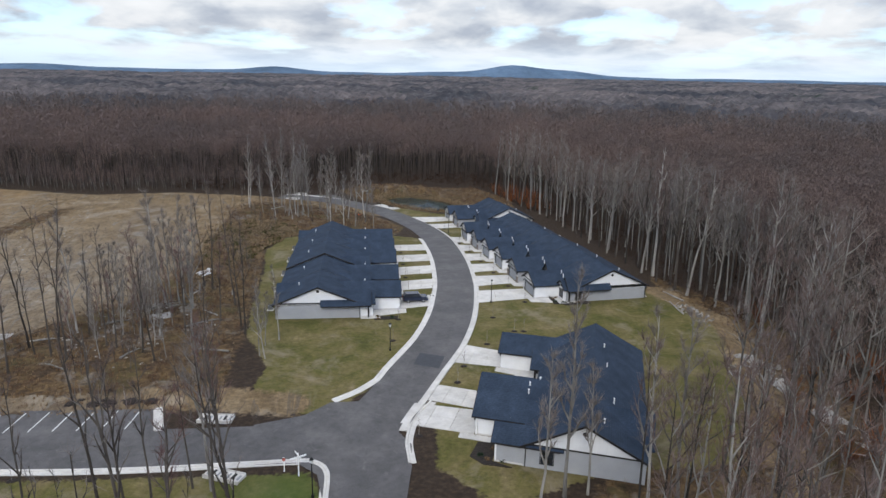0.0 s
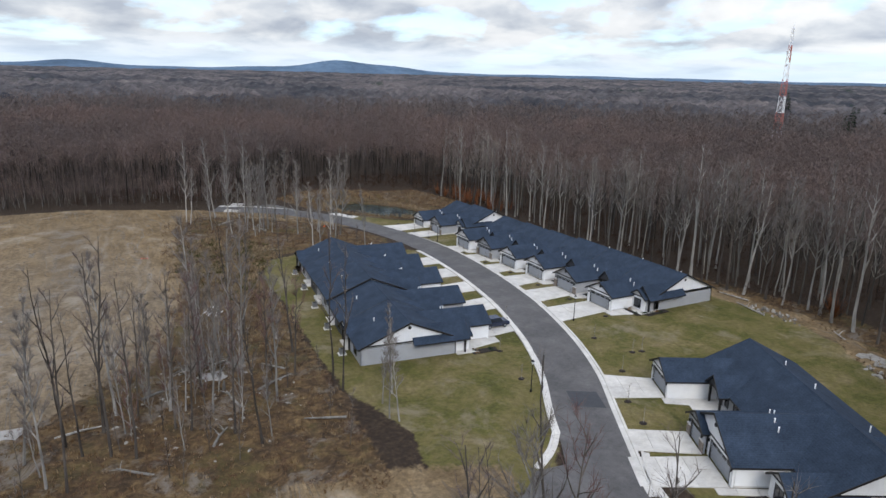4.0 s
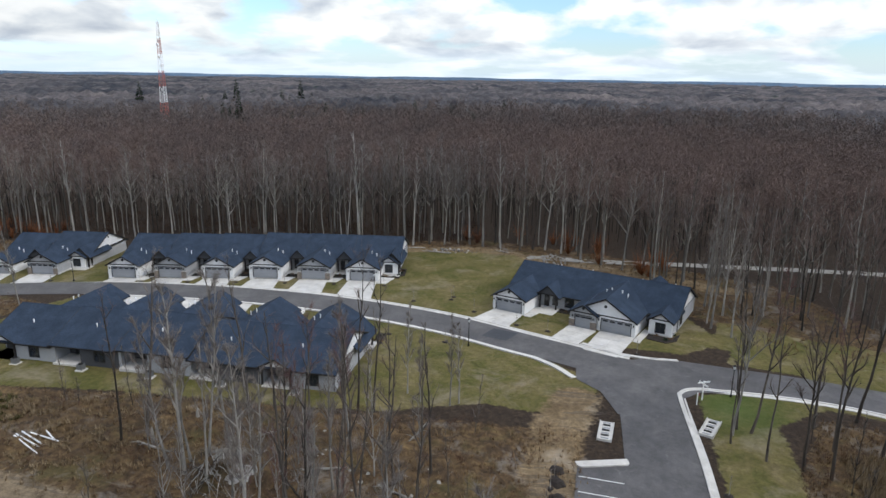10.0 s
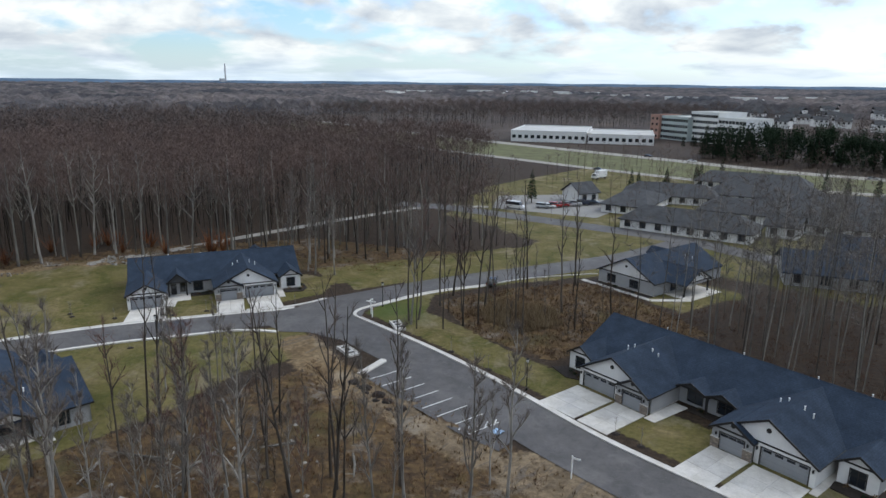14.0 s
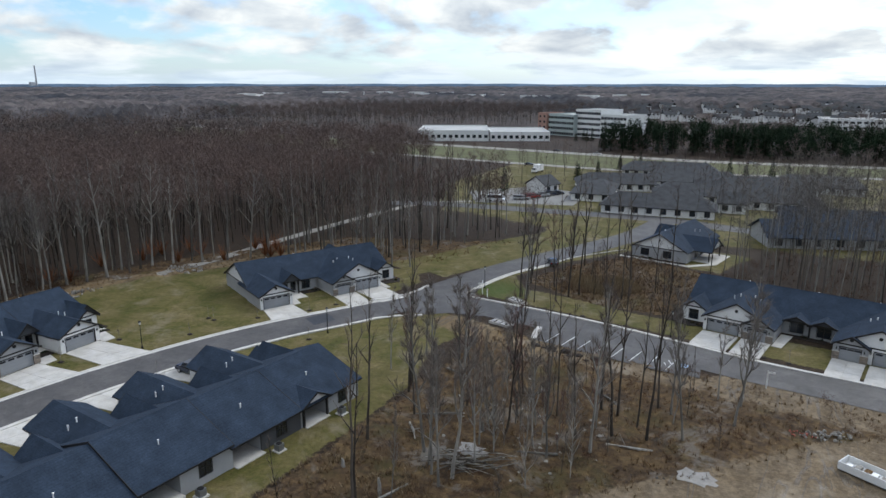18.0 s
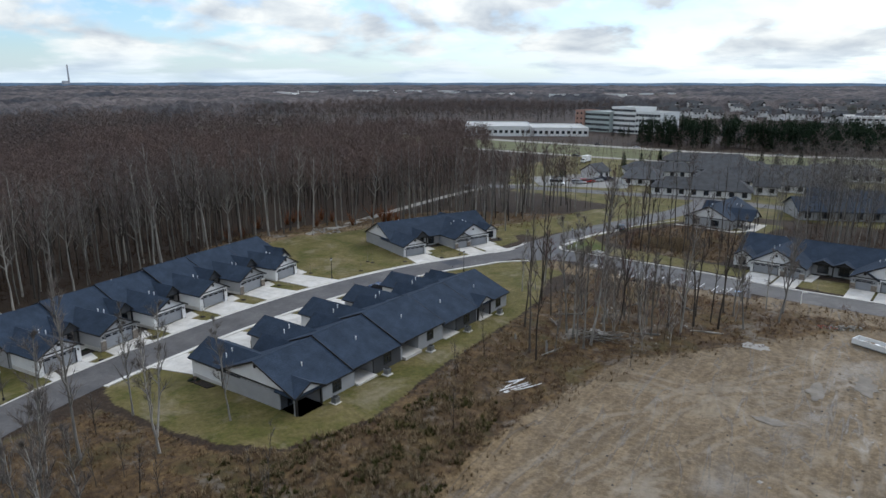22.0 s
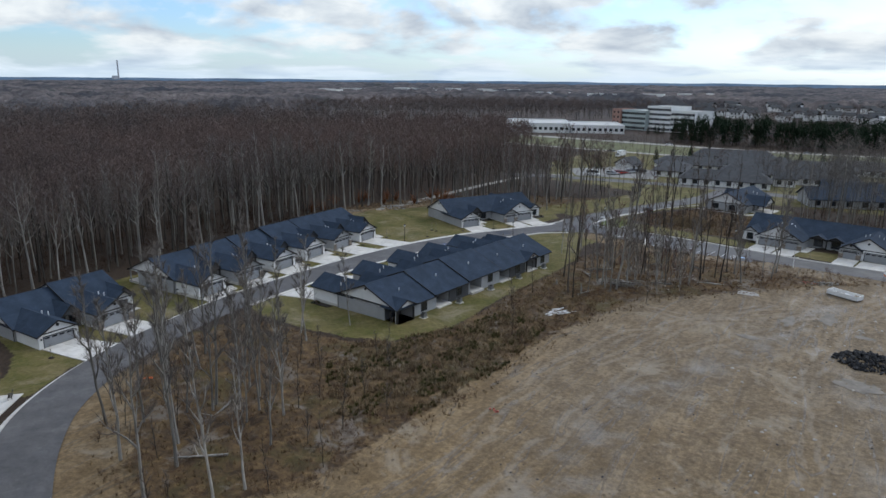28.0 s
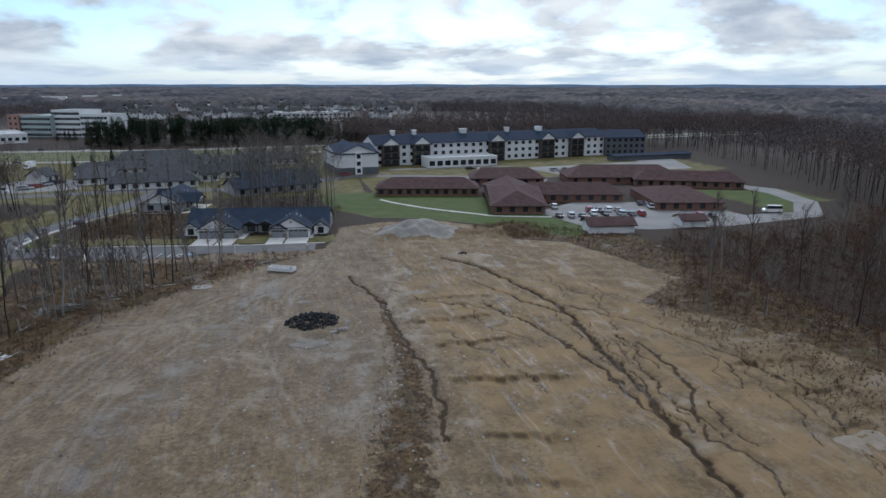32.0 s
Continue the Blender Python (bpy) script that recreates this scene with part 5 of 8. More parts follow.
    r = random.Random(len(loop) * 7 + int(mid.x))
    for k in range(5):
        t = r.random()
        i = r.randrange(len(pts))
        a, b = Vector(pts[i]), Vector((0, 0, pts[i][2]))
        p = a.lerp(b, 0.25 + 0.6 * t)
        s = Shape()
        for j in range(26):
            d = Vector((r.gauss(0, 1), r.gauss(0, 1), abs(r.gauss(0.5, 0.6)))).normalized() * r.uniform(0.25, 0.5)
            o = d.orthogonal().normalized() * 0.05
            base_v = len(s.v)
            s.v += [tuple(p + Vector((0, 0, 0.2)) + d * 0.1), tuple(p + Vector((0, 0, 0.2)) + d + o), tuple(p + Vector((0, 0, 0.2)) + d - o)]
            s.f.append((base_v, base_v + 1, base_v + 2))
        part("shrub", s, M_SCRUB if k % 2 else M_NEEDLE, ob)


bed(ROW_F, [(-1.2, -0.06), (-1.2, -1.5), (13.2, -1.5), (13.2, -0.06)])
slabs("front_path", [world_xy(ROW_F, *t) for t in ((-2.4, -1.6), (13.6, -1.6), (14.4, -2.7), (-2.4, -2.7))], 8, 1, "pale concrete walk before the gable", 0.08)
slabs("front_path", [world_xy(ROW_F, *t) for t in ((13.7, -1.7), (14.6, -2.6), (19.0, 3.2), (17.4, 3.3))], 1, 4, "pale concrete walk to the porch", 0.08)
bed(ROW_R, [(60.1, 4.0), (61.6, 4.4), (61.4, 9.5), (60.1, 9.5)])
bed(ROW_R, [(56.4, 4.6), (56.4, 2.8), (60.6, 2.6), (60.8, 4.6)])
bed(ROW_C, [(26.9, 3.2), (27.2, 0.9), (30.4, 0.6), (31.6, 2.4), (31.4, 5.6), (30.7, 3.2)])
bed(ROW_C, [(10.4, 6.5), (10.4, 4.6), (14.4, 4.6), (14.4, 6.5)])
bed(ROW_E, [(-0.2, 3.2), (-1.6, 1.4), (2.0, 0.2), (4.2, 1.2), (4.0, 3.2)])
bed(ROW_E, [(35.4, 3.2), (35.6, 1.6), (39.2, 1.4), (40.4, 3.4), (39.3, 5.0)])
bed(ROW_E, [(17.6, 6.4), (17.6, 4.8), (22.2, 4.8), (22.2, 6.4)])
bed(ROW_B, [(0.0, 4.6), (-1.4, 4.6), (-1.2, 0.6), (0.2, 0.4)])
bed(ROW_B, [(52.4, 0.4), (53.6, 0.6), (53.8, 5.4), (52.6, 5.8)])
for k in range(5):
    bed(ROW_R, [(10 * k + 7.2, 6.9), (10 * k + 7.2, 1.4), (10 * k + 10.1, 1.4), (10 * k + 10.1, 6.9)])


def cooler(m4, x, y, base):
    """An outdoor air-conditioning unit on its pad."""
    ob = thing("cooling_unit", m4 @ pose(x, y, base), "grey outdoor cooling unit on a pad behind the terrace", "air conditioner", "cooling units")
    part("pad", Shape().box(-0.6, 0.6, -0.6, 0.6, -0.3, 0.06), M_CONC, ob)
    part("casing", Shape().box(-0.4, 0.4, -0.4, 0.4, 0.06, 0.85), M_METAL, ob)
    part("fan_grille", Shape().tube([(0, 0, 0.85), (0, 0, 0.9)], [0.36, 0.34], 14), M_BLACKMETAL, ob)


for k in range(5):
    cooler(ROW_B, 10.5 * k + 4.9, 23.1, [0.85, 0.85, 0.9, 0.9, 0.8][k])
cooler(ROW_E, 33, 21.2, 0.7)
for y, b in ((14.5, -0.35),):
    cooler(ROW_R, -0.9, y, -0.5)


# ---- trees ----


def limb_path(r, p, d, length, segs, lift):
    pts = [Vector(p)]
    d = Vector(d).normalized()
    for k in range(segs):
        d = (d + Vector((r.gauss(0, 0.14), r.gauss(0, 0.14), lift + r.gauss(0, 0.08)))).normalized()
        pts.append(pts[-1] + d * (length / segs))
    return pts


def twig(sh, r, p, d, length, wide):
    d = Vector(d).normalized()
    o = d.orthogonal().normalized()
    o.rotate(Euler((r.uniform(0, 6.3), r.uniform(0, 6.3), 0)))
    o = d.cross(o).normalized() * wide
    b = len(sh.v)
    tip = Vector(p) + d * length + Vector((0, 0, length * 0.12))
    sh.v += [tuple(Vector(p) - o), tuple(Vector(p) + o), tuple(tip)]
    sh.f.append((b, b + 1, b + 2))


def bare_tree(seed, h, spread, rad, clear, limbs=9, sides=6, subs=3, sprays=9, wide=0.03, fork=False):
    """Trunk with limbs, and a crown of fine twigs."""
    r = random.Random(seed)
    trunk, crown = Shape(), Shape()
    lean = Vector((r.gauss(0, 0.03), r.gauss(0, 0.03), 1))
    pts, p = [], Vector((0, 0, -0.4))
    n = 7
    for k in range(n + 1):
        pts.append(Vector(p))
        p = p + (lean + Vector((r.gauss(0, 0.035), r.gauss(0, 0.035), 0))) * (h / n)
    radii = [rad * (1.25 if k == 0 else 1 - 0.9 * k / n) + 0.012 for k in range(n + 1)]
    trunk.tube(pts, radii, sides, False)

    def at(u):
        i = min(int(u * n), n - 1)
        return pts[i].lerp(pts[i + 1], u * n - i)

    for k in range(limbs):
        u = clear + (0.97 - clear) * ((k + r.random() * 0.8) / limbs)
        a = k * 2.4 + r.uniform(-0.5, 0.5)
        up = r.uniform(0.5, 1.1) + (0.8 if fork else 0)
        L = spread * (1.15 - 0.75 * (u - clear) / (1 - clear)) * r.uniform(0.7, 1.25)
        lp = limb_path(r, at(u), (math.cos(a), math.sin(a), up), L, 3, 0.16)
        lr = rad * (1 - 0.85 * u) * 0.9 + 0.022
        trunk.tube(lp, [lr, lr * 0.7, lr * 0.45, 0.012], 4 if sides > 4 else 3, False)
        for s in range(subs):
            v = r.uniform(0.25, 0.95) * 3
            i = min(int(v), 2)
            q = lp[i].lerp(lp[i + 1], v - i)
            d = (lp[i + 1] - lp[i]).normalized() + Vector((r.gauss(0, 0.6), r.gauss(0, 0.6), r.gauss(0.35, 0.3)))
            sp = limb_path(r, q, d, L * r.uniform(0.3, 0.55), 2, 0.15)
            crown.tube(sp, [max(0.02, lr * 0.4), max(0.015, lr * 0.25), 0.008], 3, False)
            for t in range(sprays):
                w = r.uniform(0.1, 1.0) * 2
                j = min(int(w), 1)
                twig(crown, r, sp[j].lerp(sp[j + 1], w - j), (sp[j + 1] - sp[j]).normalized() + Vector((r.gauss(0, 0.7), r.gauss(0, 0.7), r.gauss(0.25, 0.5))), r.uniform(0.6, 1.5) * spread / 4, wide)
    for t in range(sprays * 2):
        twig(crown, r, at(r.uniform(max(clear, 0.75), 1.0)), (r.gauss(0, 0.7), r.gauss(0, 0.7), 1), r.uniform(0.6, 1.4), wide)
    return trunk, crown


def tree_kind(seed, bark, twigs, label, group, **kw):
    trunk, crown = bare_tree(seed, **kw)
    ob = thing("tree", pose(0, 0, -500), label, "tree", group)
    part("trunk", trunk, bark, ob)
    part("crown", crown, twigs, ob)
    return ob


KINDS = {
    "tall": [tree_kind(10 + k, M_DARKBARK if k in (1, 4) else M_BARK, M_TWIG if k % 2 else M_GREYTWIG, "tall bare %s tree at the edge of the woods" % ("dark-barked" if k in (1, 4) else "pale-barked"), "edge trees", h=19 + 1.2 * k, spread=4.4, rad=0.18 + 0.02 * k, clear=0.42, limbs=11, subs=5, sprays=13, wide=0.018, fork=k != 2) for k in range(6)],
    "pole": [tree_kind(30 + k, M_DARKBARK, M_GREYTWIG if k % 2 else M_TWIG, "tall dark-trunked bare tree with steep forks in rough ground", "field-edge trees", h=20 + 0.8 * k, spread=3.2, rad=0.13 + 0.014 * k, clear=0.38, limbs=8, subs=3, sprays=7, wide=0.012, fork=True) for k in range(4)],
    "red": [tree_kind(40 + k, M_DARKBARK, M_REDTWIG, "bare maple with budding reddish twigs", "field-edge trees", h=18 + 2 * k, spread=3.6, rad=0.16, clear=0.4, limbs=11, subs=4, sprays=12, wide=0.014, fork=True) for k in range(2)],
    "birch": [tree_kind(50 + k, M_BARK, M_GREYTWIG, "pale bare poplar among brush beside the lane", "lane-side trees", h=18 + 1.5 * k, spread=3.2, rad=0.16, clear=0.3, limbs=12, subs=6, sprays=14, wide=0.018, fork=True) for k in range(3)],
    "thicket": [tree_kind(70 + k, M_BARK, M_GREYTWIG if k else M_REDTWIG, "slender grey many-stemmed poplar in a thicket", "thicket poplars", h=11 + 1.5 * k, spread=2.6, rad=0.06, clear=0.1, limbs=16, subs=5, sprays=9, wide=0.012, sides=4, fork=True) for k in range(3)],
    "sapling": [tree_kind(60 + k, M_DARKBARK, M_GREYTWIG, "thin bare sapling in brush", "saplings", h=5 + 1.6 * k, spread=1.4, rad=0.045, clear=0.2, limbs=8, subs=3, sprays=5, wide=0.011, sides=4, fork=True) for k in range(3)],
}
t_rng = random.Random(77)
used = {k: 0 for k in KINDS}
planted = []


def plant(kind, x, y, size=1.0, sink=0.0):
    if any((x - a) ** 2 + (y - b) ** 2 < 1.2 for a, b in planted):
        return
    planted.append((x, y))
    k = used[kind]
    used[kind] += 1
    src = KINDS[kind][k % len(KINDS[kind])]
    s = size * t_rng.uniform(0.78, 1.14)
    m4 = pose(x, y, zg(x, y) - sink, t_rng.gauss(0, 2.4), t_rng.gauss(0, 2.4), t_rng.uniform(0, 360))
    if k < len(KINDS[kind]):
        src.matrix_basis = m4 @ Matrix.Scale(s, 4)
    else:
        ob = copy_thing(src, m4)
        ob.matrix_basis = m4 @ Matrix.Scale(s, 4)


for x, y in [(-51.1, 32.3), (-38.6, 39.2), (-34.3, 36.4), (-32, 32.9), (-40.2, 40.3), (-49.7, 38.6), (-28.9, 68.3), (-22.1, 55.9), (-47, 37), (-43.8, 44.8), (-44.7, 35.8),
             (-27.1, 66.2), (-20.3, 43), (-19.6, 41.1), (-47.5, 42.4), (-51.3, 41.3)]:
    plant("pole", x, y)
for x, y in [(-32.1, 58.7), (-33.8, 60.3), (-31.0, 57.2), (-34.4, 58.4), (-46.1, 46.7), (-55.1, 39.4), (-60.2, 33.1), (-60.5, 27.1), (-52.9, 33.6), (-27.9, 42.2), (-29.4, 55.3)]:
    plant("birch", x, y, 1.08)
for x, y in [(-45.4, 41.4), (-39.9, 35), (-30.6, 34.2), (-17, 31.9), (-16.3, 35.7), (-16.2, 30.8), (-30.4, 64.2), (-53.5, 36), (-57.8, 26.3), (-14.2, 37.6)]:
    plant("birch", x, y, 0.55)
for x, y in [(-42.1, 50.2), (-39.9, 48.6), (-38.6, 43.9), (-35.7, 42.4), (-34.2, 50.9), (-35.7, 55.4)]:
    plant("birch", x, y, 0.72)
# a thicket of young poplars between the terrace and the bays
for k in range(18):
    plant("thicket", t_rng.gauss(-37.5, 3.5), t_rng.gauss(45, 5), t_rng.uniform(0.7, 1.1))
for x, y in [(-8, 133), (-10, 135), (-12, 133.5), (-9.5, 131), (-13, 136.5), (-6.5, 130), (-11, 128.5), (-7.5, 137)]:
    plant("birch", x, y, 0.85)
for x, y in [(14.6, -9.8), (17.1, -9.9), (26.1, -12.2), (21.5, -14), (11, -12)]:
    plant("birch", x, y, 1.05)
for x, y in [(-2.5, 103.9), (10, 108.3), (-1.1, 113.2), (2.4, 110.8)]:
    plant("birch", x, y, 0.8)
for x, y in [(-24, 48), (-36, 47), (-29, 43), (-20, -4), (-23, -12)]:
    plant("red", x, y)
for x, y in [(-22.6, -0.8), (-20.6, -1.6), (-19.1, -2.6), (-27.5, -6.8), (-21.7, -0.4), (-29, -9), (-25, -16), (-33, -14), (-37, -10), (-18, -12), (-16, -18), (-21, -24), (-28, -22), (-36, -24), (-24, -31), (-33, -33), (-42, -18), (-44, -27), (-30, -39), (-26, -3.5)]:
    plant("pole" if (x + y) % 2 < 1.2 else "tall", x, y, 1.0)
for x, y in [(-24.2, 150.7), (-23.8, 146.5), (-16.4, 152.9), (-14.1, 147.4), (-19.5, 138.8), (-15.8, 133), (-10.2, 144.2), (-2.5, 143.3), (-6.2, 135.5), (9.5, 124.4), (-8, 150), (-5, 139), (2, 137), (5, 129), (-1, 126), (6, 118), (1, 146), (10, 131)]:
    plant("birch", x, y)
for k in range(34):
    x, y = t_rng.uniform(-28, 12), t_rng.uniform(112, 156)
    if inside(np.array([x]), np.array([y]), ROUGH[0])[0] and line_dist(np.array([x]), np.array([y]), [(q.x, q.y) for q in LANE])[0] > 8:
        plant("sapling", x, y)
for k in range(40):
    x, y = t_rng.uniform(-66, -18), t_rng.uniform(22, 100)
    if inside(np.array([x]), np.array([y]), ROUGH[0])[0]:
        plant("sapling", x, y, 0.9)
for k in range(22):
    x, y = t_rng.uniform(-46, -18), t_rng.uniform(-38, -8)
    plant("sapling", x, y)

WOODS_E = [(63, 178), (67, 126), (65, 100), (62.5, 52), (66, 34), (62, 14), (50, 2), (36, -8), (26, -10), (16, -18), (10, -30), (6, -42), (-2, -58), (16, -66), (34, -60), (44, -64), (56, -70), (64, -86), (72, -130), (92, -180), (130, -205), (520, -215), (560, 100), (520, 480), (200, 560), (-200, 560), (-430, 420), (-470, 150), (-460, -120),
           (-330, -180), (-310, -100), (-292, -44), (-276, -8), (-256, 22), (-235, 50), (-215, 78), (-185, 112), (-172, 132), (-168, 160), (-143, 192), (-110, 198), (-78, 182), (-50, 183), (-28, 178), (-4, 173), (6, 186), (26, 205), (60, 197)]
SCRUB_W = [(-256, 24), (-222, 38), (-178, 34), (-165, 44), (-163, 64), (-146, 83), (-153, 92), (-160, 106), (-165, 125), (-172, 132), (-185, 112), (-215, 78), (-235, 50)]
WOODS_S = [(-50, -19), (-92, -14), (-96, -36), (-90, -74), (-66, -76), (-62, -62), (-54, -34)]
WOODS_SE = [(30, -10), (50, 0), (50.5, -62), (22, -62), (2, -56), (8, -40), (12, -29), (18, -17)]
# edge trees seen singly, along the eastern edge
for k in range(300):
    y = t_rng.uniform(-14, 176)
    edge = np.interp(y, [-14, 2, 14, 34, 52, 100, 126, 178], [40, 50, 62, 66, 62.5, 65, 67, 63])
    if len(planted) < 285 and all((edge - a) ** 2 + (y - b) ** 2 > 9 for a, b in planted):
        plant("tall", edge + t_rng.uniform(0, 2.5), y, 1.0)

# ---- the woods as one body ----


def soup(seed, h, spread, rad, clear, limbs, twigs, wide):
    """A light tree: (vertices, triangles) of trunk and of crown."""
    r = random.Random(seed)
    a, b = Shape(), Shape()
    top = Vector((r.gauss(0, 0.6), r.gauss(0, 0.6), h))
    a.tube([(0, 0, -0.5), tuple(top * 0.5 + Vector((r.gauss(0, 0.2), r.gauss(0, 0.2), 0))), tuple(top)], [rad, rad * 0.7, 0.02], 3, False)
    for k in range(limbs):
        u = clear + (0.95 - clear) * (k + r.random()) / limbs
        ang = k * 2.4 + r.uniform(-0.4, 0.4)
        p = top * u
        L = spread * (1.15 - 0.7 * (u - clear) / (1 - clear)) * r.uniform(0.7, 1.2)
        d = Vector((math.cos(ang), math.sin(ang), r.uniform(0.7, 1.4))).normalized()
        q = p + d * L
        o = Vector((-d.y, d.x, 0)).normalized() * rad * 0.4 * (1.1 - u)
        s = len(a.v)
        a.v += [tuple(p - o), tuple(p + o), tuple(q)]
        a.f.append((s, s + 1, s + 2))
        for t in range(twigs):
            c = p.lerp(q, r.uniform(0.3, 1.0))
            twig(b, r, c, d * 0.6 + Vector((r.gauss(0, 1.0), r.gauss(0, 1.0), r.gauss(0.1, 0.6))), r.uniform(0.8, 1.9) * spread / 3.6, wide)
    tri = lambda fs: np.array([t for f in fs for t in ([f] if len(f) == 3 else [(f[0], f[1], f[2]), (f[0], f[2], f[3])])])
    return (np.array(a.v), tri(a.f)), (np.array(b.v), tri(b.f))


def scatter(name, spots, kinds, mats, label, category):
    """Joins light trees at (x, y, z, size, turn) into one body for each material."""
    out = []
    for which, m in enumerate(mats):
        vs, fs, base = [], [], 0
        for k, (x, y, z, s, w) in enumerate(spots):
            v, f = kinds[k % len(kinds)][which]
            c, n = math.cos(w), math.sin(w)
            q = np.empty_like(v)
            q[:, 0], q[:, 1], q[:, 2] = x + s * (v[:, 0] * c - v[:, 1] * n), y + s * (v[:, 0] * n + v[:, 1] * c), z + s * v[:, 2]
            vs.append(q)
            fs.append(f + base)
            base += len(v)
        me = bpy.data.meshes.new(name)
        fill_mesh(me, np.concatenate(vs), np.concatenate(fs))
        me.materials.append(m)
        out.append(me)
    return out


def woods(name, spots, kinds, mats, label):
    a, b = scatter(name, spots, kinds, mats, label, "woods")
    own = tagged(new(name), label, "woods", kind="stuff")
    for nm, me in (("trunks", a), ("crowns", b)):
        ob = new(nm, me)
        ob.parent = own
    return own


def fill(loop, cell, seed, keep=lambda x, y: True, lo=0.8, hi=1.15, zf=None):
    r = random.Random(seed)
    xs, ys = [p[0] for p in loop], [p[1] for p in loop]
    gx, gy = np.meshgrid(np.arange(min(xs), max(xs), cell), np.arange(min(ys), max(ys), cell))
    rs = np.random.RandomState(seed)
    gx, gy = gx + rs.uniform(-0.5, 0.5, gx.shape) * cell, gy + rs.uniform(-0.5, 0.5, gy.shape) * cell
    ok = inside(gx, gy, loop) & keep(gx, gy)
    gx, gy = gx[ok], gy[ok]
    gz = zbase(gx, gy) if zf is None else zf(gx, gy)
    return [(float(x), float(y), float(z), r.uniform(lo, hi), r.uniform(0, 6.28)) for x, y, z in zip(gx, gy, gz)]


def dome(seed, h, spread, rad, clear, limbs, twigs, wide, length):
    """A light tree of the inner woods: thin stem, fanned limbs and a domed crown of twigs."""
    r = random.Random(seed)
    a, b = Shape(), Shape()
    lean = Vector((r.gauss(0, 0.04), r.gauss(0, 0.04), 1))
    fork = lean * h * clear
    a.tube([(0, 0, -0.5), tuple(fork)], [rad, rad * 0.75], 3, False)
    tips = []
    for k in range(limbs):
        ang = k * 2.4 + r.uniform(-0.5, 0.5)
        out = spread * r.uniform(0.25, 0.85)
        q = fork + Vector((math.cos(ang) * out, math.sin(ang) * out, h * (1 - clear) * r.uniform(0.55, 0.92)))
        p = lean * h * (clear + r.uniform(-0.12, 0.12))
        d = (q - p).normalized()
        o = d.cross(Vector((math.sin(ang * 3), math.cos(ang * 3), 0.3))).normalized() * rad * 0.32
        s = len(b.v)
        b.v += [tuple(p - o), tuple(p + o), tuple(q)]
        b.f.append((s, s + 1, s + 2))
        tips.append((p, q))
    for t in range(twigs):
        p, q = tips[t % limbs]
        c = p.lerp(q, r.uniform(0.35, 1.0)) + Vector((r.gauss(0, 1), r.gauss(0, 1), r.gauss(0, 0.7))) * spread * 0.22
        d = (c - fork * 0.9).normalized() * 0.5 + Vector((r.gauss(0, 0.8), r.gauss(0, 0.8), r.gauss(0.1, 0.5)))
        twig(b, r, c, d, length * r.uniform(0.6, 1.4), wide)
    tri = lambda fs: np.array([t for f in fs for t in ([f] if len(f) == 3 else [(f[0], f[1], f[2]), (f[0], f[2], f[3])])])
    return (np.array(a.v), tri(a.f)), (np.array(b.v), tri(b.f))


near_kinds = [soup(100 + k, 18 + 1.1 * k, 3.8, 0.11, 0.42, 10, 26, 0.022) for k in range(6)]
inner_kinds = [dome(110 + k, 16 + 1.0 * k, 4.2, 0.12, 0.55 + 0.02 * k, 7, 300, 0.058, 0.85) for k in range(7)]
mid_kinds = [dome(120 + k, 16 + 1.1 * k, 4.8, 0.12, 0.55 + 0.03 * k, 6, 170, 0.10, 1.1) for k in range(5)]
far_kinds = [dome(140 + k, 15 + 1.5 * k, 5.8, 0.14, 0.6, 4, 66, 0.18, 1.5) for k in range(4)]
bramble_kinds = [dome(180 + k, 1.0 + 0.2 * k, 0.9, 0.025, 0.15, 7, 44, 0.016, 0.5) for k in range(5)]
brush_kinds = [dome(160 + k, 5 + 1.6 * k, 2.2, 0.07, 0.3, 7, 90, 0.025, 1.1) for k in range(5)]


def hub(x, y):
    return np.hypot(x + 10, y - 70)


busy = np.array(planted)


def full(seed, **kw):
    """A tree with all its limbs, as arrays for joining."""
    out = []
    for sh in bare_tree(seed, **kw):
        out.append((np.array(sh.v), np.array([t for f in sh.f for t in ([f] if len(f) == 3 else [(f[0], f[1], f[2]), (f[0], f[2], f[3])])])))
    return tuple(out)


def free(x, y):
    d = np.full(x.shape, 1e9)
    for a, b in busy:
        d = np.minimum(d, (x - a) ** 2 + (y - b) ** 2)
    return (d > 5) & ~((np.abs(x - 53) < 3.0) & (y < 6) & (y > -66)) & ~inside(x, y, [(16, 166), (24, 176), (40, 172), (50, 158), (48, 140), (30, 146)])


edge_kinds = [full(200 + k, h=18 + 1.1 * k, spread=4.2, rad=0.14 + 0.015 * k, clear=0.38 + 0.03 * (k % 3), limbs=10, sides=4, subs=4, sprays=8, wide=0.024, fork=k != 3) for k in range(6)]
EDGE_E = [(63, 178), (67, 126), (65, 100), (62.5, 52), (66, 34), (62, 14), (50, 2), (56, -6), (74, 10), (80, 34), (78, 52), (80, 100), (82, 126), (78, 178)]
woods("bare_woods", fill(EDGE_E, 4.0, 81, free, 0.75, 1.15), edge_kinds, (M_EDGEBARK, M_GREYTWIG), "pale-trunked bare trees inside the edge of the woods")
woods("bare_woods", fill(WOODS_SE, 4.4, 82, lo=0.7, hi=1.1), edge_kinds, (M_GROVEBARK, M_TWIG), "bare trees of the wood beside the southern road")
woods("bare_woods", fill(WOODS_E, 4.5, 1, lambda x, y: (hub(x, y) < 200) & free(x, y) & ~inside(x, y, WOODS_SE) & ~inside(x, y, EDGE_E), 0.78, 1.12), inner_kinds, (M_INNERBARK, M_TWIG), "dense bare grey-brown woods, stems coloured dark for shade")
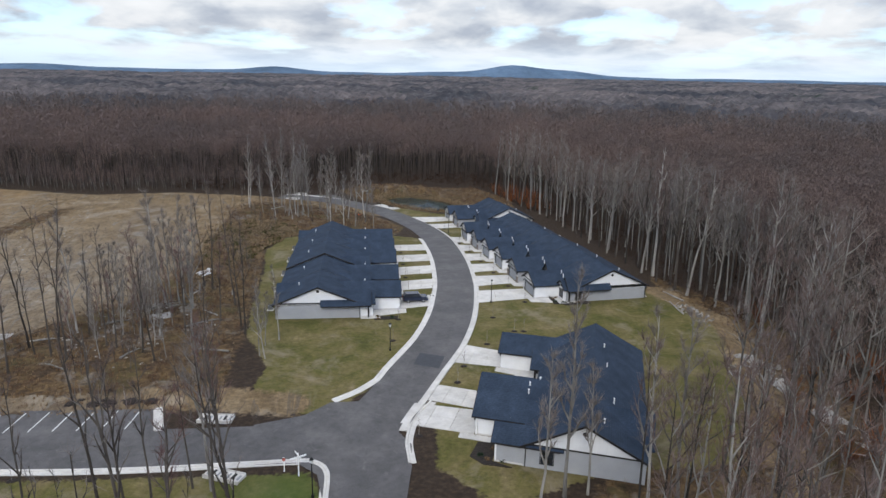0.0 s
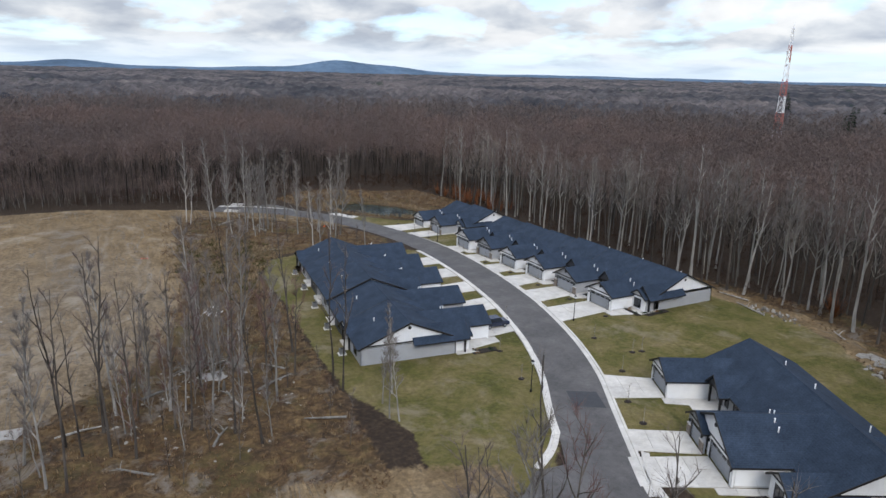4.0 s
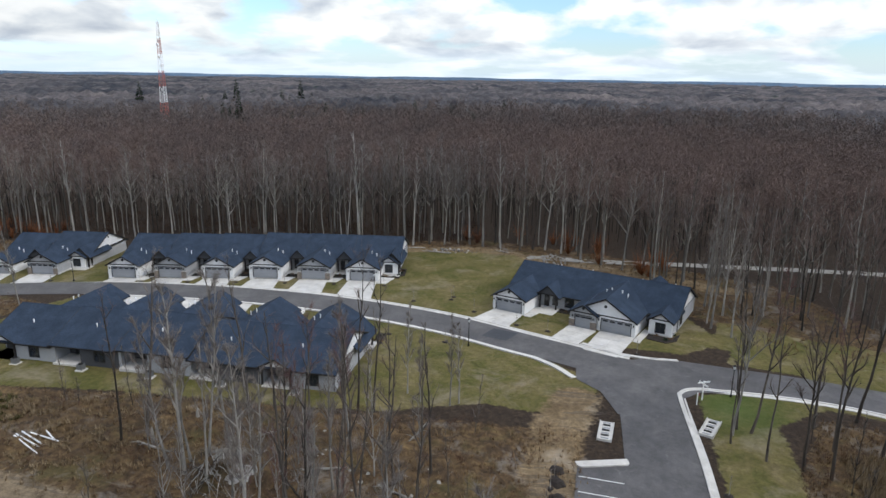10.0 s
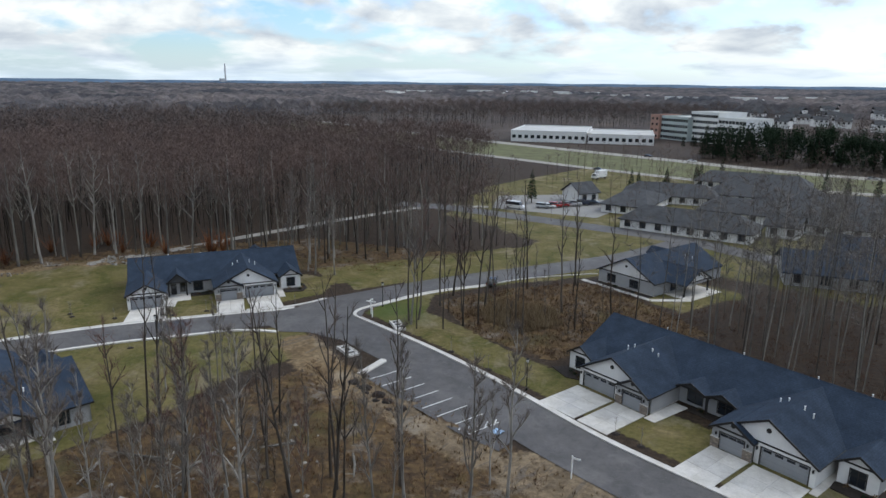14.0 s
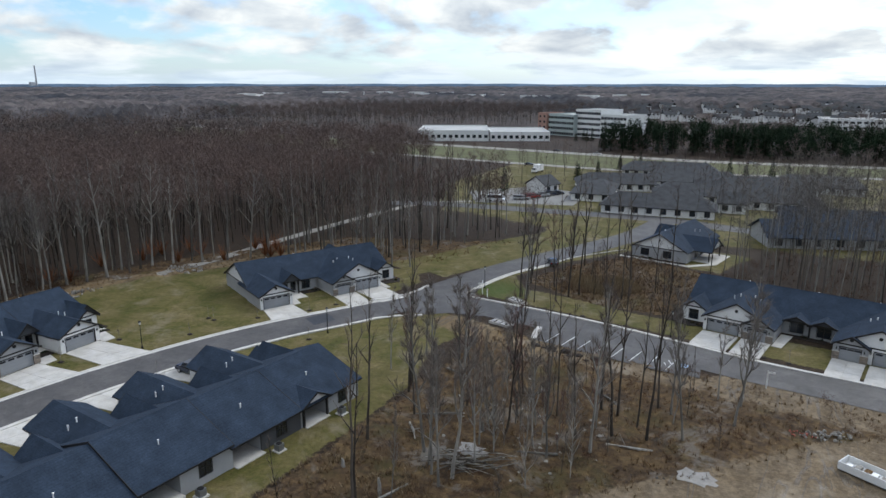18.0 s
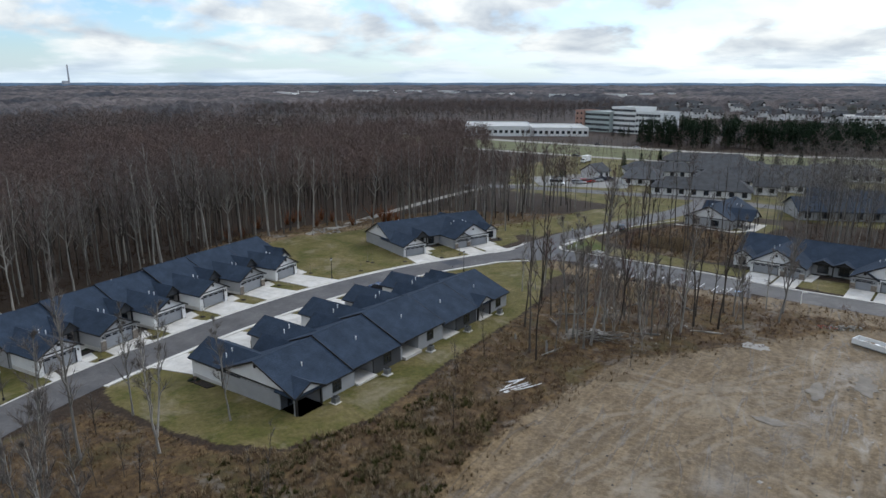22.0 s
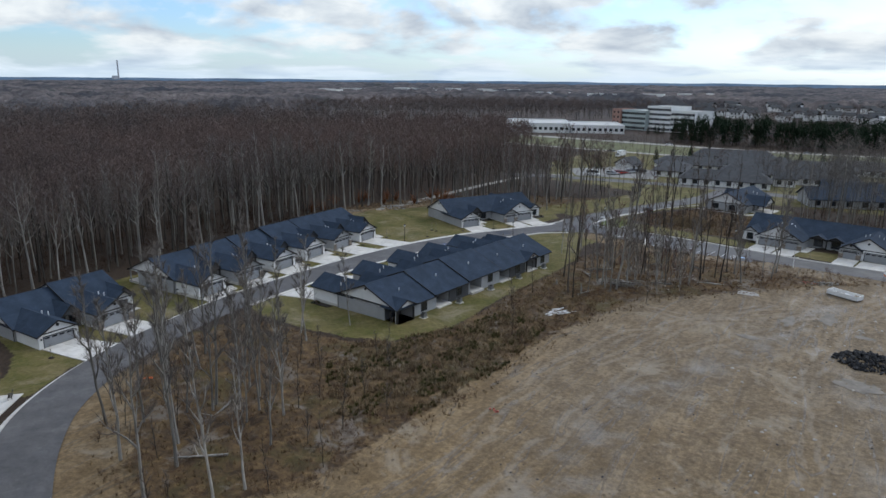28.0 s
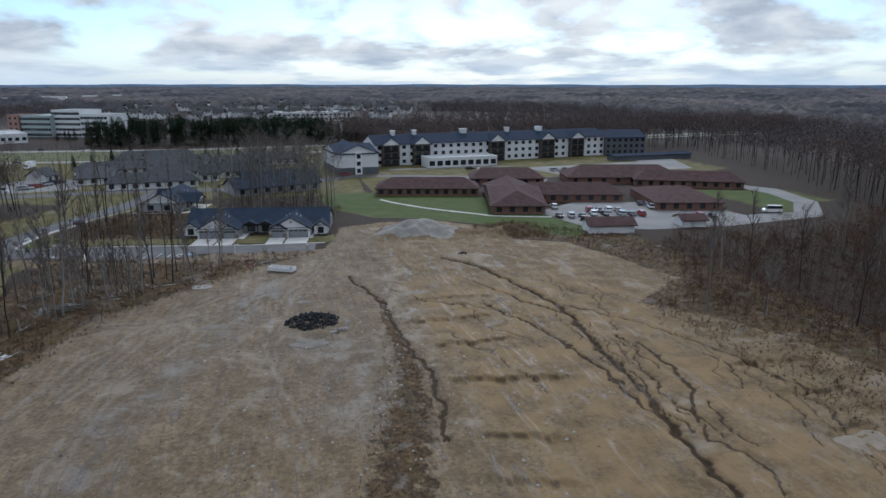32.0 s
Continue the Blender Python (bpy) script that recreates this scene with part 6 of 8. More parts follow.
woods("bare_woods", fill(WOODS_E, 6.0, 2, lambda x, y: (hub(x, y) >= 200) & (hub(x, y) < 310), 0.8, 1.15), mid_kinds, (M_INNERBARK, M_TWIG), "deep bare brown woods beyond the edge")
woods("bare_woods", fill(WOODS_E, 8.0, 3, lambda x, y: (hub(x, y) >= 310) & (hub(x, y) < 520), 0.75, 1.2), far_kinds, (M_INNERBARK, M_HAZETWIG), "distant bare brown tree canopy, greyed for haze")
woods("bare_grove", fill(WOODS_S, 4.3, 4), near_kinds, (M_GROVEBARK, M_GREYTWIG), "thin grove of bare trees behind the duplex")
woods("bramble_thicket", fill(WOODS_S, 2.6, 65, lo=0.6, hi=1.8), bramble_kinds, (M_DARKBARK, M_BRAMBLE), "brown undergrowth beneath the grove")
NORTH_EDGE = [(-172, 140), (-166, 160), (-143, 191), (-110, 197), (-78, 181), (-50, 182), (-28, 177), (-6, 172), (-6, 188), (-28, 194), (-50, 202), (-78, 202), (-112, 218), (-152, 210), (-184, 168)]
woods("bare_brush", fill(NORTH_EDGE, 2.9, 61, lo=0.5, hi=1.5), brush_kinds, (M_BARK, M_TWIG), "grey-brown brush and low limbs along the wood's edge")
woods("bare_brush", fill(SCRUB_W, 4.6, 6, lo=0.6, hi=1.2), brush_kinds, (M_DARKBARK, M_BRAMBLE), "bare brush and young trees between field and car park")
for x, y in [(-150, 86), (-158, 92), (-176, 80), (-190, 92), (-168, 66), (-182, 58), (-205, 62), (-198, 78), (-170, 100), (-215, 50)]:
    plant("tall", x, y, 0.8)
woods("bare_grove", fill([(-6, -100), (-46, -100), (-60, -88), (-92, -92), (-96, -128), (-64, -112), (-40, -108)], 9, 5), near_kinds, (M_DARKBARK, M_GREYTWIG), "scattered bare trees around the cottages")
woods("bare_grove", fill([(46, -76), (24, -78), (-4, -84), (-50, -80), (-104, -100), (-104, -250), (50, -250), (60, -140)], 11, 7, lambda x, y: np.hypot(x - 18, y + 116) > 26, 0.45, 0.8), near_kinds, (M_DARKBARK, M_TWIG), "bare garden trees between the cottage ranges")

# ---- scrub and dry grass ----


def tufts(name, loops, count, seed, m, label, size=(0.25, 0.6), blades=5, wide=0.035, lean=0.5, keep=None):
    rs = np.random.RandomState(seed)
    vs, fs = [], []
    for loop, n in zip(loops, count):
        xs, ys = [p[0] for p in loop], [p[1] for p in loop]
        x, y = rs.uniform(min(xs), max(xs), n * 2), rs.uniform(min(ys), max(ys), n * 2)
        ok = inside(x, y, loop)
        if keep is not None:
            ok &= keep(x, y)
        x, y = x[ok][:n], y[ok][:n]
        z = terrain(x, y)[0]
        for k in range(blades):
            a, L = rs.uniform(0, 6.28, x.size), rs.uniform(size[0], size[1], x.size)
            t = rs.uniform(0, lean, x.size)
            dx, dy = np.cos(a) * t * L, np.sin(a) * t * L
            w = wide * rs.uniform(0.6, 1.5, x.size)
            ox, oy = rs.uniform(-0.15, 0.15, x.size), rs.uniform(-0.15, 0.15, x.size)
            p0 = np.stack([x + ox - np.sin(a) * w, y + oy + np.cos(a) * w, z - 0.03], -1)
            p1 = np.stack([x + ox + np.sin(a) * w, y + oy - np.cos(a) * w, z - 0.03], -1)
            p2 = np.stack([x + ox + dx, y + oy + dy, z + L], -1)
            vs.append(np.stack([p0, p1, p2], 1).reshape(-1, 3))
    v = np.concatenate(vs)
    me = bpy.data.meshes.new(name)
    fill_mesh(me, v, np.arange(len(v)).reshape(-1, 3))
    me.materials.append(m)
    return tagged(new(name, me), label, "vegetation", kind="stuff")




def thicket(x, y):
    return (waves(x, y, 11, 41) + 0.5 * waves(x, y, 4, 42) > 0.22) & (line_dist(x, y, [(q.x, q.y) for q in LANE]) > 7)


woods("bramble_thicket", fill(ROUGH[0], 1.45, 43, thicket, 0.35, 1.15, lambda x, y: terrain(x, y)[0]), bramble_kinds, (M_DARKBARK, M_BRAMBLE), "red-brown brambles and low brush on rough ground")
woods("bramble_thicket", fill(ROUGH[1], 1.7, 44, thicket, 0.5, 1.5, lambda x, y: terrain(x, y)[0]), bramble_kinds, (M_DARKBARK, M_BRAMBLE), "brown brambles in the damp hollow")
woods("bramble_thicket", fill(ROUGH[3], 2.2, 45, thicket, 0.5, 1.8, lambda x, y: terrain(x, y)[0]), bramble_kinds, (M_DARKBARK, M_BRAMBLE), "brown brush along the edge of the bare field")
woods("bramble_thicket", fill(SCRUB_W, 2.4, 47, lo=0.7, hi=2.2, zf=lambda x, y: terrain(x, y)[0]), bramble_kinds, (M_DARKBARK, M_BRAMBLE), "dark brush under the young trees")
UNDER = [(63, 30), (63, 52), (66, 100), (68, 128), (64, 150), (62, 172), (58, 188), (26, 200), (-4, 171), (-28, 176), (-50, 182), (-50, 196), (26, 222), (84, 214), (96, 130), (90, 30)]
woods("bramble_thicket", fill(UNDER, 2.7, 62, lo=0.8, hi=2.4), bramble_kinds, (M_INNERBARK, M_UNDER), "red-brown undergrowth inside the woods, coloured dark for shade")
woods("bramble_thicket", fill(ROUGH[2], 2.2, 63, lambda x, y: ~inside(x, y, POND) & (line_dist(x, y, POND + POND[:1]) > 2.0) & (waves(x, y, 9, 64) > -0.2), 0.4, 1.2, lambda x, y: terrain(x, y)[0]), bramble_kinds, (M_DARKBARK, M_BRAMBLE), "brown brush on the banks above the pond")
woods("bramble_thicket", fill([(-127, 12), (-134, 20), (-146, 22), (-150, 12), (-143, 5), (-130, 6)], 1.3, 46, zf=lambda x, y: terrain(x, y)[0]), bramble_kinds, (M_DARKBARK, M_SCRUB), "weedy growth on a spoil mound")
off_lane = lambda x, y: line_dist(x, y, [(q.x, q.y) for q in LANE]) > 7
tufts("dry_grass", ROUGH[:4], (2600, 1500, 2500, 2500), 5, M_REED, "tufts of straw-coloured dry grass", (0.15, 0.4), keep=off_lane)
tufts("dry_scrub", ROUGH, (4500, 1800, 2200, 2500, 2000), 6, M_SCRUB, "russet-brown scrub and bramble", (0.25, 0.7), 7, 0.03, 1.1, keep=off_lane)
tufts("dry_grass", [[(-92, 80), (-90, 80), (-84.5, 104), (-80, 122), (-72, 150), (-79, 152), (-88, 122), (-92, 106)]], (2600,), 9, M_SCRUB, "weedy strip along the washed channel", (0.12, 0.4), 5, 0.018)
MEADOW = [(-17, 98), (-9, 109), (-10, 119), (-21, 130), (-30, 124), (-32.5, 104), (-31, 84), (-22, 82)]
tufts("dry_meadow", [MEADOW], (1500,), 50, M_REED, "pale straw clumps standing in the meadow", (0.3, 0.85), 12, 0.06, 0.9, keep=lambda x, y: waves(x, y, 5, 49) > -0.1)
tufts("dry_meadow", [MEADOW], (1400,), 51, M_MOSS, "olive weed clumps in the meadow", (0.25, 0.6), 12, 0.08, 1.1, keep=lambda x, y: waves(x, y, 6, 52) > 0.1)
tufts("dry_meadow", [[(-18.5, 60), (-18, 84), (-30, 84), (-34, 82), (-38, 66), (-28, 58)]], (900,), 53, M_REED, "straw clumps along the lawn's edge", (0.25, 0.6), 9, 0.05, 0.9, keep=lambda x, y: waves(x, y, 5, 54) > 0.1)
woods("dry_meadow", fill(MEADOW, 1.7, 48, lambda x, y: waves(x, y, 8, 49) > -0.5, 0.5, 1.1, lambda x, y: terrain(x, y)[0]), bramble_kinds, (M_REED, M_REED), "pale dry weed clumps in a dark meadow")
ring = [(17, 166), (23, 175), (33, 176), (41, 170), (48, 160), (50, 150), (46, 141.5), (35, 142), (27, 147), (19.5, 156)]
tufts("pond_reeds", [ring], (3400,), 10, M_REED, "pale dry reeds round the pond", (0.5, 1.5), 6, 0.035, 0.5, keep=lambda x, y: ~inside(x, y, POND) & (line_dist(x, y, POND + POND[:1]) < 2.2 + 1.2 * waves(x, y, 6, 61)))
tufts("pond_reeds", [[(-24, -12), (-36, -10), (-40, -18), (-34, -24), (-25, -22)]], (1500,), 11, M_REED, "pale dry reeds in a damp hollow", (0.6, 1.4), 5, 0.05, 0.4)
tufts("leaf_understorey", [[(63, 178), (66, 140), (74, 140), (76, 178)], [(60, 30), (52, 4), (36, -6), (50, -16), (76, 10), (80, 40)]], (26, 18), 12, M_RUSSET, "young beeches holding russet leaves", (1.2, 5.0), 60, 0.07, 1.1)


# ---- far country ----


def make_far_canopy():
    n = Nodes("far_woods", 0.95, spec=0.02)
    # canopy greyed towards blue: distance haze put into the colour
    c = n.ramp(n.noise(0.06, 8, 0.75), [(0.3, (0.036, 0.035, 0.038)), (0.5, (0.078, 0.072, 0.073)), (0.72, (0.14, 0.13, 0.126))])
    # broad dark and pale patches paint cloud shade and sun onto the woods
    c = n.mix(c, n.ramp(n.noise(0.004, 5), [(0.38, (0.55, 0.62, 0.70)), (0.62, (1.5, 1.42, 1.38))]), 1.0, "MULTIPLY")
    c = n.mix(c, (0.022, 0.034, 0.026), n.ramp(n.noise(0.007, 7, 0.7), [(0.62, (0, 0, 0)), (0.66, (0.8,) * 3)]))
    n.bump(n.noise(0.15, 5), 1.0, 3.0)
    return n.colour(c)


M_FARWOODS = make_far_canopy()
r_rings = [470.0]
while r_rings[-1] < 4800:
    r_rings.append(r_rings[-1] * 1.018 + 2)
th = np.linspace(0, 2 * np.pi, 721)
RR, TH = np.meshgrid(np.array(r_rings), th)
FX, FY = RR * np.cos(TH), RR * np.sin(TH) + 60
rs_far = np.random.RandomState(8)
south = smooth(-120, -210, FY) * (1 - smooth(420, 560, np.abs(FX - 20)))
clear_cut = smooth(-0.1, 0.35, waves(FX, FY, 900, 31) - 0.75)
FZ = 15 + 5.0 * rs_far.uniform(-1, 1, FX.shape) + 2.5 * waves(FX, FY, 160, 33)
FZ = FZ * (1 - 0.9 * clear_cut)
FZ = np.where((RR < 900) & (south > 0.4), -6, FZ)
FZ = FZ - 5 * smooth(1500, 4000, RR)
FZ[:, 0] = -4
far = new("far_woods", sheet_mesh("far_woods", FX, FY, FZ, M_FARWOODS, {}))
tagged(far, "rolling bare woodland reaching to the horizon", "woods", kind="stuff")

woods("bare_woods", fill([(-460, -190), (-290, -190), (-200, -200), (-120, -182), (-108, -240), (-108, -290), (-160, -330), (20, -340), (10, -420), (150, -470), (230, -430), (330, -350), (520, -400), (560, -760), (-460, -800)], 9.5, 41, lambda x, y: (y > -415) | (waves(x, y, 70, 51) > 0.5) | (np.abs(x + 65) > 230), 0.6, 1.0), far_kinds, (M_INNERBARK, M_HAZETWIG), "bare woods and hedgerows beyond the highway")
woods("bare_woods", fill([(-460, -190), (-292, -186), (-200, -204), (-118, -196), (-118, -250), (-300, -255), (-460, -260)], 6, 42), mid_kinds, (M_INNERBARK, M_TWIG), "dark bare woods behind the residence")

# low ridge on the skyline, highest in the north; its blue is painted haze
M_RIDGE = plain("haze_blue_ridge", (0.088, 0.13, 0.185), 0.95, var=0.25, scale=0.004, fine=0.03, spec=0.0)
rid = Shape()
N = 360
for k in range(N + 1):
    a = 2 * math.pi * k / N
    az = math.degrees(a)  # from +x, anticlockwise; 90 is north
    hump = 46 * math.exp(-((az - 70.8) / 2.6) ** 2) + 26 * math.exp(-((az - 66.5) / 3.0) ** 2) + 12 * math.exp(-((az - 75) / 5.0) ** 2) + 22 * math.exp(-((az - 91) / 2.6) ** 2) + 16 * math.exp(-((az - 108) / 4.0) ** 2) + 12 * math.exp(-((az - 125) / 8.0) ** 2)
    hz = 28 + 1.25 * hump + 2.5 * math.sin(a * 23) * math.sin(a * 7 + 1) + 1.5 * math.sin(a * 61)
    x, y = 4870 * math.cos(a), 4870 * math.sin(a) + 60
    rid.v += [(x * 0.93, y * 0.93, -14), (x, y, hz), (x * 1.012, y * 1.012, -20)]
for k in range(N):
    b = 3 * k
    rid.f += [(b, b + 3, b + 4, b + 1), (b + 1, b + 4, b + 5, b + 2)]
tagged(new("backdrop", rid.mesh("backdrop", M_RIDGE)), "low wooded ridge along the skyline, coloured haze blue", "ridge", kind="structure")

# conifers
def conifer(seed, h, rad):
    r = random.Random(seed)
    a, b = Shape(), Shape()
    a.tube([(0, 0, -0.4), (0, 0, h * 0.5), (0, 0, h)], [0.28, 0.16, 0.03], 5, False)
    for k in range(16):
        u = 0.18 + 0.8 * k / 16
        for j in range(12):
            ang = j * 0.55 + k + r.uniform(-0.3, 0.3)
            L = rad * (1.05 - u) * r.uniform(0.75, 1.2) + 0.3
            d = Vector((math.cos(ang), math.sin(ang), r.uniform(-0.25, 0.15)))
            p = Vector((0, 0, h * u + r.uniform(-0.4, 0.4)))
            o = Vector((-d.y, d.x, 0)) * (0.32 * L * 0.6)
            s = len(b.v)
            b.v += [tuple(p), tuple(p + d * L * 0.7 + o), tuple(p + d * L + Vector((0, 0, -0.3))), tuple(p + d * L * 0.7 - o)]
            b.f.append((s, s + 1, s + 2, s + 3))
    return a, b


PINES = []
for k in range(3):
    tr, cr = conifer(300 + k, 13 + 2 * k, 3.2)
    ob = thing("conifer", pose(0, 0, -500), "dark green conifer beside the highway", "conifer", "highway conifers")
    part("trunk", tr, M_DARKBARK, ob)
    part("needles", cr, M_NEEDLE, ob)
    PINES.append(ob)
pine_n = 0
p_rng = random.Random(9)


def pine(x, y, s=1.0):
    global pine_n
    src = PINES[pine_n % 3]
    m4 = pose(x, y, 0.6, 0, 0, p_rng.uniform(0, 360)) @ Matrix.Scale(s * p_rng.uniform(0.8, 1.2), 4)
    if pine_n < 3:
        src.matrix_basis = m4
    else:
        copy_thing(src, pose(0, 0, 0)).matrix_basis = m4
    pine_n += 1


for k in range(150):
    x = p_rng.uniform(-150, 42)
    pine(x, -286 - p_rng.uniform(0, 44) - 0.05 * abs(x), 1.05)
for x, y in [(61.4, -345.8), (65.7, -352.5), (57.2, -343.6), (69.8, -347.9), (6.1, -199.9), (-2.2, -204.4), (-12.5, -206.7), (-31.1, -200.4), (-41.4, -198.3), (-47.7, -202.7), (-58.0, -196.3), (-64.2, -200.7), (12.3, -184.7), (16.3, -167.4), (14.3, -156.7), (-72.5, -198.7), (-78.7, -194.4), (28.4, -112.0), (-20.8, -206.8), (8.2, -210.8)]:
    pine(x, y, 0.6)
for x, y in [(330, 190), (345, 160), (380, 120), (420, 60), (300, 40), (352, 205), (365, 215), (395, 150), (440, 90), (455, 20)]:
    pine(x, y, 1.5)
for x, y in [(502, 289), (509, 271), (514, 262), (526, 224), (528, 217), (533, 208), (538, 199), (470, 330)]:
    pine(x, y, 1.85)

pine_kinds = [dome(320 + k, 13 + 2 * k, 4.0, 0.2, 0.3, 7, 150, 0.32, 1.5) for k in range(4)]
woods("pine_belt", fill([(40, -302), (-20, -296), (-66, -284), (-108, -270), (-118, -300), (-118, -340), (-60, -350), (10, -345), (42, -335)], 8.5, 52, lo=0.7, hi=1.2), pine_kinds, (M_INNERBARK, M_NEEDLE), "dense dark pine belt beyond the highway")
# highway with grass median
HW = curve([(434.7, -347.4), (269.4, -308.0), (155.6, -285.5), (62.3, -272.6), (-21.0, -261.7), (-104.7, -271.0), (-284.3, -283.6), (-558.3, -321.0)])
HW2 = curve([(428.8, -259.4), (266.4, -235.7), (128.5, -218.0), (47.3, -208.1), (-20.8, -206.8), (-104.0, -227.1), (-283.2, -261.8), (-556.4, -302.9)])
M_PALEROAD = plain("worn_pale_concrete_road", (0.25, 0.235, 0.21), 0.9, var=0.12)
M_MEDIAN = plain("median_grass", (0.088, 0.09, 0.036), 0.95, var=0.3, scale=0.15, fine=1.0)
md = Shape()
for p, q in zip(HW, HW2):
    md.v += [(p.x, p.y, 0.86), (q.x, q.y, 0.86)]
for k in range(len(HW) - 1):
    md.f.append((2 * k, 2 * k + 1, 2 * k + 3, 2 * k + 2))
setting("median", md, M_MEDIAN, "green grass strip between highway lanes")
setting("road_highway", ribbon(HW, 5.5, 0.1), M_PALEROAD, "pale concrete highway carriageway")
setting("road_highway_near", ribbon(HW2, 3.5, 0.1), M_PALEROAD, "pale concrete highway carriageway")
TRAIL = curve([(57, 24), (55.5, 10), (54.7, -1), (54.4, -19), (52.3, -57.6), (47.5, -84.6), (34.4, -96.2)])
setting("path_gravel", ribbon(TRAIL, 1.6, 0.03), M_GRAVEL, "pale gravel track along the woods")


# ---- large buildings ----
def block_building(name, m4, label, size, m_wall, floors, bays, roof_m, parapet=0.8, group="", win=(1.6, 1.5), sides=("front",), band=None):
    """A flat-roofed block: walls, each window, parapet. Local x along its front, y back."""
    L, D, Hh = size
    ob = thing(name, m4, label, "building", group)
    part("wall", Shape().box(0, L, 0, D, -1, Hh), m_wall, ob)
    part("roof", Shape().box(0.3, L - 0.3, 0.3, D - 0.3, Hh + 0.004, Hh + 0.1), roof_m, ob)
    rim = Shape()
    for a, b, c, d in ((-0.1, L + 0.1, -0.1, 0.25), (-0.1, L + 0.1, D - 0.25, D + 0.1), (-0.1, 0.25, 0.25, D - 0.25), (L - 0.25, L + 0.1, 0.25, D - 0.25)):
        rim.box(a, b, c, d, Hh, Hh + parapet)
    part("parapet", rim, m_wall if band is None else band, ob)
    fh = Hh / floors
    for f in range(floors):
        for k in range(bays):
            x = (k + 0.5) * L / bays
            glazed(ob, x, 0, f * fh + fh * 0.52, win[0], win[1], "front")
        if "left" in sides:
            n = max(2, int(bays * D / L))
            for k in range(n):
                glazed(ob, 0, (k + 0.5) * D / n, f * fh + fh * 0.52, win[0], win[1], "left")
    return ob


def glazed(ob, x, y, z, w, h, facing):
    """A far window: one pane in a frame."""
    wd = new("window")
    wd.parent = ob
    wd.matrix_basis = pose(x, y, z, 0, 0, {"front": 0, "back": 180, "left": -90, "right": 90}[facing])
    key = (round(w, 2), round(h, 2))
    if key not in GLAZED:
        f = Shape()
        for a, b, c, d in ((-w / 2 - 0.1, w / 2 + 0.1, h / 2, h / 2 + 0.1), (-w / 2 - 0.1, w / 2 + 0.1, -h / 2 - 0.1, -h / 2), (-w / 2 - 0.1, -w / 2, -h / 2, h / 2), (w / 2, w / 2 + 0.1, -h / 2, h / 2)):
            f.box(a, b, -0.08, 0.02, c, d)
        GLAZED[key] = (f.mesh("window_frame", M_TRIM), Shape().box(-w / 2, w / 2, -0.04, 0.01, -h / 2, h / 2).mesh("pane", M_GLASS))
    for nm, me in zip(("window_frame", "pane"), GLAZED[key]):
        o = new(nm, me)
        o.parent = wd


GLAZED = {}
M_PALEWALL = plain("pale_panel_wall", (0.62, 0.63, 0.62), 0.7, var=0.08, scale=0.1)
M_GREENWALL = plain("grey_green_panel_wall", (0.33, 0.38, 0.37), 0.6, var=0.1, scale=0.1)
M_REDWALL = plain("terracotta_panel_wall", (0.33, 0.20, 0.16), 0.8, var=0.1, scale=0.1)
M_FLATROOF = plain("pale_flat_roof", (0.42, 0.42, 0.41), 0.9, var=0.12, scale=0.08)
M_GREYWALL = plain("light_grey_wall", (0.64, 0.64, 0.63), 0.8, var=0.08, scale=0.2)
M_SLATEWALL = plain("slate_grey_wall", (0.10, 0.105, 0.115), 0.8, var=0.12, scale=0.2)
M_TAUPE = plain("taupe_wall", (0.085, 0.07, 0.058), 0.8, var=0.12, scale=0.2)

block_building("hospital", pose(108.0, -402.0, 0.6, 0, 0, 155), "grey-green four-storey hospital block with rows of windows", (26, 30, 16), M_GREENWALL, 4, 11, M_FLATROOF, group="hospital blocks", win=(1.8, 1.7))
block_building("hospital", pose(84.4, -396.0, 0.6, 0, 0, 155), "pale five-storey hospital tower with rows of windows", (24, 26, 20), M_PALEWALL, 5, 11, M_FLATROOF, group="hospital blocks", win=(1.7, 1.7))
block_building("hospital", pose(62.6, -386.8, 0.6, 0, 0, 155), "pale four-storey hospital wing with wide windows", (23, 24, 17), M_PALEWALL, 4, 8, M_FLATROOF, group="hospital blocks", win=(2.2, 1.8))
block_building("hospital", pose(117.4, -404.5, 0.6, 0, 0, 155), "terracotta stair block of the hospital", (9, 20, 16.5), M_REDWALL, 4, 2, M_FLATROOF, group="hospital blocks")
block_building("warehouse", pose(171.0, -303.0, 0.6, 0, 0, 205), "long white low warehouse with flat roof", (50, 60, 7), M_PALEWALL, 1, 12, M_FLATROOF, win=(2.2, 2.0), group="low blocks")
block_building("warehouse", pose(125.4, -326.0, 0.6, 0, 0, 205), "long grey-green low wing with flat roof", (42, 50, 6), M_GREYWALL, 1, 10, M_FLATROOF, win=(2.2, 2.0), group="low blocks")


def long_roof(ob, x0, x1, y0, y1, eave, ridge, m, over=0.8, hip=0.0):
    ym = (y0 + y1) / 2
    for ya in (y0 - over, y1 + over):
        part("roof", Shape().prism([(x0 - over, ya, eave), (x1 + over, ya, eave), (x1 + over - hip, ym, ridge), (x0 - over + hip, ym, ridge)], (0, 0, -0.25)), m, ob)
    if hip:
        for xa, xb in ((x0 - over, x0 - over + hip), (x1 + over, x1 + over - hip)):
            part("roof", Shape().prism([(xa, y0 - over, eave), (xa, y1 + over, eave), (xb, ym, ridge)], (0, 0, -0.25)), m, ob)


def wing(name, m4, label, L, D, eave, ridge, m_wall, m_roof, bays, hip=0.0, group="", low=None, floors=1, win=(1.5, 1.5), backs=False):
    ob = thing(name, m4, label, "building", group)
    part("wall", Shape().box(0, L, 0, D, -1, eave), m_wall, ob)
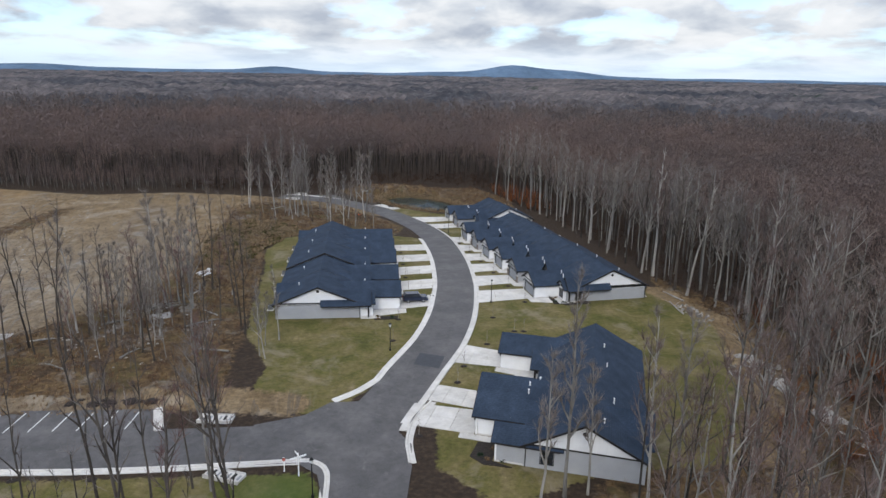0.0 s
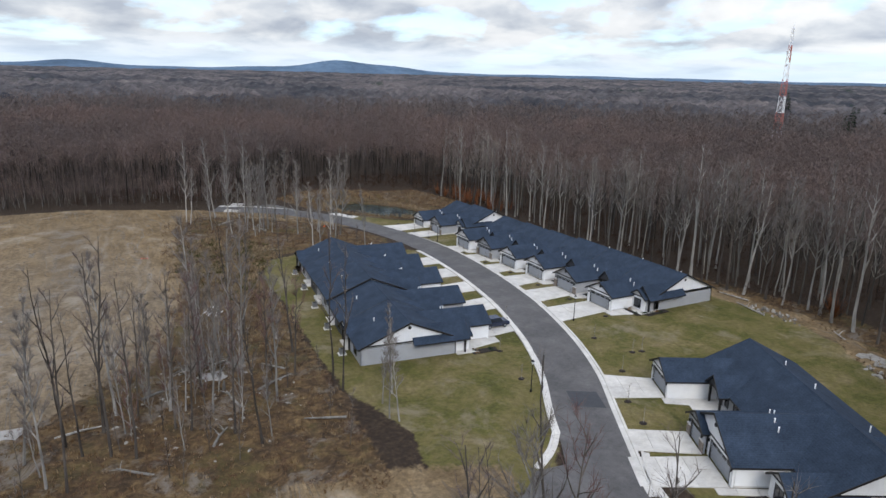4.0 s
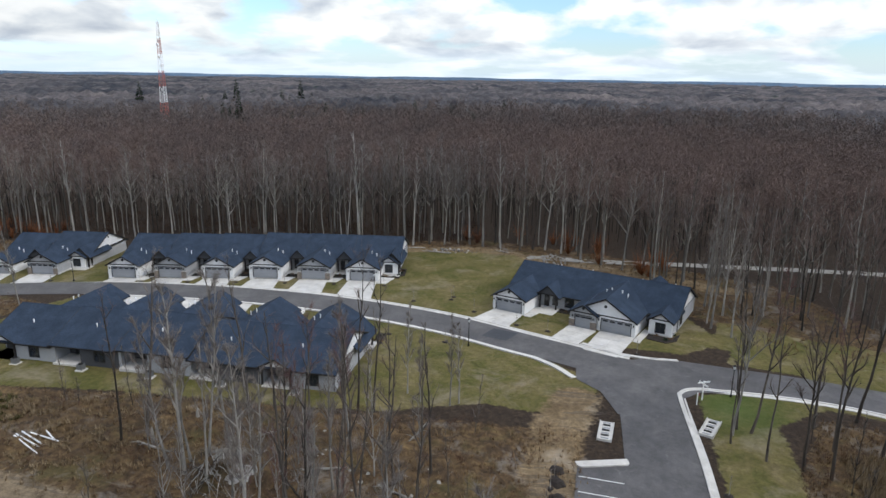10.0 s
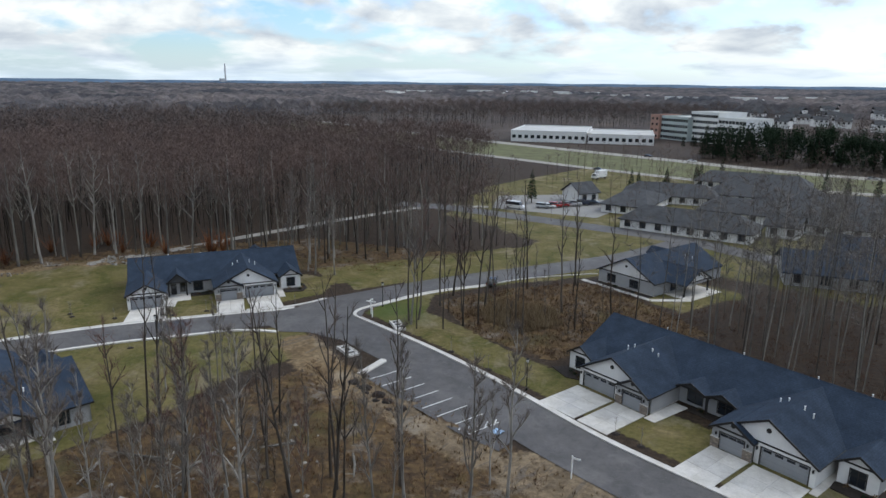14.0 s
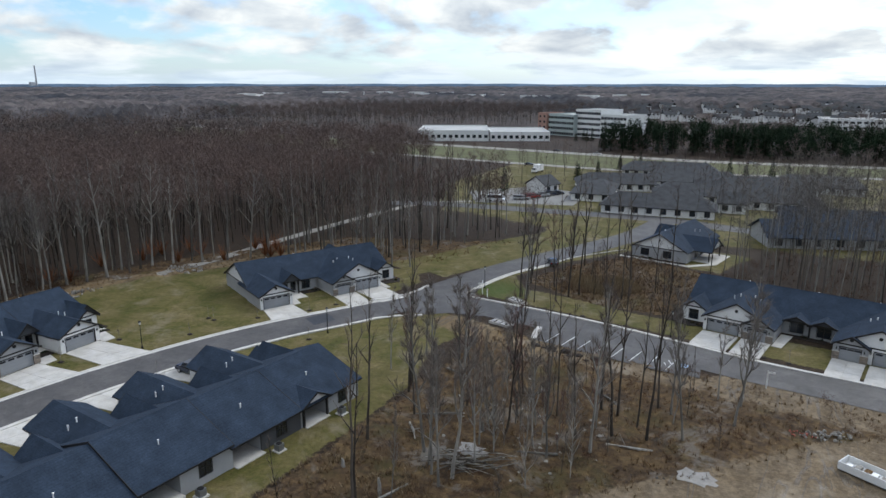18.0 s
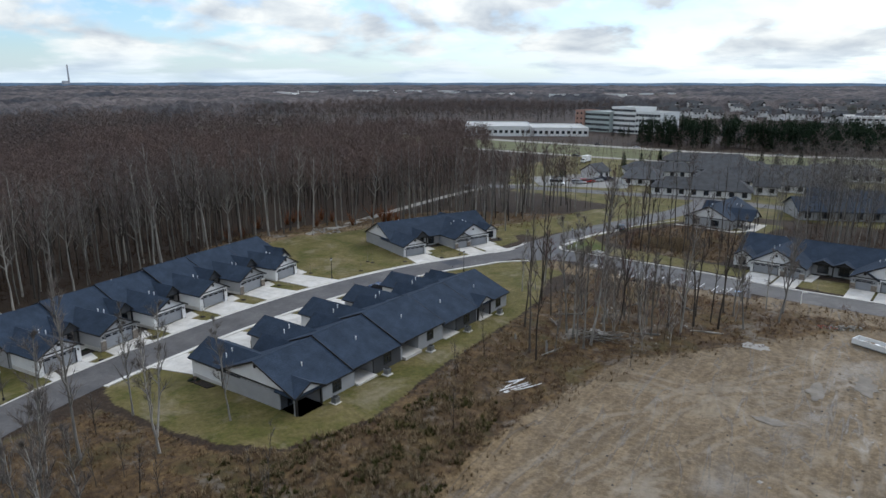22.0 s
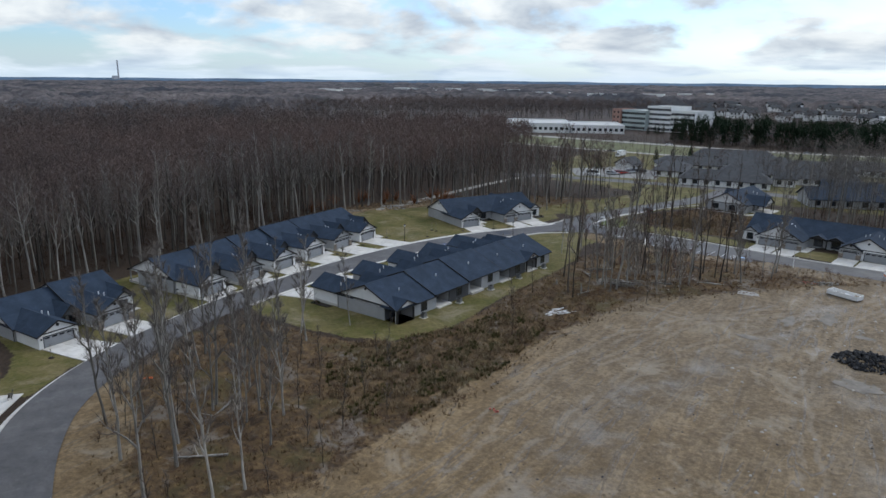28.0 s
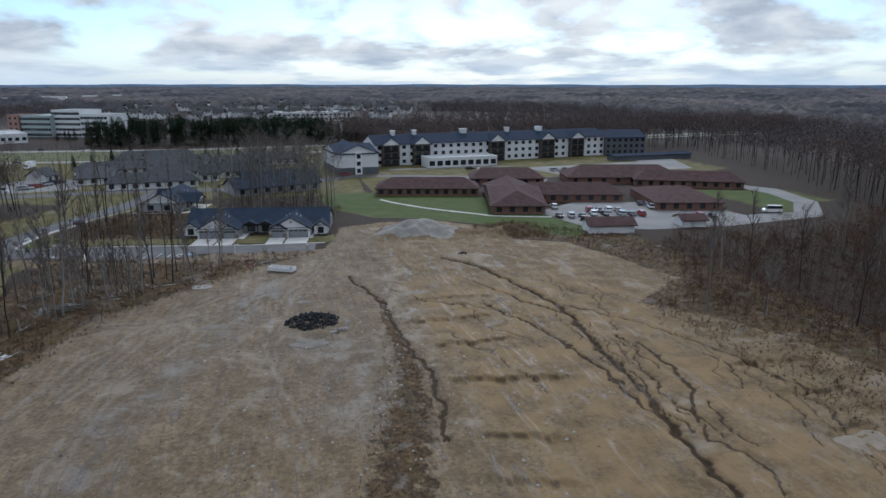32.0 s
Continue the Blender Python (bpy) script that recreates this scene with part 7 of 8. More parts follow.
    if low:
        part("base_wall", Shape().box(-0.06, L + 0.06, -0.06, D + 0.06, -1, eave / floors), low, ob)
    if not hip:
        for xe in (0, L - 0.3):
            part("gable_wall", Shape().prism([(xe, 0, eave), (xe, D, eave), (xe, D / 2, ridge - 0.2)], (0.3, 0, 0)), m_wall, ob)
    long_roof(ob, 0, L, 0, D, eave, ridge, m_roof, 0.7, hip)
    fh = eave / floors
    for f in range(floors):
        for k in range(bays):
            glazed(ob, (k + 0.5) * L / bays, -0.06, f * fh + fh * 0.55, win[0], win[1], "front")
            if backs:
                glazed(ob, (k + 0.5) * L / bays, D + 0.06, f * fh + fh * 0.55, win[0], win[1], "back")
    return ob


M_ROOFNAVY = make_shingle("dark_navy_shingles", (0.020, 0.030, 0.052))
# three-storey residence, far side of the brick home
HT = pose(-126, -147.3, 0.8, 0, 0, 189.2)
main = wing("residence", HT, "three-storey pale grey residence with dark blue-grey roof", 141, 21, 10.8, 15.0, M_GREYWALL, M_ROOFNAVY, 32, floors=3, win=(1.7, 1.5), group="residence wings")
for x in (3, 20, 64, 96, 116):
    g = Shape().box(x, x + 9, -2.6, -0.1, -1, 10.6)
    part("balcony_bay", g, M_TAUPE, main, "taupe balcony bay with boarded gable")
    part("bay_gable", Shape().prism([(x - 0.4, -2.7, 10.6), (x + 9.4, -2.7, 10.6), (x + 4.5, -2.7, 14.0)], (0, 0.2, 0)), M_WHITE, main)
    for xa in (x - 0.9, x + 9.9):
        part("bay_roof", Shape().prism([(xa, -3.2, 10.3), (x + 4.5, -3.2, 14.4), (x + 4.5, 8, 14.4), (xa, 8, 10.3)], (0, 0, -0.25)), M_ROOFNAVY, main)
    for f in range(3):
        for dx in (2.4, 6.6):
            glazed(main, x + dx, -2.62, 3.4 * f + 1.9, 2.8, 2.3, "front")
        part("balcony_rail", Shape().box(x + 0.3, x + 8.7, -2.8, -2.7, 3.4 * f + 0.3, 3.4 * f + 1.2), M_BLACKMETAL, main)
for x, w in ((24, 1.8), (52, 3.4), (80, 1.8), (100, 3.4), (12, 1.8)):
    part("chimney", Shape().box(x, x + w, 9, 11.5, 12, 16.5).box(x - 0.3, x + w + 0.3, 8.7, 11.8, 16.5, 17), M_GREYWALL, main, "boxed pale roof stack")
for x in (34, 96):
    part("roof_terrace", Shape().prism([(x, 1.2, 10.95), (x + 14, 1.2, 10.95), (x + 14, 7, 13.2), (x, 7, 13.2)], (0, 0, 0.12)), M_WTRIM, main, "white membrane roof panel")
wing("residence", pose(-103.8, -119.4, 0.8, 0, 0, 186) @ pose(0, 0, 0), "pale gabled end wing of the residence", 19, 32, 9.6, 13.0, M_GREYWALL, M_ROOFNAVY, 0, low=M_SLATEWALL, floors=3, group="residence wings")
endw = wing("residence", pose(-104.1, -118.8, 0.8, 0, 0, 186), "gabled front of the residence with stair windows", 19, 1.2, 9.6, 9.9, M_GREYWALL, M_ROOFNAVY, 0, low=M_SLATEWALL, floors=3, group="residence wings")
part("gable_wall", Shape().prism([(-0.2, -0.1, 9.6), (19.2, -0.1, 9.6), (9.5, -0.1, 13.3)], (0, 0.4, 0)), M_GREYWALL, endw)
for xa in (-0.9, 19.9):
    part("roof", Shape().prism([(xa, -0.8, 9.4), (9.5, -0.8, 13.6), (9.5, 30, 13.6), (xa, 30, 9.4)], (0, 0, -0.25)), M_ROOFNAVY, endw)
part("stair_bay", Shape().box(7.9, 11.1, -0.6, -0.08, -1, 10.2), M_WTRIM, endw)
for f in range(3):
    glazed(endw, 9.5, -0.62, 3.3 * f + 1.7, 1.5, 1.7, "front")
wing("residence", pose(-264.8, -167.4, 0.8, 0, 0, 176), "dark slate three-storey wing of the residence", 25, 22, 10.2, 14.0, M_SLATEWALL, M_ROOFNAVY, 7, floors=3, group="residence wings")
block_building("entrance_hall", pose(-150.2, -134.3, 0.8, 0, 0, 184), "single-storey white entrance hall with flat roof", (37, 12, 4.2), M_PALEWALL, 1, 9, M_FLATROOF, win=(2.6, 2.2))
wing("carport", pose(-254.4, -138.1, 0.8, 0, 0, 184), "long low carport with dark roof", 50, 7, 2.6, 3.6, M_SLATEWALL, M_ROOFNAVY, 0)

# brick nursing home
wing("brick_home", pose(-111.6, -57.9, 0.8, 0, 0, 166), "long brick wing with brown shingle roof beside a lawn", 38, 14, 2.8, 6.2, M_BRICK, M_ROOFBROWN, 11, 6, "brick wings")
wing("brick_home", pose(-141.9, -13.1, 0.8, 0, 0, 165), "gabled brick wing facing the field", 17, 46, 2.8, 6.0, M_BRICK, M_ROOFBROWN, 4, 0.01, "brick wings")
hip = thing("brick_home_roof", pose(-141.9, -13.1, 0.8, 0, 0, 165), "steep hipped brown shingle roof on a brick wing", "roof", "brick wings")
part("roof", Shape().prism([(-1, -1, 2.8), (18, -1, 2.8), (8.5, 7, 6.6)], (0, 0, -0.2)), M_ROOFBROWN, hip)
part("roof", Shape().prism([(-1, -1, 2.81), (8.5, 7, 6.62), (8.5, 44, 6.62), (-1, 47, 2.81)], (0, 0, -0.2)), M_ROOFBROWN, hip)
part("roof", Shape().prism([(18, -1, 2.81), (8.5, 7, 6.62), (8.5, 44, 6.62), (18, 47, 2.81)], (0, 0, -0.2)), M_ROOFBROWN, hip)
wing("brick_home", pose(-159.2, -31.8, 0.8, 0, 0, 165), "brick wing with brown roof behind the car park", 36, 14, 2.8, 6.2, M_BRICK, M_ROOFBROWN, 8, 5, "brick wings")
wing("brick_home", pose(-218, -55, 0.8, 0, 0, 154), "far brick wing with brown roof", 42, 14, 2.8, 6.2, M_BRICK, M_ROOFBROWN, 10, 5, "brick wings")
wing("brick_home", pose(-196.5, -5.1, 0.8, 0, 0, 165), "brick wing at the end of the car park", 22, 32, 2.8, 6.0, M_BRICK, M_ROOFBROWN, 5, 8, "brick wings")
wing("brick_home", pose(-154.0, -74.9, 0.8, 0, 0, 166), "rear brick wing with brown roof", 30, 16, 2.8, 6.4, M_BRICK, M_ROOFBROWN, 6, 6, "brick wings")
wing("brick_home", pose(-194.4, -67.9, 0.8, 0, 0, 166), "rear brick hall with broad brown roof", 48, 20, 2.8, 7.0, M_BRICK, M_ROOFBROWN, 8, 8, "brick wings")
lot = Shape()
lot.v = [(x, y, 0.86) for x, y in [(-156.5, -12.5), (-162.1, 12.8), (-178.7, 20.8), (-204.0, 22.4), (-242.9, 17.2), (-261.4, -4.8), (-269.4, -33.5), (-261.3, -48.6), (-254.5, -44.0), (-258.1, -26.5), (-252.7, -6.8), (-239.0, 8.7), (-219.5, 9.2), (-218.1, -10.1), (-201.3, -20.3), (-175.9, -26.0)]]
lot.f = [tuple(range(16))]
M_LOT = plain("worn_car_park", (0.20, 0.195, 0.185), 0.9, var=0.15, scale=0.1)
setting("car_park", lot, M_LOT, "worn pale asphalt car park with a turning loop")
lot2 = Shape()
lot2.v = [(x, y, 0.86) for x, y in [(-129.9, -130.8), (-194.4, -130.1), (-204.0, -92.6), (-277.3, -100.7), (-301.2, -166.2), (-281.2, -176.6), (-265.4, -131.8), (-198.5, -123.6), (-192.3, -132.2), (-130.0, -135.3)]]
lot2.f = [tuple(range(10))]
setting("car_park_rear", lot2, M_LOT, "worn car park before the residence")
lot3 = Shape()
lot3.v = [(x, y, 0.862) for x, y in [(32.4, -95.2), (-0.0, -103.8), (2.0, -131.3), (26.5, -137.4), (44.7, -116.1)]]
lot3.f = [tuple(range(5))]
setting("car_park_cottages", lot3, M_LOT, "car park beside the older cottages")
walkway = curve([(-111.5, -49.3), (-115.5, -40.9), (-125.5, -26.4), (-137.7, -14.0), (-141.8, -9.9), (-160.4, -3.0)])
setting("path_concrete", ribbon(walkway, 0.8, 0.06), M_CONC, "pale concrete path across the lawn")
wing("shed", pose(-158.7, 21.3, 0.8, 0, 0, 170), "grey wooden shed with brown roof", 13, 7, 2.4, 4.2, M_GREYWALL, M_ROOFBROWN, 0)
wing("shed", pose(-189.2, 20.6, 0.8, 0, 0, 170), "small pale shed beside the car park", 7, 6, 2.2, 3.6, M_GREYWALL, M_ROOFBROWN, 0)

# older cottages with grey roofs and white walls
CT = "long white cottage range with grey hipped roof"
for x, y, w, L, D in ((-11.2, -96.5, 185, 34, 13), (8.1, -137.6, 200, 30, 14), (4.0, -114.3, 188, 14, 26), (-22.5, -125.1, 190, 34, 14), (-14.4, -157.0, 195, 36, 15), (2.0, -187.0, 190, 40, 14), (-49.1, -123.2, 185, 26, 14), (-39.0, -153.0, 190, 36, 14), (-59.8, -168.2, 182, 30, 16)):
    wing("cottage_range", pose(x, y, 0.8, 0, 0, w), CT, L, D, 2.7, 6.2, M_WHITE, M_ROOFGREY, max(3, L // 4), 5, "cottage ranges")
for x, y, w in ((-44.9, -112.6, 186), (-59.3, -127.5, 190), (16.3, -122.7, 250), (-34.8, -138.0, 190)):
    ob = wing("cottage_gable", pose(x, y, 0.8, 0, 0, w), "white gabled cottage porch with grey roof", 8, 9, 3.2, 6.4, M_WHITE, M_ROOFGREY, 2, 0, "cottage gables")
for x, y, w, L in ((-60.8, -68.6, 200, 34), (-63.1, -91.6, 185, 30)):
    wing("dark_villa", pose(x, y, 0.8, 0, 0, w), "grey villa with charcoal roof among bare trees", L, 14, 2.8, 6.2, M_SIDE, M_ROOF, 7, 0, "dark villas")

# scattered houses and stores beyond the highway
s_rng = random.Random(15)
M_SHOP = plain("white_store_wall", (0.62, 0.62, 0.61), 0.8, var=0.1, scale=0.05)
small_house = thing("suburban_house", pose(0, 0, -500), "small pale suburban house with grey roof", "house", "suburban houses")
part("wall", Shape().box(0, 13, 0, 9, -1, 5.2), M_SHOP, small_house)
for ya in (-0.6, 9.6):
    part("roof", Shape().prism([(-0.6, ya, 5.1), (13.6, ya, 5.1), (13.6, 4.5, 8.4), (-0.6, 4.5, 8.4)], (0, 0, -0.25)), M_ROOFGREY, small_house)
for x in (2.5, 6.5, 10.5):
    glazed(small_house, x, 0, 3.6, 1.6, 1.5, "front")
first_house = True
for k in range(110):
    x, y = s_rng.uniform(-260, 130), s_rng.uniform(-980, -560)
    m4 = pose(x, y, 4 + (-560 - y) * 0.012, 0, 0, s_rng.choice((150, 170, 190, 210)))
    if first_house:
        small_house.matrix_basis, first_house = m4, False
    else:
        copy_thing(small_house, m4)
for k in range(22):
    x, y = s_rng.uniform(150, 1000), s_rng.uniform(-1350, -850)
    block_building("store", pose(x, y, 12, 0, 0, s_rng.uniform(150, 200)), "long white flat-roofed store far off", (s_rng.uniform(22, 52), 30, 6), M_SHOP, 1, 5, M_FLATROOF, group="far stores", win=(3, 2))
block_building("office_block", pose(-88, -560, 1, 0, 0, 185), "grey two-storey office block with white bands", (80, 40, 9), M_GREYWALL, 2, 16, M_FLATROOF, win=(3, 1.6))

# lattice mast over the eastern woods
M_MASTRED = plain("red_mast_paint", (0.36, 0.10, 0.075), 0.6)
mast = thing("radio_mast", pose(352, 250, 0), "tall red and white lattice radio mast in the woods", "radio mast")
for b in range(7):
    z0, z1 = b * 10.4, (b + 1) * 10.4
    w0, w1 = 3.0 * (1 - z0 / 82) + 0.4, 3.0 * (1 - z1 / 82) + 0.4
    s = Shape()
    cs = [(math.cos(a), math.sin(a)) for a in (0.3, 2.4, 4.5)]
    for c in cs:
        s.tube([(c[0] * w0, c[1] * w0, z0), (c[0] * w1, c[1] * w1, z1)], [0.15, 0.15], 4)
    for j in range(3):
        a, c = cs[j], cs[(j + 1) % 3]
        for q in range(2):
            za, zb = z0 + q * 5.2, z0 + (q + 1) * 5.2
            wa, wb = 3.0 * (1 - za / 82) + 0.4, 3.0 * (1 - zb / 82) + 0.4
            s.tube([(a[0] * wa, a[1] * wa, za), (c[0] * wb, c[1] * wb, zb)], [0.07, 0.07], 3)
            s.tube([(c[0] * wa, c[1] * wa, za), (a[0] * wb, a[1] * wb, zb)], [0.07, 0.07], 3)
            s.tube([(a[0] * wa, a[1] * wa, za), (c[0] * wa, c[1] * wa, za)], [0.1, 0.1], 3)
    part("lattice_section", s, M_MASTRED if b % 2 == 1 else M_WTRIM, mast)
part("antenna", Shape().tube([(0, 0, 72), (0, 0, 76)], [0.15, 0.08], 5), M_WTRIM, mast)
for z, a in ((60, 0.5), (58, 2.5), (45, 4.2), (50, 1.2)):
    part("dish", Shape().tube([(math.cos(a) * 1.2, math.sin(a) * 1.2, z), (math.cos(a) * 1.7, math.sin(a) * 1.7, z)], [0.9, 0.9], 10), M_WTRIM, mast)
# stack lightened to blue-grey: haze put into its colour
M_STACK = plain("haze_pale_stack", (0.36, 0.37, 0.39), 0.9)
stack = thing("power_stack", pose(4080, -2510, 0), "power station stack on the skyline, coloured haze grey", "chimney stack")
part("shaft", Shape().tube([(0, 0, 0), (0, 0, 138)], [6, 4], 10), M_STACK, stack)
part("boiler_house", Shape().box(-12, 12, 12, 40, 0, 40), M_STACK, stack)


# ---- vehicles ----
M_TYRE = plain("tyre_rubber", (0.012, 0.012, 0.012), 0.9)
M_RIM = plain("alloy_rim", (0.35, 0.35, 0.36), 0.35, 0.8)
M_LAMPGLASS = plain("lamp_glass", (0.55, 0.56, 0.55), 0.15, var=0.05)
M_TAIL = plain("tail_lamp", (0.30, 0.015, 0.012), 0.25)
PAINTS = {n: plain("car_paint_" + n, c, 0.25, 0.1, 0.06, spec=0.6) for n, c in {"navy": (0.016, 0.022, 0.045), "white": (0.7, 0.7, 0.7), "silver": (0.38, 0.39, 0.4), "black": (0.014, 0.014, 0.016), "red": (0.30, 0.025, 0.02), "grey": (0.12, 0.125, 0.13), "tan": (0.33, 0.27, 0.19)}.items()}
WHEEL_T = Shape().tube([(0, -0.11, 0), (0, 0.11, 0)], [0.33, 0.33], 16).mesh("tyre", M_TYRE)
WHEEL_R = Shape().tube([(0, -0.118, 0), (0, 0.118, 0)], [0.2, 0.2], 12).mesh("rim", M_RIM)
FORMS = {
    "suv": (4.7, 1.9, [(0, 0.35), (0.0, 0.85), (0.15, 1.02), (1.15, 1.1), (4.55, 1.12), (4.68, 0.95), (4.7, 0.4)], [(1.2, 1.1), (1.75, 1.68), (4.2, 1.72), (4.6, 1.12)]),
    "sedan": (4.6, 1.8, [(0, 0.3), (0.0, 0.65), (0.2, 0.8), (1.3, 0.92), (3.9, 0.95), (4.5, 0.85), (4.6, 0.4)], [(1.25, 0.92), (2.05, 1.42), (3.3, 1.42), (4.05, 0.94)]),
    "van": (5.9, 2.1, [(0, 0.35), (0.0, 1.0), (0.5, 1.25), (0.9, 1.35), (5.85, 1.4), (5.9, 0.4)], [(0.7, 1.3), (1.35, 2.35), (5.75, 2.4), (5.85, 1.4)]),
}


def car(form, paint, x, y, turn, place, z=None):
    L, W, low, high = FORMS[form]
    ob = thing("car" if form != "van" else "van", pose(x, y, zflat(x, y) + 0.08 if z is None else z, 0, 0, turn), "%s %s %s" % (paint, {"suv": "sport utility car", "sedan": "saloon car", "van": "minibus van"}[form], place), "car" if form != "van" else "van", "parked vehicles")
    if (form, paint) not in CARS:
        inset = 0.16
        bm = bmesh.new()

        def shell(profile, w0, w1):
            ring = [[bm.verts.new((px - L / 2, s * (w0 if k in (0, len(profile) - 1) else w1), pz)) for k, (px, pz) in enumerate(profile)] for s in (-1, 1)]
            bm.faces.new(ring[0])
            bm.faces.new(ring[1][::-1])
            n = len(profile)
            for k in range(n):
                bm.faces.new((ring[1][k], ring[1][(k + 1) % n], ring[0][(k + 1) % n], ring[0][k]))

        shell(low, W / 2, W / 2)
        bmesh.ops.recalc_face_normals(bm, faces=bm.faces)
        bmesh.ops.bevel(bm, geom=[e for e in bm.edges], offset=0.07, segments=2, affect="EDGES")
        body = bpy.data.meshes.new("body")
        bm.to_mesh(body)
        bm.clear()
        body.materials.append(PAINTS[paint])
        shell(high, W / 2 - 0.08, W / 2 - inset)
        bmesh.ops.recalc_face_normals(bm, faces=bm.faces)
        bmesh.ops.bevel(bm, geom=[e for e in bm.edges], offset=0.05, segments=2, affect="EDGES")
        cabin = bpy.data.meshes.new("glasshouse")
        bm.to_mesh(cabin)
        bm.free()
        cabin.materials.append(M_GLASS)
        (xa, za), (xb, zb) = high[1], high[2]
        roof = Shape().box(xa - L / 2 - 0.05, xb - L / 2 + 0.08, -W / 2 + inset - 0.01, W / 2 - inset + 0.01, max(za, zb) - 0.06, max(za, zb) + 0.03).mesh("roof", PAINTS[paint])
        CARS[(form, paint)] = (body, cabin, roof)
    for nm, me in zip(("body", "glasshouse", "roof"), CARS[(form, paint)]):
        o = new(nm, me)
        o.parent = ob
    for wx in (0.9 - L / 2, L / 2 - 0.95):
        for wy in (-W / 2 + 0.1, W / 2 - 0.1):
            wh = new("wheel")
            wh.parent = ob
            wh.location = (wx, wy, 0.33)
            for nm, me in (("tyre", WHEEL_T), ("rim", WHEEL_R)):
                o = new(nm, me)
                o.parent = wh
    for s in (-1, 1):
        part("headlight", Shape().box(-L / 2 - 0.015, -L / 2 + 0.06, s * 0.68 - 0.17, s * 0.68 + 0.17, 0.62, 0.76), M_LAMPGLASS, ob)
        part("tail_lamp", Shape().box(L / 2 - 0.06, L / 2 + 0.015, s * 0.72 - 0.12, s * 0.72 + 0.12, 0.68, 0.86), M_TAIL, ob)
    return ob


CARS = {}
car("suv", "navy", 10.6, 52.0, 178, "parked on a terrace drive")
car("sedan", "black", -17.2, -28.6, 120, "parked in a bay by the junction")
car("van", "white", 26.4, -99.4, 10, "parked beside the cottages")
lot_rng = random.Random(4)
for k in range(9):
    car(lot_rng.choice(("suv", "sedan")), lot_rng.choice(("red", "black", "silver", "white", "grey", "navy")), 20.5 - 1.1 * k, -106.5 - 2.3 * k + (k % 3) * 0.4, 25 + lot_rng.uniform(-4, 4), "parked beside the cottages")
for k, (x, y) in enumerate([(-165, -17), (-160.5, -2.6), (-164, -1.4), (-167.5, -0.6), (-174, -9), (-177, -8), (-180, -7.2), (-183, -6.4), (-172.5, -3), (-176, -2), (-181, -0.4), (-184, 0.6), (-187, 1.4), (-197, -16), (-200, -15), (-203, -14.2), (-197, -9), (-200, -8), (-204, -7), (-199, 8), (-203, 9), (-207, 10)]):
    car(("suv", "sedan")[k % 2], ("white", "black", "silver", "grey", "red", "navy", "white", "tan")[k % 8], x, y, 75 + lot_rng.uniform(-6, 6), "parked at the brick home")
for k, (x, y) in enumerate([(-107, -117), (-168, -122), (-174, -121), (-206, -108), (-212, -109), (-220, -110)]):
    car(("sedan", "suv")[k % 2], ("red", "black", "white", "silver", "grey", "white")[k], x, y, 10, "parked before the residence")
car("van", "white", -231, 8, 160, "minibus on the turning loop")
for x, y, p in ((34, -268.5, "white"), (-47, -260.5, "silver"), (60, -274, "black"), (52, -203, "black")):
    car("sedan", p, x, y, 10, "on the highway", 1.0)
lorry = thing("box_truck", pose(39, -180, 0.9, 0, 0, 80), "white box truck beside the cottages", "truck")
part("cargo_box", Shape().box(-3, 2.2, -1.2, 1.2, 0.9, 3.6), M_WTRIM, lorry)
part("cab", Shape().prism([(2.3, -1.1, 0.6), (4.3, -1.1, 0.6), (4.3, -1.1, 1.5), (3.7, -1.1, 2.4), (2.3, -1.1, 2.4)], (0, 2.2, 0)), M_WTRIM, lorry)
part("windscreen", Shape().prism([(4.32, -0.95, 1.55), (3.78, -0.95, 2.34), (3.76, -0.95, 2.3), (4.28, -0.95, 1.53)], (0, 1.9, 0)), M_GLASS, lorry)
for wx in (-2, 3.2):
    for wy in (-1.0, 1.0):
        part("wheel", Shape().tube([(wx, wy - 0.13, 0.45), (wx, wy + 0.13, 0.45)], [0.45, 0.45], 14), M_TYRE, lorry)


# ---- street furniture ----
def street_lamp(x, y):
    ob = thing("street_lamp", pose(x, y, zg(x, y)), "black post-top street lamp beside the lane", "street lamp", "street lamps")
    part("base", Shape().tube([(0, 0, -0.1), (0, 0, 0.35)], [0.17, 0.14], 10), M_BLACKMETAL, ob)
    part("pole", Shape().tube([(0, 0, 0.35), (0, 0, 3.9)], [0.07, 0.055], 8), M_BLACKMETAL, ob)
    part("lantern", Shape().tube([(0, 0, 3.9), (0, 0, 4.0), (0, 0, 4.35)], [0.06, 0.13, 0.2], 8), M_LAMPGLASS, ob)
    part("cap", Shape().tube([(0, 0, 4.35), (0, 0, 4.5), (0, 0, 4.6)], [0.26, 0.14, 0.02], 8), M_BLACKMETAL, ob)


for x, y in ((2.6, 30.3), (-48.6, 6.0), (24.6, 48.9), (13.6, 155.2), (-10.6, -4.8), (31.5, 112.5)):
    street_lamp(x, y)
tee = thing("sign_post", pose(-11.9, -0.7, 0.8, 0, 0, 20), "white tee-shaped street sign post", "sign")
part("post", Shape().box(-0.06, 0.06, -0.06, 0.06, -0.3, 2.7), M_WTRIM, tee)
part("blade", Shape().box(-0.9, 0.9, -0.02, 0.02, 2.15, 2.35), M_WTRIM, tee)
part("blade", Shape().box(-0.025, 0.025, -0.9, -0.065, 2.4, 2.58).box(-0.025, 0.025, 0.065, 0.9, 2.4, 2.58), M_WTRIM, tee)
stop = thing("sign_post", pose(-13.4, 0.4, 0.8), "white post with a small red disc", "sign")
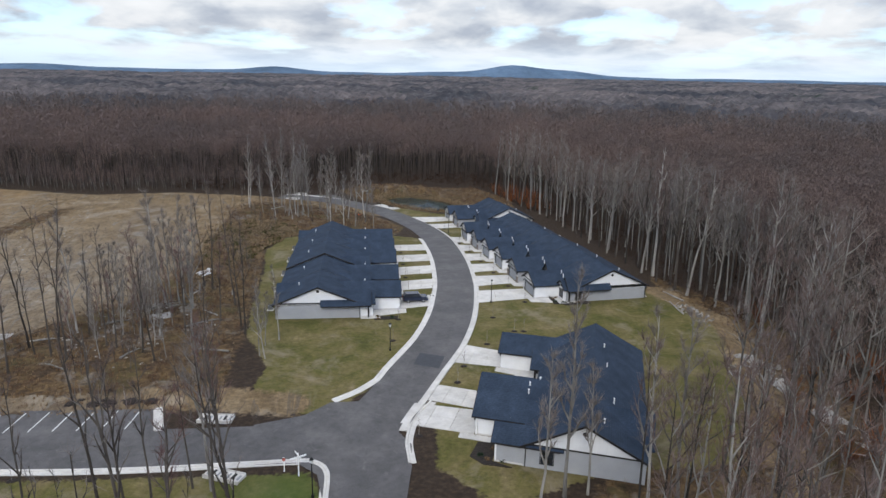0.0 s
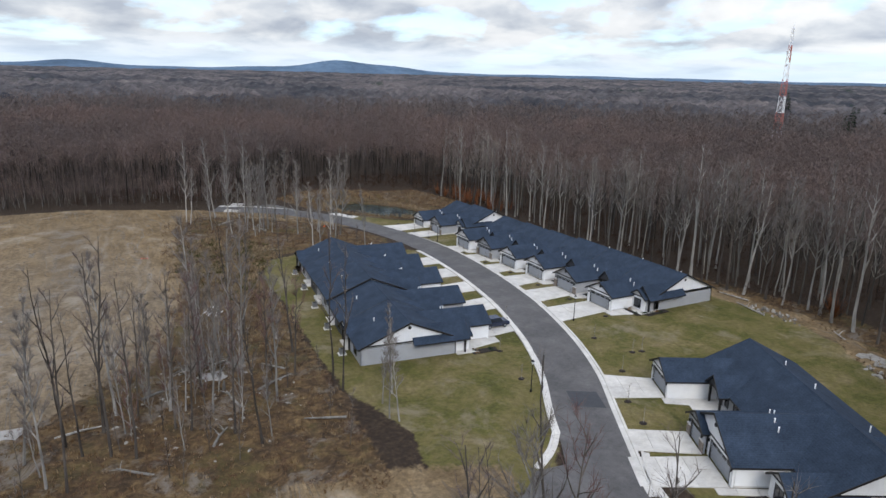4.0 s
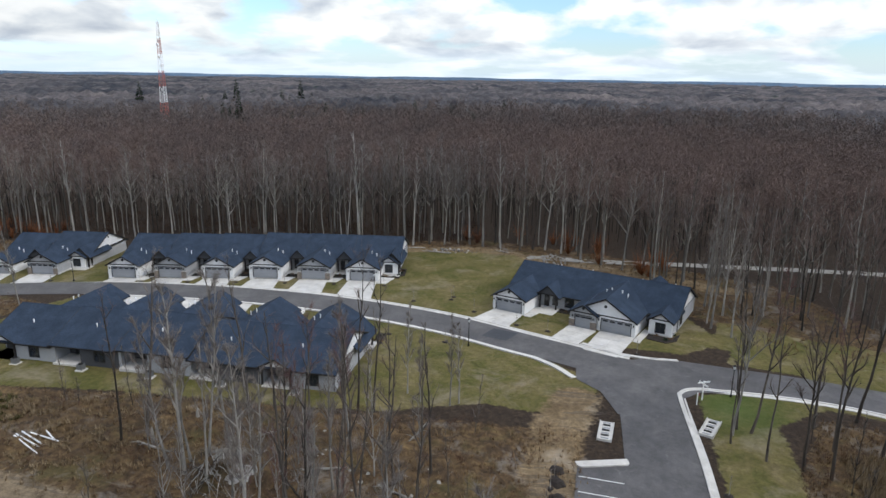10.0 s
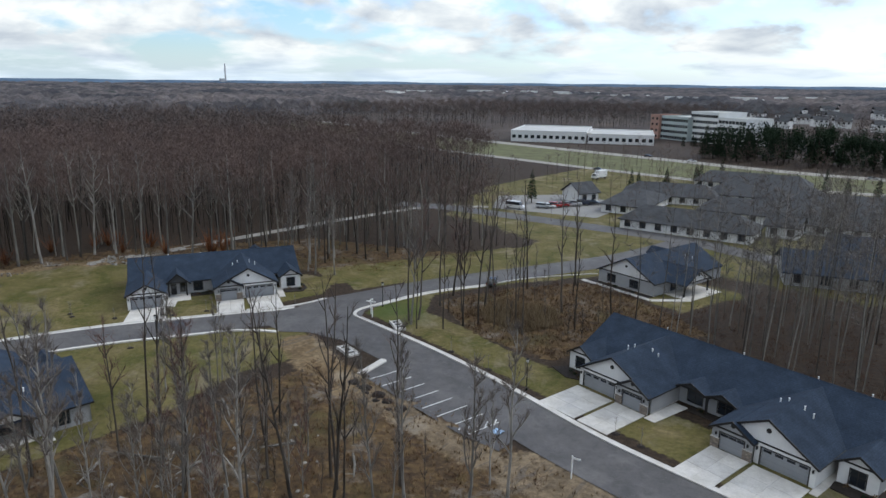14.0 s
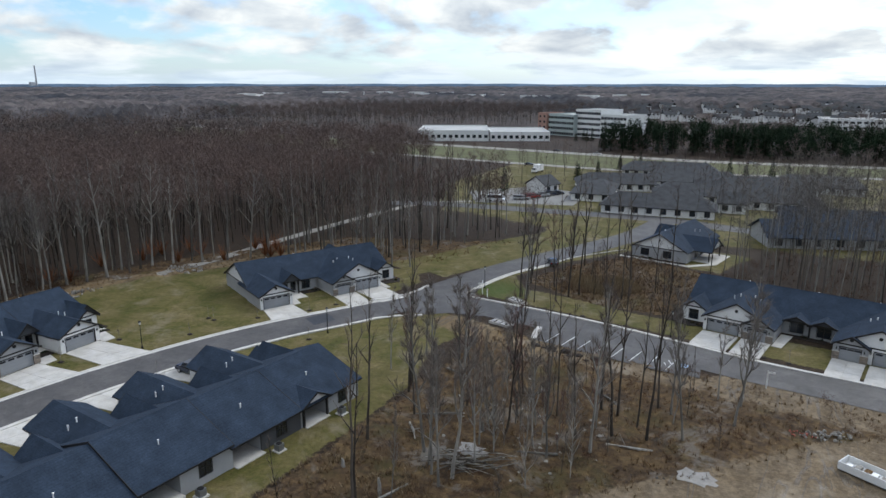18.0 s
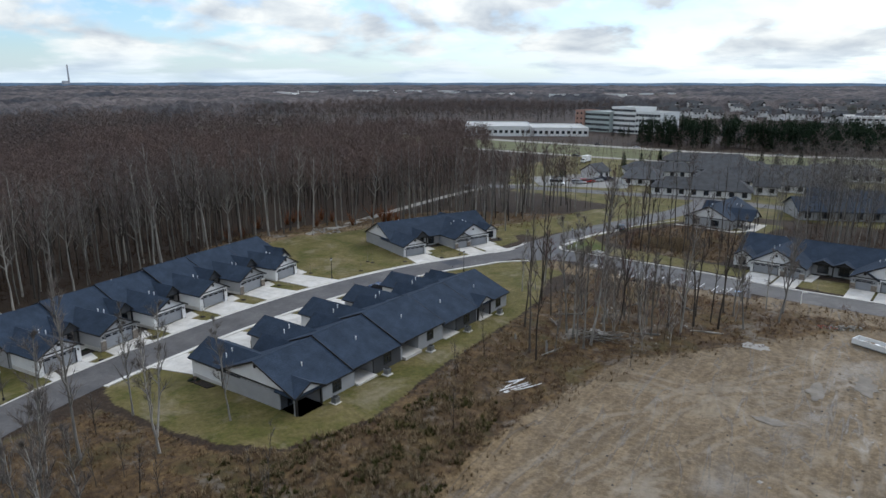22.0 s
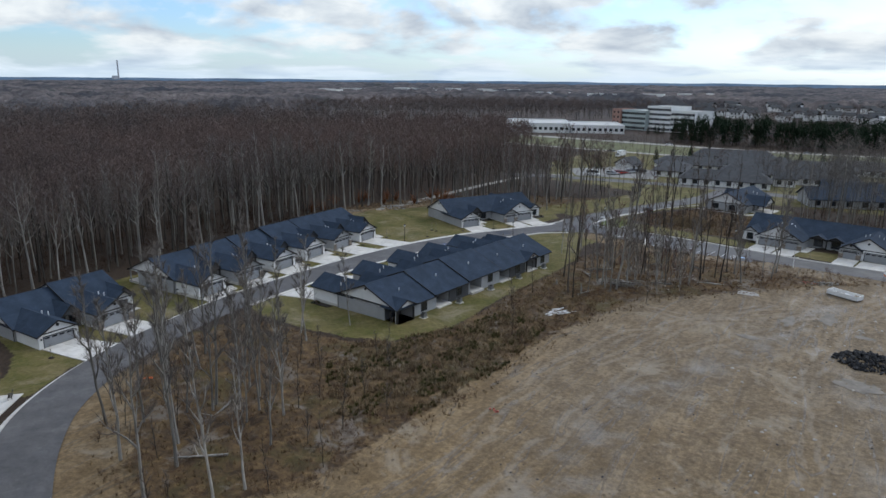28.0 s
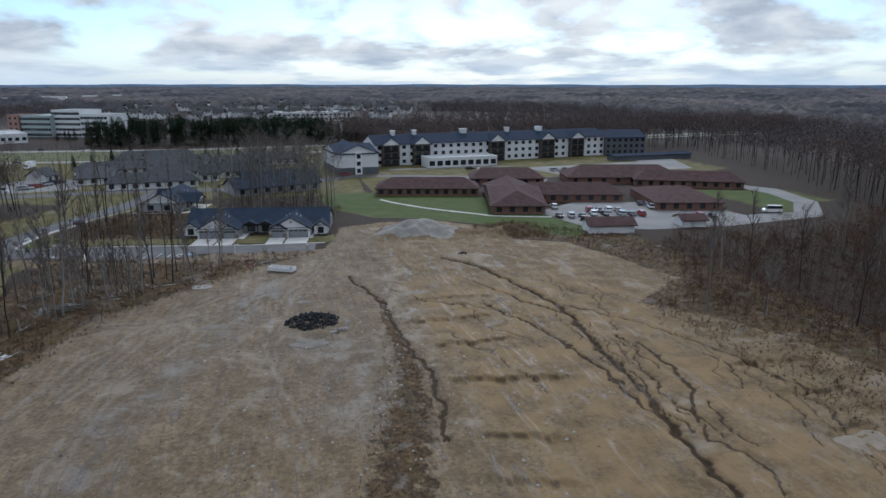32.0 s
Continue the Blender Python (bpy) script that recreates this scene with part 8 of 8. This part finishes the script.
part("post", Shape().box(-0.06, 0.06, -0.06, 0.06, -0.3, 1.7), M_WTRIM, stop)
part("disc", Shape().tube([(0, -0.09, 1.5), (0, -0.065, 1.5)], [0.2, 0.2], 8), M_MASTRED, stop)
arm = thing("sign_post", pose(-63.3, 19.8, 0.8, 0, 0, 10), "white painted post with a side blade", "sign")
part("post", Shape().box(-0.06, 0.06, -0.06, 0.06, -0.3, 2.6), M_WTRIM, arm)
part("blade", Shape().box(-0.9, -0.065, -0.02, 0.02, 2.25, 2.45), M_WTRIM, arm)
M_ORANGE = plain("orange_plastic", (0.55, 0.11, 0.02), 0.6)
bar = thing("road_barricade", pose(-81, 18.6, 0.86, 0, 0, 100), "orange and white barricade across the road end", "barricade")
for z in (0.45, 0.85):
    part("board", Shape().box(-1.0, 1.0, -0.02, 0.02, z, z + 0.22), M_ORANGE if z < 0.6 else M_WTRIM, bar)
for x in (-0.85, 0.85):
    part("leg", Shape().box(x - 0.04, x + 0.04, -0.3, 0.3, 0, 0.06).box(x - 0.04, x + 0.04, -0.065, -0.022, 0.06, 1.1), M_METAL, bar)


def inlet(x, y, turn, L=4.2):
    ob = thing("concrete_rack", pose(x, y, zg(x, y), 0, 0, turn), "pale slotted concrete rack lying beside the kerb", "concrete block", "concrete racks")
    part("bed", Shape().box(-L / 2, L / 2, -0.75, 0.75, -0.1, 0.3), M_CONC, ob)
    for k in range(7):
        u = -L / 2 + (k + 0.5) * L / 7
        part("slot", Shape().box(u - 0.14, u + 0.14, -0.45, 0.45, 0.28, 0.305 + 0.1 * (k % 2)), M_BLACKMETAL if k % 2 else M_METAL, ob)
    part("rim", Shape().box(-L / 2, L / 2, -0.85, -0.754, -0.1, 0.45).box(-L / 2, L / 2, 0.754, 0.85, -0.1, 0.45), M_CONC, ob)


inlet(-21.6, 13.2, 166)
inlet(-19.6, 0.6, 150)
inlet(-10.6, 159.9, 152)
inlet(-7.4, 168.6, 150, 3.4)
isl = thing("kerb_island", pose(-28.4, 14.6, 0.86, 0, 0, 100), "pale concrete kerb island at the end of the bays", "kerb island")
part("slab", Shape().prism([(-2.9, -0.5, 0), (2.9, -0.5, 0), (2.9, 0.3, 0), (2.4, 0.6, 0), (-2.6, 0.6, 0), (-2.9, 0.3, 0)], (0, 0, 0.16)), M_CONC, isl)

# seating pad by the pond
slabs("picnic_path", [(18.4, 154.0), (23.6, 148.2), (20.8, 145.8), (15.6, 151.6)], 3, 2, "pale concrete seating pad beside the pond", 0.1)
for x, y, w in ((17.2, 151.4, 140), (20.6, 147.6, 150)):
    b = thing("park_bench", pose(x, y, zflat(x, y) + 0.1, 0, 0, w), "dark wooden bench on a concrete pad", "bench", "pond benches")
    for k in range(3):
        part("seat_slat", Shape().box(-0.85, 0.85, -0.25 + 0.17 * k, -0.11 + 0.17 * k, 0.43, 0.47), M_DARKBARK, b)
        part("back_slat", Shape().box(-0.85, 0.85, 0.27 + 0.03 * k, 0.3 + 0.03 * k, 0.55 + 0.16 * k, 0.67 + 0.16 * k), M_DARKBARK, b)
    for u in (-0.7, 0.7):
        part("leg", Shape().box(u - 0.03, u + 0.03, -0.25, -0.19, -0.02, 0.43).box(u - 0.03, u + 0.03, 0.2, 0.26, -0.02, 0.95), M_BLACKMETAL, b)


# ---- young trees in mulch rings ----
def young_tree(x, y):
    ob = thing("young_tree", pose(x, y, zflat(x, y)), "staked young tree in a dark mulch ring on the lawn", "tree", "young lawn trees")
    sh = Shape()
    r = random.Random(int(x * 31 + y * 17))
    ring = [(math.cos(a) * r.uniform(0.45, 0.62), math.sin(a) * r.uniform(0.4, 0.55)) for a in [k * 0.5236 for k in range(12)]]
    sh.v = [(u, v, 0.02) for u, v in ring] + [(u * 0.5, v * 0.5, 0.16) for u, v in ring]
    sh.f = [(k, (k + 1) % 12, 12 + (k + 1) % 12, 12 + k) for k in range(12)] + [tuple(range(12, 24))]
    part("mulch_ring", sh, M_MULCH, ob)
    tr = Shape().tube([(0, 0, 0), (0.02, 0.01, 1.2), (0.0, 0.03, 2.3)], [0.025, 0.02, 0.008], 5)
    part("trunk", tr, M_BARK, ob)
    cr = Shape()
    for k in range(26):
        twig(cr, r, (0.01, 0.02, r.uniform(0.9, 2.2)), (r.gauss(0, 1), r.gauss(0, 1), 1.2), r.uniform(0.3, 0.7), 0.012)
    part("crown", cr, M_GREYTWIG, ob)


for x, y in [(22.6, 41.2), (12.4, 22.6), (10.2, 17.6), (24.2, 34.3), (18.1, 29.9), (33.1, 14.8), (25.8, 34), (-31.5, 20.0), (-33.5, 20.6), (-36, 21.2), (-39, 21.8), (-41, 4.2), (-62.6, 8.6), (-66, 9.2), (-84, 11.3), (-33, 2.8), (2.2, 4.8), (31.2, 136.4), (30.9, 124.9), (31.5, 117.5), (6, 43.2), (14.5, 54.6), (3.6, 34)]:
    young_tree(x, y)
for k in range(6):
    q = world_xy(ROW_R, 10 * k + 8.4, -2.6)
    young_tree(q[0], q[1])
for k in range(4):
    q = world_xy(ROW_B, 10.5 * k + 12.6, -2.2)
    young_tree(q[0], q[1])

# ---- clutter in the field and on the rough ground ----
pipes = thing("pipe_stack", pose(-30.0, 77.6, zg(-30, 77.6), 0, 0, 60), "long white plastic pipes lying on rough ground", "pipes")
for k, (u, a, L) in enumerate(((0, 0, 6.4), (0.55, 2, 6.2), (1.1, -3, 6.0), (-0.9, 12, 4.4), (-1.5, -9, 3.0))):
    c, s = math.cos(radians(a)), math.sin(radians(a))
    part("pipe", Shape().tube([(-L / 2 * c, u - L / 2 * s, 0.16), (L / 2 * c, u + L / 2 * s, 0.2)], [0.09, 0.09], 10), M_PVC, pipes)
tr_ = thing("skip_trailer", pose(-74.0, 38.6, zg(-74, 38.6), 0, 0, 152), "pale grey low flatbed skip on bare soil", "skip")
part("floor", Shape().box(-3, 3, -1.1, 1.1, 0.25, 0.4), M_GREYWALL, tr_)
for a, b, c, d in ((-3, 3, -1.1, -1.0), (-3, 3, 1.0, 1.1), (-3, -2.9, -1.0, 1.0), (2.9, 3, -1.0, 1.0)):
    part("side_board", Shape().box(a, b, c, d, 0.404, 1.1), M_GREYWALL, tr_)
part("runner", Shape().box(-2.8, 2.8, -0.8, -0.6, -0.1, 0.25).box(-2.8, 2.8, 0.6, 0.8, -0.1, 0.25), M_METAL, tr_)
for k in range(6):
    part("rubbish", Shape().box(-2.5 + k * 0.85, -1.9 + k * 0.85, -0.6 + 0.2 * (k % 3), 0.2 + 0.2 * (k % 3), 0.41, 0.7 + 0.15 * (k % 2)), (M_WTRIM, M_GRAVEL, M_SCRUB)[k % 3], tr_)


def rock_mesh(seed, m):
    r = random.Random(seed)
    bm = bmesh.new()
    bmesh.ops.create_icosphere(bm, subdivisions=1, radius=0.5)
    for v in bm.verts:
        v.co *= r.uniform(0.65, 1.2)
        v.co.z *= 0.7
    me = bpy.data.meshes.new("chunk")
    bm.to_mesh(me)
    bm.free()
    me.materials.append(m)
    return me


def heap(name, x, y, rx, ry, h, n, m, label, category, size=(0.4, 1.0), turn=0):
    ob = thing(name, pose(x, y, zg(x, y), 0, 0, turn), label, category)
    shapes = [rock_mesh(seed, m) for seed in range(6)]
    r = random.Random(int(abs(x) * 7 + abs(y)))
    for k in range(n):
        a, d = r.uniform(0, 6.28), math.sqrt(r.random())
        c = new("chunk", shapes[k % 6])
        c.parent = ob
        c.location = (math.cos(a) * d * rx, math.sin(a) * d * ry, h * (1 - d) * r.uniform(0.4, 1.0))
        c.rotation_euler = (r.uniform(0, 6), r.uniform(0, 6), r.uniform(0, 6))
        s = r.uniform(*size)
        c.scale = (s, s * r.uniform(0.6, 1.1), s * r.uniform(0.5, 0.9))
    return ob


heap("rubble_heap", -78.2, 73.4, 4.7, 4.0, 1.5, 300, M_RUBBLE, "heap of black broken asphalt on the bare field", "rubble", (0.35, 1.1))
heap("debris_heap", -82.4, 79.2, 1.6, 0.9, 0.2, 14, M_GRAVEL, "pale boards and scraps beside the black heap", "debris", (0.3, 1.2))
heap("debris_heap", -70.5, 30.6, 3.5, 1.4, 0.5, 60, M_GRAVEL, "broken pale stones and brick at the field edge", "rubble", (0.25, 0.7), 20)
heap("debris_heap", -67.5, 31.6, 1.5, 0.8, 0.3, 18, M_MASTRED, "scattered red brick rubble at the field edge", "rubble", (0.2, 0.45))
heap("debris_heap", 54.5, 13.0, 4.5, 3.0, 0.7, 80, M_GRAVEL, "pale stones and stumps heaped at the wood edge", "rubble", (0.3, 0.9))
heap("debris_heap", 59.5, 36.0, 2.0, 6.0, 0.5, 60, M_BARK, "cut limbs heaped along the wood edge", "brushwood", (0.3, 1.0))
heap("debris_heap", -118, 33.6, 1.3, 1.0, 0.3, 22, M_RUBBLE, "small dark scrap heap near the sand pile", "rubble", (0.3, 0.7))
heap("debris_heap", -37.3, 117.4, 0.7, 0.5, 0.15, 8, M_MASTRED, "red plastic scraps on bare soil", "debris", (0.3, 0.5))
heap("debris_heap", 8.8, 134.8, 0.7, 0.5, 0.25, 8, M_ORANGE, "orange plastic scraps on the verge", "debris", (0.3, 0.5))


def stones(x, y, rx, ry, n, m, label, size):
    """Small stones strewn over an oval, as one body."""
    r = random.Random(int(abs(x) * 7 + abs(y)))
    spots = []
    for k in range(n):
        a, d = r.uniform(0, 6.28), math.sqrt(r.random())
        u, v = x + math.cos(a) * d * rx, y + math.sin(a) * d * ry
        spots.append((u, v, zg(u, v), r.uniform(*size), r.uniform(0, 6.28)))
    me = scatter("rock_scatter", spots, [clod(k + 20) for k in range(6)], (m,), label, "stones")[0]
    tagged(new("rock_scatter", me), label, "stones", kind="stuff")


def clod(seed):
    r = random.Random(seed)
    v = np.array([(r.uniform(0.3, 0.6) * a, r.uniform(0.3, 0.6) * b, r.uniform(0.2, 0.4) * c) for a, b, c in ((1, 0, 0), (0, 1, 0), (-1, 0, 0), (0, -1, 0), (0, 0, 1))])
    return ((v, np.array([(0, 1, 4), (1, 2, 4), (2, 3, 4), (3, 0, 4)])),)


stones(-90, 92, 30, 45, 260, M_GRAVEL, "small pale stones scattered over the graded soil", (0.2, 0.7))
stones(-58, 95, 24, 48, 160, M_RUBBLE, "dark clods scattered over the graded soil", (0.12, 0.42))
stones(-36, 45, 12, 14, 60, M_GRAVEL, "pale stones in the rough ground", (0.25, 0.7))


def patchwork(name, x, y, rx, ry, m, label, category, seed, lift=0.05):
    r = random.Random(seed)
    sh = Shape()
    n = 22
    pts = []
    for k in range(n):
        a = 2 * math.pi * k / n
        d = r.uniform(0.65, 1.1)
        u, v = x + math.cos(a) * rx * d, y + math.sin(a) * ry * d
        pts.append((u, v))
    top = zg(x, y) + lift
    sh.v = [(u - x, v - y, zg(u, v) + lift - top) for u, v in pts] + [(0, 0, 0)]
    sh.f = [(k, (k + 1) % n, n) for k in range(n)]
    ob = thing(name, pose(x, y, top), label, category, name + " patches")
    part("surface", sh, m, ob)


M_PUDDLE = plain("wet_clay", (0.150, 0.132, 0.110), 0.75, var=0.3, scale=0.6, spec=0.2)
M_CHALK = plain("dried_concrete_spill", (0.27, 0.255, 0.235), 0.9, var=0.2, scale=0.9, fine=5)
for k, (x, y, a, b) in enumerate([(-77, 84, 3.2, 2.2), (-72, 55, 1.6, 4.0), (-66, 60, 1.2, 3.4), (-77.5, 62, 1.8, 1.0), (-61, 72, 2.4, 1.0), (-30.5, 55, 1.4, 2.2)]):
    patchwork("puddle", x, y, a, b, M_PUDDLE, "shallow wet clay patch on the bare field", "puddle", k)
patchwork("concrete_spill", -57.4, 46.8, 2.6, 1.7, M_CHALK, "dried pale concrete spill on bare soil", "concrete", 31)
patchwork("concrete_spill", -34, 52.5, 2.0, 1.6, M_CHALK, "dried pale concrete spill among brush", "concrete", 32)
M_SUBSOIL = plain("pale_subsoil", (0.21, 0.175, 0.13), 0.95, var=0.2, scale=0.9, fine=5)
patchwork("subsoil_patch", -99, 62, 3.6, 1.6, M_SUBSOIL, "pale chalky subsoil patch", "subsoil", 33, 0.03)
patchwork("subsoil_patch", -139, 131.5, 4.2, 2.6, M_SUBSOIL, "pale chalky subsoil patch", "subsoil", 34, 0.03)
l_rng = random.Random(21)
for k, (x, y, a, L) in enumerate([(-27, 47, 30, 6), (-33, 44, 100, 5), (-24, 35, 160, 5), (-41, 50, 20, 4.5), (-30, 64, 70, 5), (-26, 52, 130, 4), (-15, 145, 40, 6), (-8, 136, 110, 5), (-50, 44, 10, 5), (-36, 36, 60, 4), (-45, 33, 140, 4.5), (58, 40, 80, 7), (61, 46, 100, 6), (60, 24, 60, 6)]):
    lg = thing("fallen_log", pose(x, y, zg(x, y), 0, 0, a), "grey fallen log among dead leaves", "log", "fallen logs")
    part("stem", Shape().tube([(-L / 2, 0, 0.12), (0, 0.1, 0.2), (L / 2, -0.1, 0.14)], [0.17, 0.14, 0.07], 7), M_BARK, lg)
    for j in range(4):
        bx, by, bl = l_rng.uniform(-0.3, L * 0.4), l_rng.choice((-1, 1)), l_rng.uniform(0.7, 1.7)
        part("branch", Shape().tube([(bx, 0, 0.15), (bx + 0.3 * bl, by * 0.5 * bl, 0.15 + 0.3 * bl), (bx + 0.5 * bl, by * bl, 0.15 + 0.45 * bl)], [0.05, 0.035, 0.012], 5), M_BARK, lg)
for x, y, h in ((-29.2, 64.4, 2.0), (-33.4, 48, 1.2), (-23, 62, 1.0), (-40.2, 45, 1.6)):
    st = thing("tree_stump", pose(x, y, zg(x, y)), "splintered grey tree stump", "stump", "tree stumps")
    part("stem", Shape().tube([(0, 0, -0.3), (0.03, 0, h * 0.6), (0.1, 0.05, h)], [0.24, 0.19, 0.1], 8), M_BARK, st)


pile_rng = random.Random(58)
pile = thing("brush_pile", pose(-35, 55.5, zg(-35, 55.5), 0, 0, 25), "tangled pile of cut grey branches on rough ground", "brushwood")
for k in range(60):
    a, L = pile_rng.gauss(0, 0.35) + (math.pi if k % 2 else 0), pile_rng.uniform(1.6, 4.2)
    u, v, h = pile_rng.gauss(0, 1.6), pile_rng.gauss(0, 0.9), pile_rng.uniform(0.1, 0.9)
    q = (u + math.cos(a) * L, v + math.sin(a) * L, h * 0.4 + pile_rng.uniform(0.0, 0.5))
    part("branch", Shape().tube([(u, v, h), ((u + q[0]) / 2, (v + q[1]) / 2, (h + q[2]) / 2 + 0.2), q], [0.06, 0.04, 0.012], 4), M_BARK if k % 3 else M_DARKBARK, pile)


def porch_set(m4, x, y, base):
    g = thing("kettle_grill", m4 @ pose(x, y, base + 0.05), "black covered barbecue grill on a rear porch", "grill", "porch grills")
    part("bowl", Shape().tube([(0, 0, 0.55), (0, 0, 0.75), (0, 0, 0.95), (0, 0, 1.05)], [0.15, 0.3, 0.26, 0.08], 12), M_BLACKMETAL, g)
    for a in (0.5, 2.6, 4.7):
        part("leg", Shape().tube([(math.cos(a) * 0.28, math.sin(a) * 0.28, 0), (math.cos(a) * 0.15, math.sin(a) * 0.15, 0.6)], [0.02, 0.02], 5), M_METAL, g)
    c = thing("patio_chair", m4 @ pose(x + 1.3, y - 0.6, base + 0.05, 0, 0, 160), "dark metal patio chair on a rear porch", "chair", "patio chairs")
    part("seat", Shape().box(-0.28, 0.28, -0.28, 0.28, 0.4, 0.45), M_BLACKMETAL, c)
    part("backrest", Shape().box(-0.28, 0.28, 0.24, 0.28, 0.454, 0.95), M_BLACKMETAL, c)
    for u in (-0.25, 0.25):
        for v in (-0.25, 0.25):
            part("leg", Shape().box(u - 0.02, u + 0.02, v - 0.02, v + 0.02, 0, 0.4), M_BLACKMETAL, c)


for k in (0, 2, 4):
    porch_set(ROW_B, 10.5 * k + 1.6, 20.2, [0.85, 0, 1.25, 0, 0.75][k])


# pale sand tipped on the crest of the field
sand = Shape()
SAND_N, SAND_R = 40, 9
for j in range(SAND_R + 1):
    for k in range(SAND_N):
        a = 2 * math.pi * k / SAND_N
        rr = j / SAND_R * (1 + 0.16 * math.sin(3 * a + 1) + 0.1 * math.sin(7 * a))
        sx, sy = -112.5 + 11.5 * rr * math.cos(a), 6.5 + 9.5 * rr * math.sin(a)
        sand.v.append((sx, sy, zg(sx, sy) + 0.34 * (1 - j / SAND_R) ** 0.5 - 0.1 * (j == SAND_R) + 0.06))
for j in range(SAND_R):
    for k in range(SAND_N):
        q = (k + 1) % SAND_N
        sand.f.append((j * SAND_N + k, (j + 1) * SAND_N + k, (j + 1) * SAND_N + q, j * SAND_N + q))
M_SAND = plain("pale_sand", (0.225, 0.21, 0.185), 0.95, var=0.2, scale=0.5, fine=5, bump=0.5, spec=0.1)
heap_ob = thing("sand_heap", pose(0, 0, 0), "heap of pale grey sand on the bare field", "sand heap")
part("sand", sand, M_SAND, heap_ob).data.polygons.foreach_set("use_smooth", np.ones(len(sand.f), bool))


# clods strewn over the graded soil
M_CLOD = plain("dry_clods", (0.16, 0.125, 0.09), 0.95, var=0.45, scale=0.7, fine=6, spec=0.1)
clods = fill([(-30, 150), (-31, 103), (-36, 83), (-44, 62), (-70, 34), (-90, 20), (-130, 20), (-150, 50), (-150, 66), (-138, 80), (-152, 105), (-155, 150), (-100, 175), (-50, 168)], 1.5, 71, lambda x, y: waves(x, y, 30, 72) + 0.6 * waves(x, y, 7, 73) > 0.15, 0.15, 0.55, lambda x, y: terrain(x, y)[0])
me = scatter("soil_clods", clods, [clod(k) for k in range(6)], (M_CLOD,), "", "")[0]
tagged(new("soil_clods", me), "dry clods and stones strewn over bare soil", "clods", kind="stuff")
TREE_PITS = [(-39.9, 20.7), (-37.3, 20.4), (-35.2, 20.0), (-32.6, 19.9), (-30.1, 19.7)]
for k, (t_x, t_y) in enumerate(TREE_PITS):
    tp = thing("mulch_heap", pose(t_x, t_y, zg(t_x, t_y)), "small dark mulch mound beside the parking bays", "mulch", "mulch mounds")
    mh = Shape()
    mh.v = [(0, 0, 0.42)] + [(rr * (0.95 + 0.12 * math.sin(3 * q + k)) * math.cos(q * 0.5236), rr * (0.95 + 0.12 * math.cos(2 * q + k)) * math.sin(q * 0.5236), hh) for rr, hh in ((0.55, 0.3), (1.0, -0.08)) for q in range(12)]
    mh.f = [(0, 1 + q, 1 + (q + 1) % 12) for q in range(12)] + [(1 + q, 13 + q, 13 + (q + 1) % 12, 1 + (q + 1) % 12) for q in range(12)]
    part("mulch", mh, M_MULCH, tp)

pad = Shape()
PAD = [(3.6, 167.5), (5.2, 164.0), (8.1, 159.1), (7.6, 157.3), (2.7, 160.3), (-2.8, 164.3), (-4.9, 166.6), (-1.6, 167.5)]
pad_rng = random.Random(5)
ring_pts = []
for k in range(8):
    a, b = Vector((*PAD[k], 0)), Vector((*PAD[(k + 1) % 8], 0))
    ring_pts += [a.lerp(b, u / 4) + Vector((pad_rng.uniform(-0.4, 0.4), pad_rng.uniform(-0.4, 0.4), 0)) for u in range(4)]
mid_pt = sum(ring_pts, Vector()) / len(ring_pts)
for f in (1.0, 0.66, 0.33, 0.05):
    for p in ring_pts:
        q = mid_pt.lerp(p, f)
        pad.v.append((q.x, q.y, zg(q.x, q.y) + (0.09 if f < 1 else -0.02)))
pad.f = [(r * 32 + k, r * 32 + (k + 1) % 32, (r + 1) * 32 + (k + 1) % 32, (r + 1) * 32 + k) for r in range(3) for k in range(32)] + [tuple(range(96, 128))]
M_DARKGRAVEL = plain("grey_gravel", (0.115, 0.11, 0.104), 0.95, var=0.3, scale=0.7, fine=6, bump=0.5, spec=0.1)
setting("gravel_pad", pad, M_DARKGRAVEL, "grey gravel spread between the lane and the pond")
